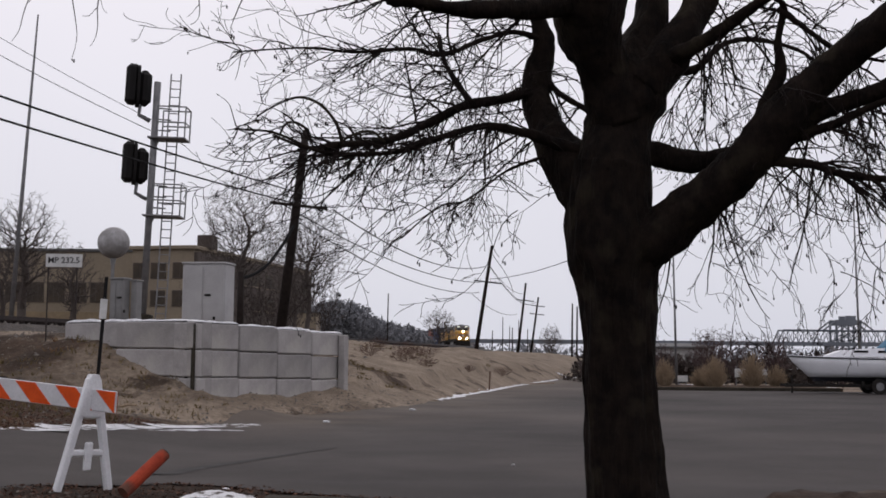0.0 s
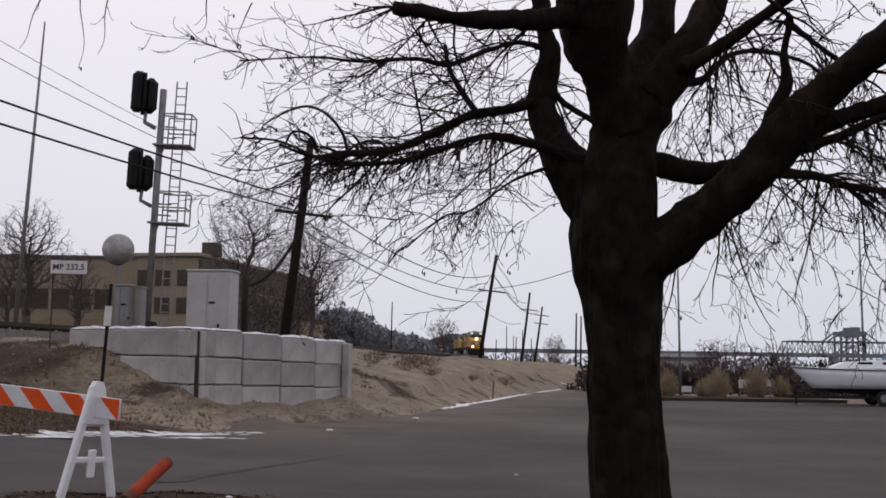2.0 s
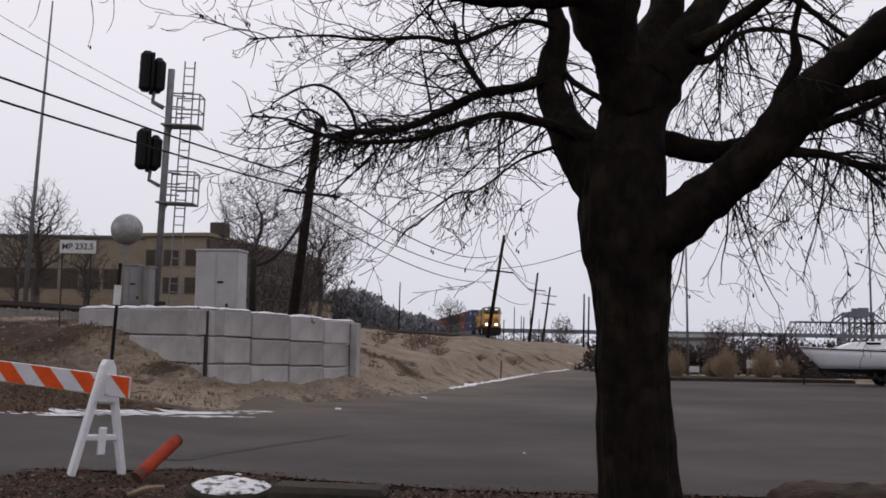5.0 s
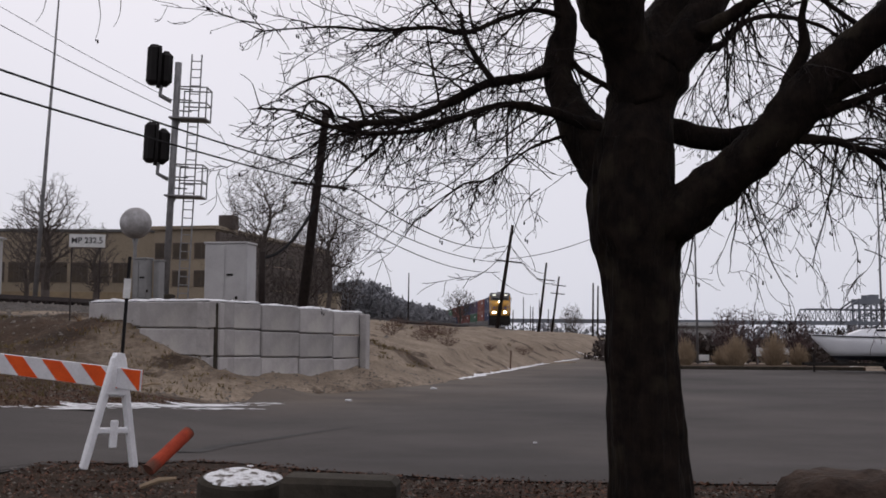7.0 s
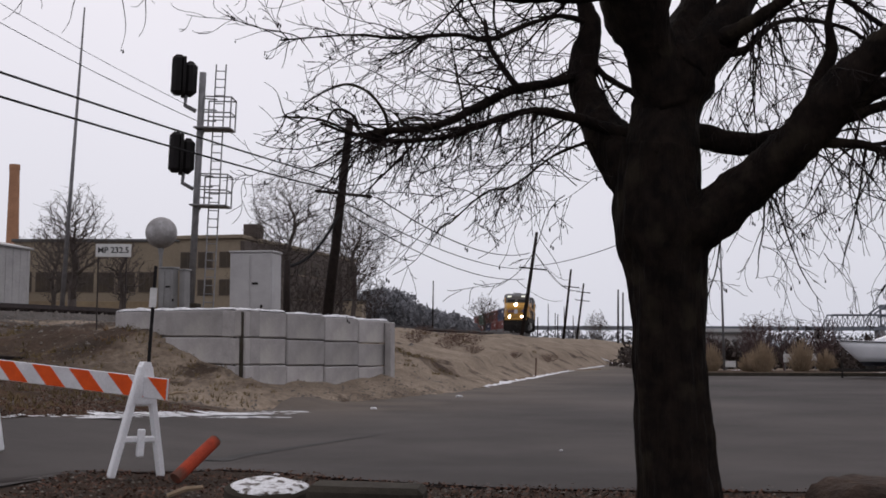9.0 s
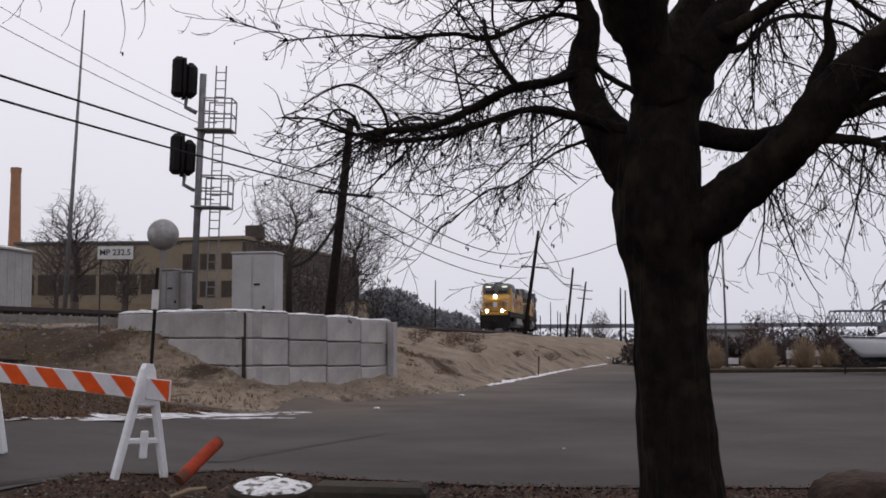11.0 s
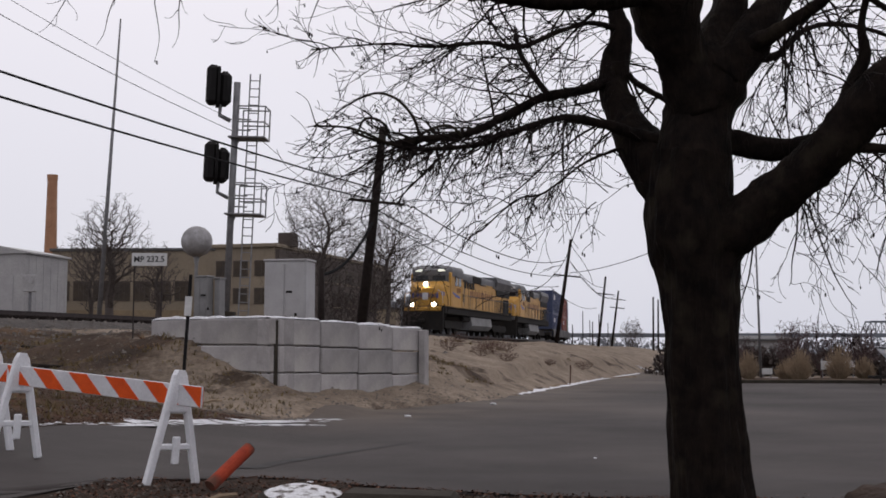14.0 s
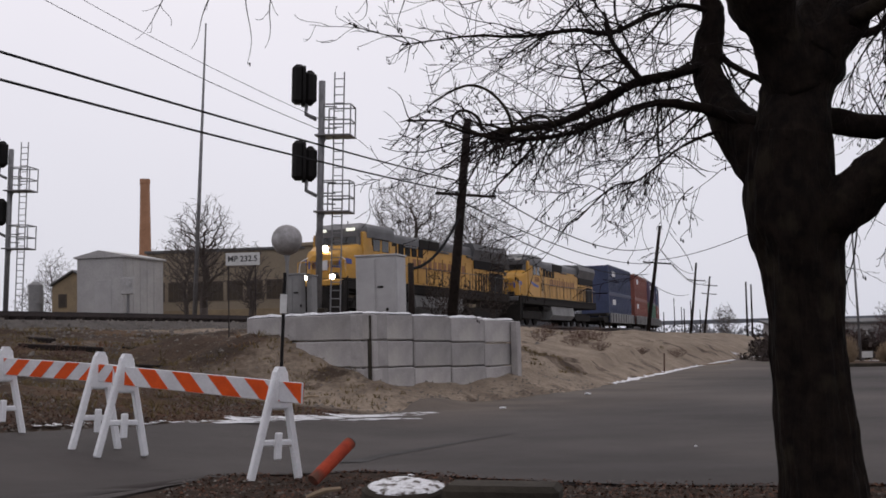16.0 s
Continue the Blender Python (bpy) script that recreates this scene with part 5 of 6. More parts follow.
def verge_things():
    stump = thing("stump", pose(-1.69, 9.1, 0.0, 9, 2, 0), "low wooden stump topped with old snow", "stump")
    b = Build()
    b.loft([[(r * (1 + 0.12 * noise.noise(Vector((math.cos(a) * 1.5, math.sin(a) * 1.5, z)))) * math.cos(a), 0.8 * r * math.sin(a), z) for a in [2 * math.pi * k / 22 for k in range(22)]] for z, r in ((-0.1, 0.38), (0.1, 0.33), (0.22, 0.32), (0.25, 0.29))])
    part("wood", b, M_OLDCONC, stump)
    s = Build()
    n = 26
    for j in range(7):
        for i in range(n):
            a = 2 * math.pi * i / n
            r = 0.3 * j / 6 * (1 + 0.14 * noise.noise(Vector((math.cos(a) * 1.4, math.sin(a) * 1.4, 2))))
            s.v.append((r * math.cos(a), 0.8 * r * math.sin(a), 0.256 + (0.012 * noise.noise(Vector((r * 14 * math.cos(a), r * 14 * math.sin(a), 1))) + 0.012 if j < 6 else -0.012)))
    s.f = [(j * n + i, j * n + (i + 1) % n, (j + 1) * n + (i + 1) % n, (j + 1) * n + i) for j in range(6) for i in range(n)]
    part("snow_cap", s, M_PATCHSNOW, stump, "patchy old snow", smooth=True)
    blk = part("parking_block", box((0.85, 0.35, 0.34), c=0.04), M_OLDCONC, m=pose(-0.9, 8.75, 0.13, 2, 1, -4))
    tagged(blk, "old mossy concrete block on the verge", "block")
    rb = Build()
    rb.loft([[(sx * math.cos(a) * r, 0.5 * math.sin(a) * r, z) for a in [2 * math.pi * k / 36 for k in range(36)]] for z, r, sx in ((-0.15, 1.0, 0.72), (0.0, 1.03, 0.72), (0.1, 1.03, 0.72), (0.2, 1.0, 0.72), (0.27, 0.94, 0.72), (0.32, 0.82, 0.72), (0.335, 0.5, 0.72), (0.34, 0.15, 0.72))])
    rb.v = [tuple(Vector(v) + Vector(v).normalized() * (0.07 * noise.noise(Vector(v) * 4) + 0.035 * noise.noise(Vector(v) * 11))) for v in rb.v]
    rock = part("boulder", rb, M_RUBBLE, smooth=True, m=pose(3.1, 8.95, 0.0))
    tagged(rock, "rounded brown boulder on the verge", "stone")


verge_things()


# ---- boat, planting bed, bridge ----
def sailboat():
    root = thing("sailboat", pose(14.75, 51.0, 0.06, 0, 0, -4), "white sailboat with dark bottom on a trailer", "boat")
    L = 7.6
    rings, low = [], []
    for i in range(25):
        s = i / 24
        w = 1.2 * (1 - (1 - min(1.0, s * 1.45)) ** 2.2) * (1 - 0.2 * max(0, s - 0.7) / 0.3) + 0.03
        x = L * s
        rake = (1 - s) ** 4
        sheer = 1.56 - 0.1 * math.sin(math.pi * s)
        rings.append([(x, -w, sheer), (x + 0.3 * rake, -w * 0.99, 1.2), (x + 0.7 * rake, -w * 0.9, 0.85), (x + 0.9 * rake, -w * 0.7, 0.64), (x + 0.9 * rake, w * 0.7, 0.64), (x + 0.7 * rake, w * 0.9, 0.85), (x + 0.3 * rake, w * 0.99, 1.2), (x, w, sheer)])
        low.append([(x + 0.95 * rake, -w * 0.72, 0.65), (x + 1.1 * rake, -w * 0.3, 0.46), (x + 1.1 * rake, w * 0.3, 0.46), (x + 0.95 * rake, w * 0.72, 0.65)])
    part("hull", Build().loft(rings), M_HULL, root, smooth=True)
    part("bottom", Build().loft(low), M_HULLDARK, root, "dark painted bottom")
    part("cabin", Build().loft([[(x, -w, 1.5), (x, -w * 0.85, h), (x, w * 0.85, h), (x, w, 1.5)] for x, w, h in ((1.6, 0.3, 1.56), (2.2, 0.6, 1.76), (4.0, 0.8, 1.88), (5.2, 0.8, 1.9), (5.25, 0.8, 1.6))]), M_HULL, root)
    for x in (2.9, 3.9):
        part("cabin_window", box((0.6, 0.02, 0.1), pose(x, -0.76 - 0.02 * (x - 2.9), 1.72, 14, 0, 0), 0.004), M_GLASS, root)
    part("rub_rail", tube([(r[0][0], r[0][1] - 0.01, r[0][2] - 0.05) for r in rings], 0.03, 5), M_HULLDARK, root)
    part("boom_cover", tube([(4.2, 0, 2.5), (5.2, 0, 2.65), (7.4, 0, 2.7)], [0.1, 0.26, 0.22], 8), M_CANVAS, root, "blue canvas cover")
    part("boom_crutch", tube([(5.3, 0, 1.8), (5.3, 0, 2.6)], 0.04, 6), M_GALV, root)
    part("dodger", Build().loft([[(x, 0.85 * math.cos(math.pi * k / 8), 1.7 + h * math.sin(math.pi * k / 8)) for k in range(9)] for x, h in ((3.9, 0.25), (4.4, 0.75), (5.3, 0.8), (5.9, 0.7))]), M_CANVAS, root, "blue canvas dodger")
    tr = Build()
    tr.box((6.4, 0.1, 0.12), pose(3.0, -0.55, 0.34))
    tr.box((6.4, 0.1, 0.12), pose(3.0, 0.55, 0.34))
    tr.box((0.1, 1.2, 0.1), pose(1.0, 0, 0.34))
    tr.tube([(-0.2, 0, 0.34), (1.0, 0, 0.34)], 0.05, 6)
    tr.tube([(0.2, 0, 0.0), (0.2, 0, 0.75)], 0.045, 6)
    for x in (1.4, 3.0, 5.2):
        tr.box((0.14, 1.3, 0.2), pose(x, 0, 0.44))
    trailer = thing("boat_trailer", pose(14.75, 51.0, 0.0, 0, 0, -4), "dark steel boat trailer with rubber tyres", "trailer")
    part("frame", tr, M_UNDER, trailer)
    for x in (3.6, 4.5):
        for y in (-0.85, 0.85):
            wheel = part("wheel", Build().tube([(x, y - 0.1, 0.32), (x, y + 0.1, 0.32)], 0.32, 18), M_UNDER, trailer)
            part("rim", Build().tube([(x, y - 0.115, 0.32), (x, y + 0.115, 0.32)], 0.17, 12), M_GALV, wheel)


sailboat()


def grass_clump(x, y, h, r, seed, n=420):
    """A rounded dry clump: blades that fan out from the crown and arch over."""
    rng = random.Random(seed)
    b = Build()
    for i in range(n):
        a, q = rng.uniform(0, 6.28), rng.random() ** 0.6
        hh = h * math.sqrt(max(0.05, 1 - (0.92 * q) ** 2)) * rng.uniform(0.55, 1.2)
        c, d = math.cos(a), math.sin(a)
        s0 = 0.3 * r * q
        b.tube([(s0 * c, s0 * d, -0.05), (r * q * 0.75 * c, r * q * 0.75 * d, hh * 0.65), (r * q * 1.05 * c + rng.gauss(0, 0.04), r * q * 1.05 * d, hh)], [0.012, 0.011, 0.004], 3, False)
    root = thing("ornamental_grass", pose(x, y, 0.1), "rounded tan dry ornamental grass clump in the planting bed", "grass", "grass clumps")
    part("blade_tuft", b, M_DRYGRASS, root)


for gx, gy, gh, gr, gs in ((10.62, 57.0, 1.25, 0.55, 2), (12.81, 56.2, 1.35, 0.72, 3), (12.50, 57.5, 0.90, 0.60, 5), (15.02, 57.8, 1.50, 0.75, 7), (9.78, 58.0, 1.00, 0.50, 8), (16.37, 58.5, 1.00, 0.60, 9)):
    grass_clump(gx, gy, gh, gr, gs)


def lot_edge():
    """Brush, boards and sheds along the far edge of the lot."""
    rng = random.Random(23)
    b = Build()
    for i in range(90):
        x = 8.5 + 20 * i / 90 + rng.gauss(0, 0.3)
        crowns(b, x, rng.uniform(70, 80), -0.3, rng.uniform(0.6, 1.1), rng.uniform(1.2, 2.3), rng, 60)
    tagged(part("brush_hedge", b, M_BRUSHDARK), "tangled dark brown winter hedge beyond the lot", "hedge", kind="stuff")
    for x, y, w, h, z in ((14.75, 59.0, 0.55, 0.42, 0.55), (12.0, 59.5, 0.5, 0.3, 0.3), (16.9, 63.0, 0.6, 0.35, 0.6)):
        root = thing("notice_board", pose(x, y, 0.0), "small blank white notice board on two stakes", "sign", "notice boards at the lot")
        part("board", box((w, 0.03, h), pose(0, 0, z + h / 2), 0.006), M_SIGN, root)
        for k in (-1, 1):
            part("stake_shaft", box((0.05, 0.05, z + h), pose(k * w * 0.35, 0.045, (z + h) / 2 - 0.05), 0.006), M_GALV, root)
    shed = thing("boat_shed", pose(16.5, 96, 0.0, 0, 0, 4), "low pale boat shed beyond the lot", "shed")
    part("wall", box((9.0, 4.0, 2.5), pose(0, 0, 1.2), 0.03), M_HUT, shed)
    part("roof", box((9.6, 4.8, 0.16), pose(0, 0, 2.55, 4, 0, 0), 0.02), M_ROOF, shed)
    for k in range(4):
        part("door", box((1.5, 0.05, 1.9), pose(-3.3 + 2.2 * k, -2.02, 0.98), 0.01), M_RELAY, shed)


lot_edge()
bed = part("planting_bed_kerb", box((9.0, 0.18, 0.16), c=0.02), M_OLDCONC, m=pose(13.5, 53.8, 0.08, 0, 0, 2))
tagged(bed, "low dark timber kerb round a planting bed", "kerb", kind="structure")
bed_soil = part("planting_bed", box((9.0, 6.0, 0.16), c=0.02), M_DIRT, m=pose(13.6, 57, 0.06, 0, 0, 2))
tagged(bed_soil, "brown mulched planting bed beside the lot", "planting bed", kind="structure")
for fx, fy, fh in ((11.8, 60, 7.4), (21.05, 60, 9.5), (34.0, 66, 9.0)):
    fp = thing("flagpole", pose(fx, fy, -0.1, 0, -1.0, 0), "plain thin grey metal flagpole", "pole", "flagpoles")
    part("pole", tube([(0, 0, 0), (0, 0, fh)], [0.07, 0.04], 8), M_GALV, fp, smooth=True)
    part("finial", Build().ball((0, 0, fh + 0.05), 0.07, 8, 6), M_GALV, fp)


def bridge():
    root = thing("truss_bridge", pose(100, 400, 0), "distant grey steel truss river bridge with a lift tower", "bridge")
    deck = part("deck", box((330, 7, 1.3), pose(40, 0, 7.4), 0.05), M_STEEL, root)
    for y in (-3.2, 3.2):
        t = Build()
        for k in range(40):
            x = 12 + 3.4 * k
            t.tube([(x, y, 7.8), (x + 1.7, y, 11.9), (x + 3.4, y, 7.8)], 0.17, 4)
            t.tube([(x + 1.7, y, 7.8), (x + 1.7, y, 11.9)], 0.13, 4)
        t.tube([(12, y, 7.8), (13.7, y, 11.9), (148, y, 11.9)], 0.28, 4)
        t.tube([(27, y, 11.9), (31.5, y, 15.2), (39.5, y, 15.2), (44, y, 11.9)], 0.3, 4)
        part("truss", t, M_STEEL, root)
        tw = Build()
        for x in (31.5, 35.5, 39.5):
            tw.tube([(x, y, 0), (x, y, 15.2)], 0.38, 4)
        tw.box((8.6, 1.2, 1.8), pose(35.5, y, 14.6))
        tw.box((3.4, 1.0, 1.5), pose(36.2, y, 16.1))
        for k in range(3):
            tw.tube([(31.5, y, 5 + 3 * k), (35.5, y, 8 + 3 * k)], 0.2, 4)
            tw.tube([(39.5, y, 5 + 3 * k), (35.5, y, 8 + 3 * k)], 0.2, 4)
        part("tower", tw, M_STEEL, root)
    for k in range(16):
        part("pier", box((1.6, 6, 9), pose(-110 + 20 * k, 0, 3), 0.1), M_CONCRETE, root)


bridge()
water = part("water", Build().box((520, 300, 0.05)), M_WATER, m=pose(320, 330, 0.02))
tagged(water, "flat grey river", "water", kind="structure")


# ---- snow and litter on the ground ----
def snow_patch(name, pts, width, seed, label):
    """A ragged strip of thin snow along a line on the ground."""
    rng = random.Random(seed)
    b = Build()
    for i in range(len(pts) - 1):
        a, c = Vector(pts[i]), Vector(pts[i + 1])
        steps = max(2, int((c - a).length / 0.12))
        for k in range(steps):
            p = a.lerp(c, k / steps)
            keep = noise.noise(Vector((p.x * 0.9, p.y * 0.9, seed))) + 0.42
            if keep < 0:
                continue
            for q in range(2):
                r = width * rng.uniform(0.1, 0.42) * min(1, keep + 0.3)
                x, y = p.x + rng.gauss(0, width * 0.28), p.y + rng.gauss(0, width * 0.28)
                z = ground_z(x, y) + 0.012
                o = len(b.v)
                b.v.append((x, y, z + 0.004))
                n = 7
                for j in range(n):
                    an = 2 * math.pi * j / n
                    rr = r * rng.uniform(0.6, 1.3)
                    xx, yy = x + rr * math.cos(an) * 1.5, y + rr * math.sin(an) * 0.8
                    b.v.append((xx, yy, max(ground_z(xx, yy), z - 0.012) + 0.011))
                b.f += [(o, o + 1 + j, o + 1 + (j + 1) % n) for j in range(n)]
    ob = part(name, b, M_SNOW, smooth=True)
    tagged(ob, label, "snow", kind="stuff")


def snow_ribbon(pts, width, seed, label):
    """A thin line of ploughed snow with uneven edges and short gaps."""
    b = Build()
    for i in range(len(pts) - 1):
        a, c = Vector(pts[i]), Vector(pts[i + 1])
        d = (c - a).normalized()
        side_way = Vector((-d.y, d.x))
        steps = max(2, int((c - a).length / 0.25))
        last = None
        for k in range(steps + 1):
            p = a.lerp(c, k / steps)
            w = width * (0.75 + 0.9 * noise.noise(Vector((p.x * 1.3, p.y * 0.8, seed))))
            if w < width * 0.18:
                last = None
                continue
            shift = 0.35 * width * noise.noise(Vector((p.x * 2.0, p.y * 1.5, seed + 4)))
            o = len(b.v)
            for q, h in ((-0.5, 0.0), (-0.25, 0.03), (0.2, 0.035), (0.5, 0.0)):
                e = p + side_way * (q * w + shift)
                b.v.append((e.x, e.y, max(ground_z(e.x, e.y), ground_z(e.x, e.y, False)) + 0.014 + h * (0.5 + w)))
            if last is not None:
                b.f += [(last + j, last + j + 1, o + j + 1, o + j) for j in range(3)]
            last = o
    ob = part("snow_strip", b, M_SNOW, smooth=True)
    tagged(ob, label, "snow", kind="stuff")


S_LABEL = "ragged strip of old snow along the asphalt edge"
snow_patch("snow_strip", [(-7.2, 14.0), (-6.2, 16.4), (-5.7, 17.6)], 0.14, 2, S_LABEL)
snow_patch("snow_strip", [(-5.75, 17.2), (-5.25, 19.5), (-4.75, 21.5), (-4.2, 22.6), (-3.6, 23.6)], 0.62, 5, S_LABEL)
snow_patch("snow_strip", [(-4.7, 19.6), (-4.1, 20.8), (-3.7, 21.2)], 0.3, 8, S_LABEL)
snow_ribbon([(-0.15, 37.5), (1.35, 46), (3.65, 59.5), (7.6, 79)], 0.3, 9, S_LABEL)


snow_patch("far_snow", [(13, 66), (14.5, 67), (17, 66)], 0.7, 3, "patches of old snow beyond the planting bed")
snow_patch("far_snow", [(16.5, 62), (18.5, 63), (20.5, 62)], 0.6, 11, "patches of old snow beyond the planting bed")
snow_patch("far_snow", [(8.6, 88), (11, 92)], 0.7, 6, "patches of old snow beyond the planting bed")


def litter():
    rng = random.Random(77)
    b = Build()
    for i in range(6500):
        if rng.random() < 0.72:
            y = rng.uniform(13, 36)
            x = lerp_table(FOOT, y) - rng.random() ** 1.2 * (4 + 0.3 * y)
        else:
            y = rng.uniform(7.2, 11.0)
            x = rng.uniform(-4.0, 5)
        r = rng.uniform(0.01, 0.03) * (1.0 if y < 12 else 1.5)
        z = ground_z(x, y)
        o = len(b.v)
        for dx, dy, dz in ((1, 0, 0), (0, 1, 0), (-1, 0.1, 0), (0, -1, 0), (0.1, 0, 0.8)):
            b.v.append((x + r * dx * rng.uniform(0.6, 1.4), y + r * dy * rng.uniform(0.6, 1.4), z + r * dz - 0.003))
        b.f += [(o, o + 1, o + 4), (o + 1, o + 2, o + 4), (o + 2, o + 3, o + 4), (o + 3, o, o + 4)]
    ob = part("gravel", b, M_STONE)
    tagged(ob, "loose pale stones scattered on the earth", "gravel", kind="stuff")
    c = Build()
    for i in range(30000):
        if rng.random() < 0.42:
            y = rng.uniform(13, 22)
            x = lerp_table(FOOT, y) - 0.15 - rng.random() ** 1.5 * 3.2
        else:
            x = rng.uniform(-3.9, 5)
            y = rng.uniform(7.0, near_edge(x))
            y += 0.25 * rng.random() ** 2 + 0.2 * noise.noise(Vector((x * 1.5, 0, 5)))
        z = ground_z(x, y) + 0.012
        a, s = rng.uniform(0, 6.28), rng.uniform(0.007, 0.024)
        u, w = Vector((math.cos(a), math.sin(a), rng.gauss(0, 0.35))) * s, Vector((-math.sin(a), math.cos(a), rng.gauss(0, 0.35))) * s * 0.6
        o = len(c.v)
        p = Vector((x, y, z))
        c.v += [tuple(p - u), tuple(p + w + Vector((0, 0, 0.008))), tuple(p + u), tuple(p - w)]
        c.f += [(o, o + 1, o + 2), (o, o + 2, o + 3)]
    ob = part("dead_leaves", c, M_LEAF)
    tagged(ob, "brown fallen leaves along the verge", "leaves", kind="stuff")
    for x, y, dx, dy, l in ((-7.9, 23.9, 0.5, 0.85, 0.9), (-6.4, 23.6, 0.8, -0.6, 0.6), (-6.9, 20.5, 0.7, -0.5, 0.6), (-2.6, 9.6, 0.9, 0.3, 0.3), (4.2, 62.5, 0.9, -0.2, 1.6), (4.9, 63.5, 0.8, -0.5, 1.3), (1.1, 45.5, 0.9, 0.3, 0.8)):
        z = ground_z(x, y) + 0.05
        st = part("stick", tube([(x, y, z), (x + dx * l * 0.5, y + dy * l * 0.5, z + 0.05), (x + dx * l, y + dy * l, z + 0.06)], [0.02, 0.025, 0.018], 6), M_DRYGRASS)
        tagged(st, "pale broken stick lying on the ground", "stick", "sticks on the ground")


litter()


def rubble():
    """Broken stone, old ties and scraps left on the bank below the track."""
    rng = random.Random(19)
    b = Build()
    for i in range(6500):
        y = rng.uniform(17, 62)
        tx = track_x(y)
        foot = lerp_table(FOOT, y)
        x = tx + 1.5 + abs(rng.gauss(0, 0.22)) * (foot - tx)
        if x > foot - 0.3 or (y > 25.5 and side(Vector((x, y)), WALL_L, WALL_C) > 0 and side(Vector((x, y)), WALL_C, WALL_R) > 0 and x > -9.6 and y < 33):
            continue
        r = 0.02 + 0.09 * rng.random() ** 3
        z = ground_z(x, y)
        d = (x - tx) / math.hypot(1, (track_x(y + 1) - track_x(y - 1)) / 2)
        z = max(z, track_z(y) - lerp_table([(1.6, 0.33), (3.1, 0.95), (4.0, 1.6)], d))
        o = len(b.v)
        for dx, dy, dz in ((1, 0, 0), (0, 1, 0), (-1, 0, 0), (0, -1, 0), (0, 0, 0.75), (0.4, 0.3, 0.7)):
            k = r * rng.uniform(0.6, 1.4)
            b.v.append((x + k * dx, y + k * dy, z + k * dz - 0.01))
        b.f += [(o, o + 1, o + 5), (o + 1, o + 4, o + 5), (o + 1, o + 2, o + 4), (o + 2, o + 3, o + 4), (o + 3, o + 5, o + 4), (o + 3, o, o + 5)]
    ob = part("rubble", b, M_STONE)
    tagged(ob, "broken grey stones spilled below the track", "stones", kind="stuff")
    for x, y, a in ((-14.4, 29.5, 12), (-16.2, 32.0, -25), (-11.4, 27.6, 35), (-12.8, 31.2, -8), (-9.8, 25.4, 60)):
        t = part("old_sleeper", Build().box((rng.uniform(1.0, 2.2), 0.2, 0.15), None, 0.025), M_POLE, m=pose(x, y, ground_z(x, y) + 0.05, 2, 4, a))
        tagged(t, "dark old timber sleeper lying on the bank", "timber", "old timbers on the bank")


rubble()


def road_marks():
    """A shadow band painted on the asphalt as a dark tapering strip, and a few crumbs of snow on it."""
    b = Build()
    k = 48
    for i in range(k + 1):
        s = i / k
        y = 13.37 + 4.28 * s
        x = lerp_table([(13.37, -3.10), (14.06, -2.95), (14.98, -2.57), (16.20, -2.09), (17.65, -1.52)], y) + 0.02 * noise.noise(Vector((0, y * 4, 0)))
        w = 0.02 + 0.16 * (1 - s) ** 1.6 + 0.008 * noise.noise(Vector((y * 5, 0, 0)))
        b.v += [(x - w, y, ground_z(x - w, y, False) + 0.013), (x + w, y, ground_z(x + w, y, False) + 0.013)]
    b.f = [(2 * i, 2 * i + 1, 2 * i + 3, 2 * i + 2) for i in range(k)]
    tagged(part("asphalt_crack", b, M_SHADOWBAND), "dark shadow band painted on the asphalt", "crack", kind="structure")
    for x, y, r in ((-2.35, 24.5, 0.07), (-0.75, 30.5, 0.09), (-2.05, 11.5, 0.035), (0.9, 15.0, 0.025)):
        c = part("snow_crumb", Build().ball((0, 0, 0), r, 9, 6, 0.35, 0.5, x), M_SNOW, m=pose(x, y, ground_z(x, y, False) + 0.01 + 0.2 * r))
        tagged(c, "small crumb of old snow on the asphalt", "snow", "snow crumbs")


road_marks()


def tufts():
    """Short winter grass, brush and weeds on the banks."""
    rng = random.Random(5)
    g = Build()
    for i in range(5200):
        if i < 4300:
            y = rng.uniform(14, 40)
            x = lerp_table(FOOT, y) - 0.4 - rng.random() * (6 + 0.35 * y)
            if noise.noise(Vector((x * 0.35, y * 0.35, 8))) < -0.12 or (side(Vector((x, y)), WALL_C, WALL_R) < 2.9 and y > 25.5):
                continue
            h = rng.uniform(0.04, 0.16)
        else:
            y = rng.uniform(34, 75)
            x = lerp_table(FOOT, y) - 1.5 - rng.random() * 9
            if noise.noise(Vector((x * 0.25, y * 0.12, 2))) < 0.3:
                continue
            h = rng.uniform(0.06, 0.22)
        if x < track_x(y) + 2.6:
            continue
        z = ground_z(x, y) - 0.01
        for k in range(5):
            a, r = rng.uniform(0, 6.28), rng.uniform(0.2, 0.9) * h
            w = 0.006 + 0.012 * h + 0.0002 * y
            o = len(g.v)
            px, py = x + rng.gauss(0, 0.06), y + rng.gauss(0, 0.06)
            g.v += [(px - w, py, z), (px + w, py, z), (px + r * math.cos(a), py + r * math.sin(a), z + h * rng.uniform(0.6, 1.1))]
            g.f.append((o, o + 1, o + 2))
    ob = part("dry_weeds", g, M_TUFT)
    tagged(ob, "dull brown winter grass and weeds on the bank", "grass", kind="stuff")



def stake():
    x, y = 2.0, 50.0
    root = thing("survey_stake", pose(x, y, ground_z(x, y) - 0.1), "thin weathered wooden stake in the sandy bank", "stake")
    part("stake_shaft", box((0.06, 0.05, 0.95), pose(0, 0, 0.45, 0, 2, 0), 0.008), M_BRUSH, root)


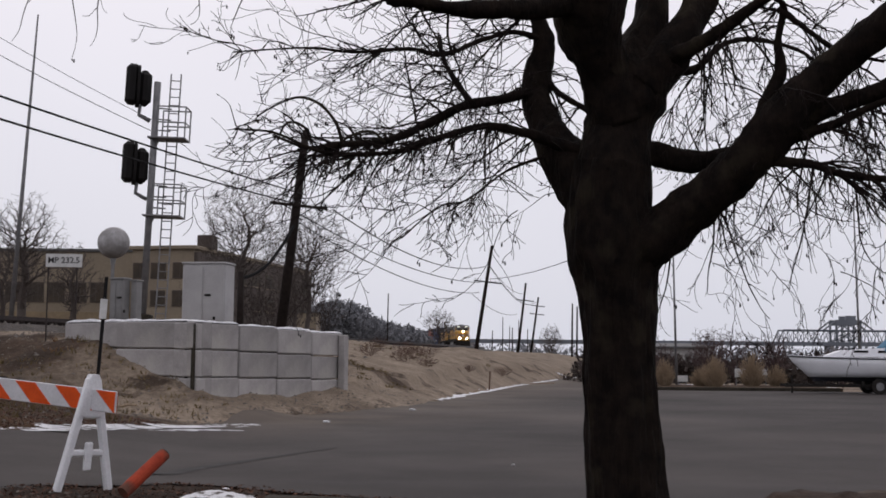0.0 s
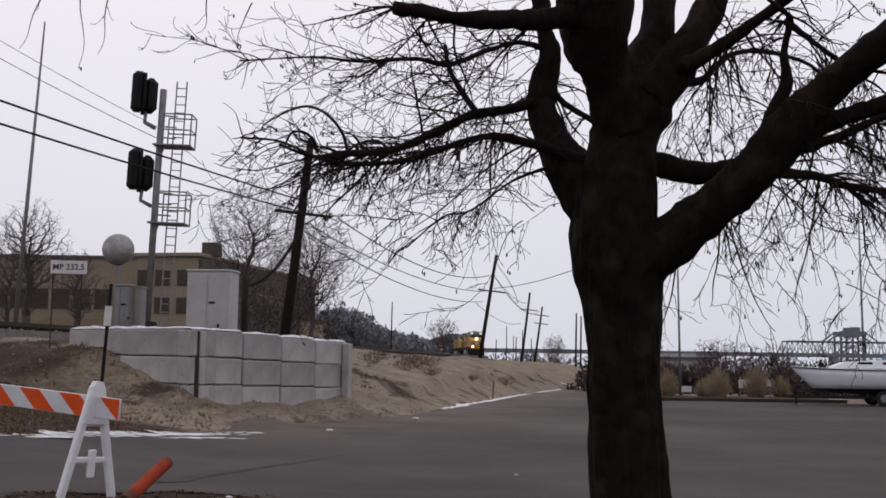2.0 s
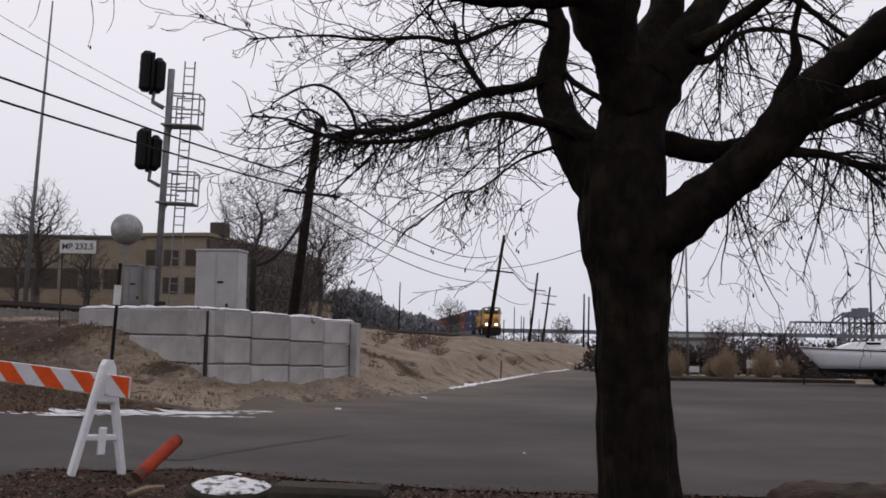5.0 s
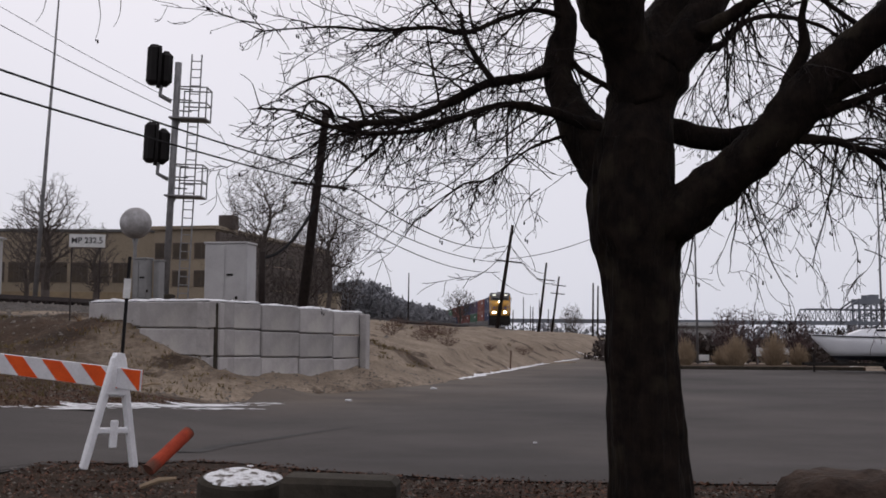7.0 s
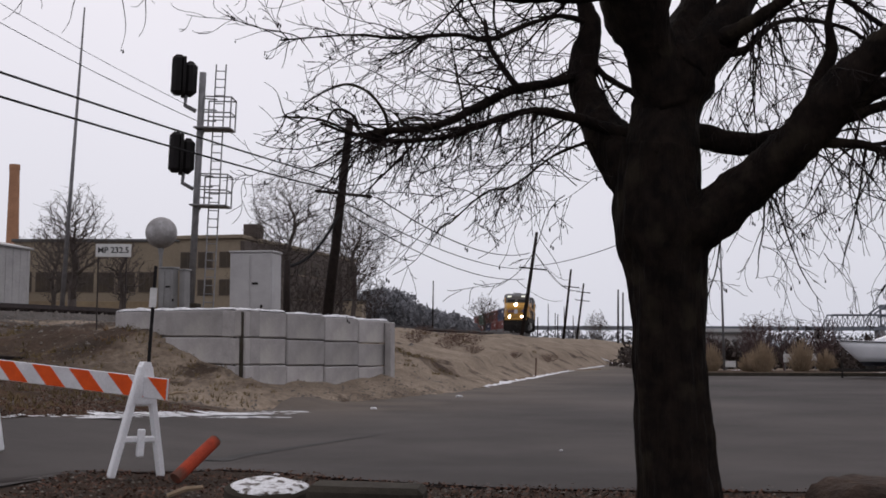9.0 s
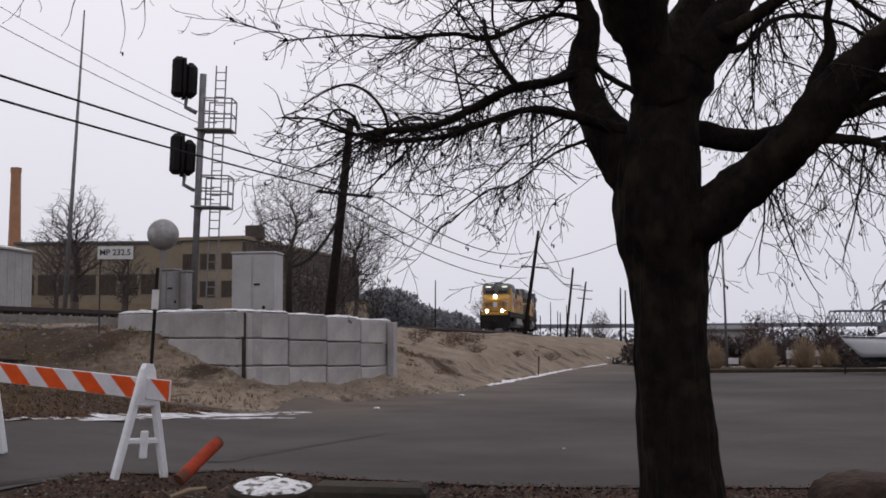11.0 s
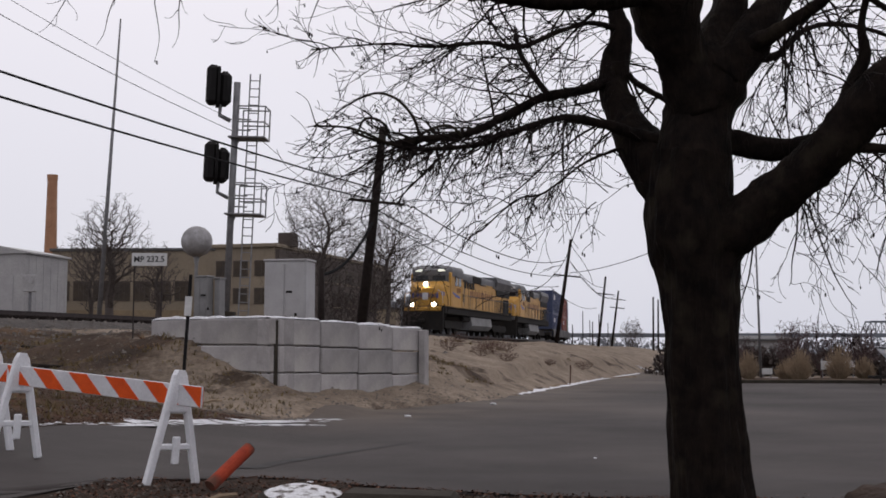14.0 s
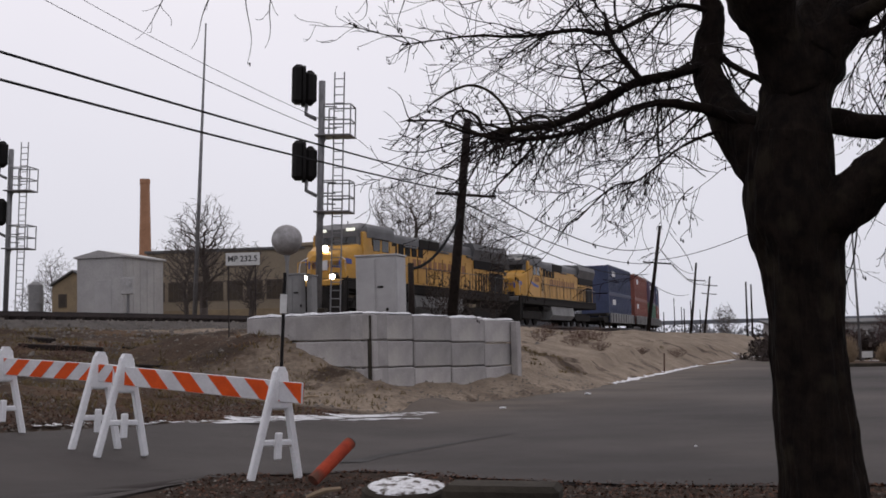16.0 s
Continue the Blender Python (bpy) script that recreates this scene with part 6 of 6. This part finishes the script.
tufts()
stake()
for bx, by, bh, bs in ((-1.6, 47, 0.6, 61), (-0.6, 49, 0.5, 62), (-2.8, 45.5, 0.6, 63), (-13.0, 24, 0.75, 64), (-12.2, 25.2, 0.6, 65), (-3.0, 56, 0.6, 66), (1.2, 54, 0.4, 67), (3.2, 63, 0.6, 68), (-1.2, 51, 0.7, 69), (-0.7, 53, 0.75, 70), (-1.7, 54.5, 0.7, 75)):
    bare_tree("brush_clump", pose(bx, by, ground_z(bx, by) - 0.06), bh, bh * 1.1, bs, 320, M_BRUSH, 0.02, "low reddish-brown brush on the railway bank", "brush on the bank", fork=0.05, twig=0.005)



# ---- the train ----
S_Y = list(np.arange(10, 560, 0.5))
S_LEN = [0.0]
for i in range(1, len(S_Y)):
    S_LEN.append(S_LEN[-1] + math.hypot(0.5, track_x(S_Y[i]) - track_x(S_Y[i - 1])))


def on_track(s):
    """The place on the track s metres along it."""
    y = float(np.interp(s, S_LEN, S_Y))
    return Vector((track_x(y), y, track_z(y)))


def car_pose(s, base):
    """The pose of a car whose middle is s metres along the track, on trucks base metres apart; its nose points to the viewer's end."""
    a, b = on_track(s - base / 2), on_track(s + base / 2)
    c, d = (a + b) / 2, a - b
    return pose(c.x, c.y, c.z, 0, 0, math.degrees(math.atan2(d.y, d.x)) - 90) @ pose(0, 0, 0, math.degrees(math.atan2(d.z, math.hypot(d.x, d.y))))


def truck(root, y, axles=3):
    """A frame with wheels; along y."""
    L = 1.9 * (axles - 1) + 1.3
    tr = part("truck", box((2.3, L, 0.35), pose(0, y, 0.72), 0.05), M_UNDER, root)
    for s in (-1, 1):
        part("side_frame", Build().prism([(-L / 2, 0.62), (-L / 2 + 0.3, 0.95), (L / 2 - 0.3, 0.95), (L / 2, 0.62), (L / 2 - 0.5, 0.42), (-L / 2 + 0.5, 0.42)], 0.16, pose(s * 1.12, y, 0, 0, 0, 90)), M_UNDER, tr)
    for k in range(axles):
        yy = y + (k - (axles - 1) / 2) * 1.9
        part("axle", Build().tube([(-1.0, yy, 0.53), (1.0, yy, 0.53)], 0.09, 8), M_UNDER, tr)
        for s in (-1, 1):
            part("wheel", Build().tube([(s * 0.68, yy, 0.53), (s * 0.82, yy, 0.53)], 0.53, 20), M_UNDER, tr)


def rounded(w, z0, z1, r=0.25):
    out = [(-w, z0), (w, z0)]
    for k in range(5):
        a = math.pi / 2 * k / 4
        out.append((w - r + r * math.cos(a), z1 - r + r * math.sin(a)))
    for k in range(5):
        a = math.pi / 2 * (1 + k / 4)
        out.append((-w + r + r * math.cos(a), z1 - r + r * math.sin(a)))
    return out


def ring_at(y, w, z0, z1, r):
    return [(x, y, z) for x, z in rounded(w, z0, z1, r)]


def locomotive(lead, label):
    """Nose towards +y, rail level at z = 0, 22.3 m long."""
    root = thing("locomotive", pose(0, 0, 0), label, "locomotive", "locomotives")
    part("frame", box((3.0, 21.6, 0.42), pose(0, 0, 1.62), 0.04), M_UNDER, root)
    part("side_sill", box((3.06, 21.4, 0.14), pose(0, 0, 1.9), 0.02), M_UNDER, root)
    nose = part("nose", Build().loft([ring_at(10.35, 0.85, 1.95, 3.2, 0.25), ring_at(10.15, 1.15, 1.95, 3.45, 0.3), ring_at(9.3, 1.42, 1.95, 3.75, 0.3), ring_at(8.5, 1.5, 1.95, 3.85, 0.25)]), M_YELLOW, root, "sloping yellow nose")
    part("emblem", box((1.9, 0.04, 0.42), pose(0, 10.33, 2.72), 0.015), M_BLUE, nose, "blue winged emblem plate")
    part("emblem", box((0.4, 0.05, 0.5), pose(0, 10.36, 2.66), 0.015), M_GREYST, nose, "small pale shield")
    for s in (-1, 1):
        part("emblem", Build().prism([(-0.9, 2.55), (0.9, 2.75), (0.9, 3.0), (-0.9, 2.85)], 0.03, pose(s * 1.33, 9.35, 0, 0, 0, 90 + s * 10)), M_BLUE, nose, "blue wing stripe")
    cab = part("cab", Build().loft([ring_at(8.95, 1.5, 1.95, 4.4, 0.15), ring_at(8.5, 1.53, 1.95, 4.6, 0.2), ring_at(5.9, 1.53, 1.95, 4.6, 0.2)]), M_YELLOW, root)
    part("cab_roof", Build().loft([ring_at(9.1, 1.25, 4.2, 4.6, 0.12), ring_at(8.6, 1.545, 4.12, 4.92, 0.4), ring_at(5.6, 1.545, 4.12, 4.96, 0.4)]), M_LGREY, cab, "grey cab roof")
    part("brow", box((2.7, 0.12, 0.72), pose(0, 8.97, 4.05), 0.04), M_LGREY, cab, "grey band round the windscreen")
    for s in (-1, 1):
        part("windscreen", box((0.95, 0.06, 0.5), pose(s * 0.64, 9.03, 4.1), 0.02), M_GLASS, cab)
        part("side_window", box((0.05, 0.75, 0.62), pose(s * 1.53, 7.6, 3.8), 0.02), M_GLASS, cab)
        part("side_window", box((0.05, 0.75, 0.62), pose(s * 1.53, 6.65, 3.8), 0.02), M_GLASS, cab)
        part("number_board", box((0.5, 0.06, 0.14), pose(s * 0.85, 9.12, 4.56, -10, 0, 0), 0.01), M_NUMBER if lead else M_SIGN, cab, "lit number board")
        for k in range(4):
            part("cab_number", box((0.02, 0.17, 0.36), pose(s * 1.542, 6.55 + 0.28 * k, 3.2), 0.004), M_LETTER, cab, "dull red number bar")
    hood = part("hood", Build().loft([ring_at(5.9, 1.35, 1.95, 4.5, 0.2), ring_at(-10.2, 1.35, 1.95, 4.5, 0.2)]), M_YELLOW, root, "long yellow engine hood")
    part("hood_top", Build().loft([ring_at(5.8, 1.37, 4.1, 4.68, 0.3), ring_at(-10.25, 1.37, 4.1, 4.68, 0.3)]), M_LGREY, root, "grey upper hood")
    part("radiator", Build().loft([[(-1.38, y, 3.85), (1.38, y, 3.85), (1.6, y, 4.5), (1.45, y, 4.9), (-1.45, y, 4.9), (-1.6, y, 4.5)] for y in (-5.0, -10.35)]), M_LGREY, root, "flared grey radiator housing")
    for s in (-1, 1):
        part("radiator_grille", box((0.05, 4.9, 0.55), pose(s * 1.39, -7.7, 3.62), 0.02), M_BLACK, hood, "dark radiator intake")
        for k in range(5):
            part("intake_grille", box((0.04, 0.62, 0.62), pose(s * 1.365, 5.3 - 0.8 * k, 3.82), 0.02), M_BLACK, hood, "dark air intake")
        part("cab_door", box((0.03, 0.62, 1.9), pose(s * 1.54, 5.85, 2.95), 0.01), M_YELLOW, cab, "yellow cab door")
        part("door_window", box((0.03, 0.2, 0.6), pose(s * 1.562, 5.85, 2.7), 0.01), M_UNDER, cab, "small dark door window")
        part("awning", box((0.16, 1.9, 0.05), pose(s * 1.6, 7.1, 4.16, 0, s * 12, 0), 0.01), M_LGREY, cab)
        part("wing_stripe", Build().prism([(-0.95, 2.78), (-0.9, 2.62), (0.2, 2.7), (1.0, 2.95), (1.0, 3.05), (0.1, 2.9)], 0.012, pose(s * 1.545, 7.6, 0, 0, 0, 90)), M_BLUE, cab, "blue wing stripe")
        part("rear_grille", box((0.04, 2.1, 1.2), pose(s * 1.372, -8.9, 2.6), 0.02), M_BLACK, hood, "dark rear grille")
        for k in range(14):
            y = 5.2 - 1.08 * k
            part("hood_door", box((0.03, 0.98, 1.55), pose(s * 1.352, y, 2.85), 0.012), M_YELLOW, hood)
        for k in range(11):
            part("lettering_bar", box((0.012, 0.42, 0.5), pose(s * 1.374, 2.9 - 0.66 * k, 3.15), 0.003), M_LETTER, hood, "faded lettering bar")
        for k in range(7):
            part("vent_slot", box((0.02, 0.16, 1.1), pose(s * 1.372, -5.6 - 0.42 * k, 2.55), 0.004), M_BLACK, hood)
        rail = Build()
        rail.tube([(s * 1.5, 5.6, 2.95), (s * 1.5, -10.6, 2.95)], 0.025, 4)
        for k in range(9):
            rail.tube([(s * 1.5, 5.6 - 2.0 * k, 1.95), (s * 1.5, 5.6 - 2.0 * k, 2.95)], 0.022, 4)
        for k in range(15):
            part("door_gap", box((0.012, 0.05, 1.5), pose(s * 1.371, 5.74 - 1.08 * k, 2.85), 0.003), M_UNDER, hood)
        for k in range(3):
            part("hood_step", box((0.1, 1.6, 0.1), pose(s * 1.4, 3.4 - 4.2 * k, 4.02), 0.02), M_LGREY, hood, "grey gutter over the hood doors")
        part("brake_grille", box((0.05, 2.6, 0.55), pose(s * 1.385, 1.0, 4.3), 0.02), M_UNDER, hood, "dark dynamic brake grille")
        part("air_tank", Build().tube([(s * 1.2, 3.2, 1.2), (s * 1.2, 5.0, 1.2)], 0.2, 12), M_UNDER, root)
        part("handrail", rail, M_LGREY, root, "thin walkway handrail")
        steps = Build()
        for k in range(4):
            steps.box((0.5, 0.6, 0.05), pose(s * 1.25, 10.3, 0.5 + 0.38 * k))
        steps.box((0.06, 0.05, 1.6), pose(s * 1.5, 10.6, 1.25))
        steps.box((0.06, 0.05, 1.6), pose(s * 1.0, 10.6, 1.25))
        part("steps", steps, M_UNDER, root)
        part("grab_rail", tube([(s * 1.45, 10.6, 1.9), (s * 1.3, 10.5, 2.9), (s * 0.95, 10.35, 3.1)], 0.025, 5), M_GREYST, root)
    for k in range(3):
        part("roof_fan", Build().tube([(0, -6.2 - 1.5 * k, 4.86), (0, -6.2 - 1.5 * k, 4.98)], 0.62, 16), M_LGREY, root)
    part("exhaust", box((0.9, 1.5, 0.25), pose(0, -1.2, 4.76), 0.05), M_UNDER, root)
    part("air_conditioner", box((0.9, 1.1, 0.2), pose(0, 6.6, 4.98), 0.05), M_LGREY, root)
    part("horn", tube([(0.3, 3.9, 4.68), (0.3, 4.3, 4.86)], [0.05, 0.1], 8), M_LGREY, root)
    part("fuel_tank", Build().prism([(-1.4, 1.4), (-1.5, 0.75), (-1.2, 0.42), (1.2, 0.42), (1.5, 0.75), (1.4, 1.4)], 6.4, pose(0, -0.2, 0)), M_TANK, root, "grey fuel tank")
    part("pilot", Build().loft([[(-1.45, y, 0.25 + d), (1.45, y, 0.25 + d), (1.5, y, 1.85), (-1.5, y, 1.85)] for y, d in ((10.55, 0.15), (10.9, 0.0), (10.95, 0.0))]), M_UNDER, root, "dark snow plough pilot")
    for s in (-1, 1):
        post = Build()
        post.tube([(s * 0.55, 10.75, 1.9), (s * 0.55, 10.72, 2.85), (s * 1.4, 10.6, 2.85), (s * 1.45, 10.62, 1.9)], 0.028, 5)
        part("front_rail", post, M_YELLOW, root, "yellow front safety rail")
        part("mirror", box((0.05, 0.06, 0.4), pose(s * 1.68, 8.3, 3.95), 0.01), M_UNDER, root)
        part("wiper", box((0.03, 0.03, 0.42), pose(s * 0.6, 9.08, 4.12, 0, s * 35, 0), 0.005), M_UNDER, root)
    part("nose_door", box((0.62, 0.05, 1.3), pose(-0.75, 10.2, 2.55, 8, 0, 0), 0.02), M_YELLOW, root, "yellow nose door")
    part("hose", tube([(0.6, 10.98, 0.95), (0.62, 11.1, 0.6), (0.5, 11.05, 0.35)], 0.03, 6), M_UNDER, root)
    part("antenna", tube([(0.4, 7.2, 4.95), (0.4, 7.2, 5.25)], 0.03, 6), M_LGREY, root)
    part("anticlimber", box((2.7, 0.35, 0.3), pose(0, 10.85, 1.75), 0.04), M_YELLOW if lead else M_LGREY, root)
    part("coupler", box((0.35, 0.8, 0.3), pose(0, 11.1, 0.88), 0.06), M_UNDER, root)
    lamp_m = M_HEADLIGHT if lead else M_GLASS
    part("headlight", Build().tube([(0, 9.4, 3.36), (0, 10.22, 3.36)], 0.3, 16), M_LGREY, root)
    for dz in (-0.19, 0.19):
        part("headlight_lamp", Build().tube([(0, 10.2, 3.34 + dz), (0, 10.27, 3.36 + dz)], 0.15, 14), lamp_m, root, "lit headlight")
    for s in (-1, 1):
        part("ditch_light_box", box((0.42, 0.3, 0.4), pose(s * 0.78, 10.72, 2.05), 0.03), M_UNDER, root)
        part("ditch_light", Build().tube([(s * 0.78, 10.85, 2.05), (s * 0.78, 10.9, 2.05)], 0.14, 14), lamp_m, root, "lit ditch light")
    truck(root, 7.2)
    truck(root, -7.2)
    return root


def well_car():
    root = thing("well_car", pose(0, 0, 0), "low dark container well wagon", "railway wagon", "container wagons")
    for s in (-1, 1):
        part("side_beam", box((0.14, 14.6, 0.9), pose(s * 1.42, 0, 0.85), 0.03), M_TANK, root)
        for k in range(9):
            part("rib", box((0.1, 0.12, 0.8), pose(s * 1.52, -6.4 + 1.6 * k, 0.85), 0.01), M_TANK, root)
    part("floor", box((2.7, 14.4, 0.12), pose(0, 0, 0.42)), M_UNDER, root)
    for s in (-1, 1):
        part("end_platform", box((2.6, 1.6, 0.25), pose(0, s * 8.0, 1.15), 0.03), M_UNDER, root)
        truck(root, s * 8.4, 2)
    return root


def container(material, label):
    root = thing("shipping_container", pose(0, 0, 0), label, "container", "stacked containers")
    L, W, H = 14.2, 2.5, 2.62
    part("body", box((W - 0.08, L - 0.1, H - 0.1), pose(0, 0, H / 2), 0.01), material, root)
    rib = box((0.05, 0.16, H - 0.35), c=0.012).mesh("corrugation")
    rib.materials.append(material)
    for s in (-1, 1):
        for k in range(34):
            part("corrugation", rib, None, root, m=pose(s * (W / 2 - 0.03), -L / 2 + 0.4 + k * 0.405, H / 2))
        for z in (0.08, H - 0.08):
            part("side_rail", box((0.1, L, 0.16), pose(s * (W / 2 - 0.03), 0, z), 0.01), material, root)
        for y in (-1, 1):
            part("corner_post", box((0.16, 0.16, H), pose(s * (W / 2 - 0.06), y * (L / 2 - 0.06), H / 2), 0.01), material, root)
        part("marking", box((0.012, 1.8, 0.5), pose(s * (W / 2 + 0.004), 3.9, H - 0.75), 0.002), M_GREYST, root, "pale marking bar")
    for k in range(5):
        part("end_rib", box((W - 0.4, 0.04, 0.14), pose(0, L / 2 - 0.03, 0.45 + 0.5 * k), 0.008), material, root)
    return root


LEAD = locomotive(True, "yellow and grey diesel locomotive with lit headlights hauling the train")
SECOND = locomotive(False, "yellow and grey second diesel locomotive behind the leading one")
WELL = well_car()
BOX = {k: container(m, lab) for k, m, lab in (
    ("purple", M_CPURP, "dusky purple steel shipping container"), ("blue", M_CBLUE, "dark blue steel shipping container"),
    ("orange", M_CORANGE, "orange steel shipping container"), ("green", M_CGREEN, "dark green steel shipping container"),
    ("maroon", M_CRED, "maroon steel shipping container"))}
LOADS = [("blue", "blue"), ("orange", "orange"), ("green", "purple"), ("maroon", "blue"), ("maroon", "maroon"), ("blue", "maroon"), ("maroon", "green"), ("orange", "maroon")]

# front of the train along the line, by the clock
FRONT = [(0, 255), (2, 231), (4, 207), (6.5, 177), (8, 159), (10, 134), (12.5, 102.5), (13.5, 89.6), (14.5, 76.8), (15, 70.6), (15.5, 64.3), (16, 57.9)]


def front_s(t):
    y = lerp_table(FRONT, t)
    return float(np.interp(y, S_Y, S_LEN))


def motions():
    times = [0.5 * k for k in range(33)]
    walk(LEAD, [(t, car_pose(front_s(t) + 11.0, 14.4)) for t in times])
    walk(SECOND, [(t, car_pose(front_s(t) + 34.8, 14.4)) for t in times])
    cars = [WELL] + [copy_thing(WELL, Matrix()) for _ in LOADS[1:]]
    used, stacks = set(), []
    for pair in LOADS:
        stack = []
        for k in pair:
            stack.append(copy_thing(BOX[k], Matrix()) if k in used else BOX[k])
            used.add(k)
        stacks.append(stack)
    for i, car in enumerate(cars):
        off = 60.4 + 17.6 * i
        rows = [(t, car_pose(front_s(t) + off, 16.8)) for t in times]
        walk(car, rows)
        for c, level in zip(stacks[i], (0.485, 3.11)):
            walk(c, [(t, m @ pose(0, 0, level)) for t, m in rows])


motions()
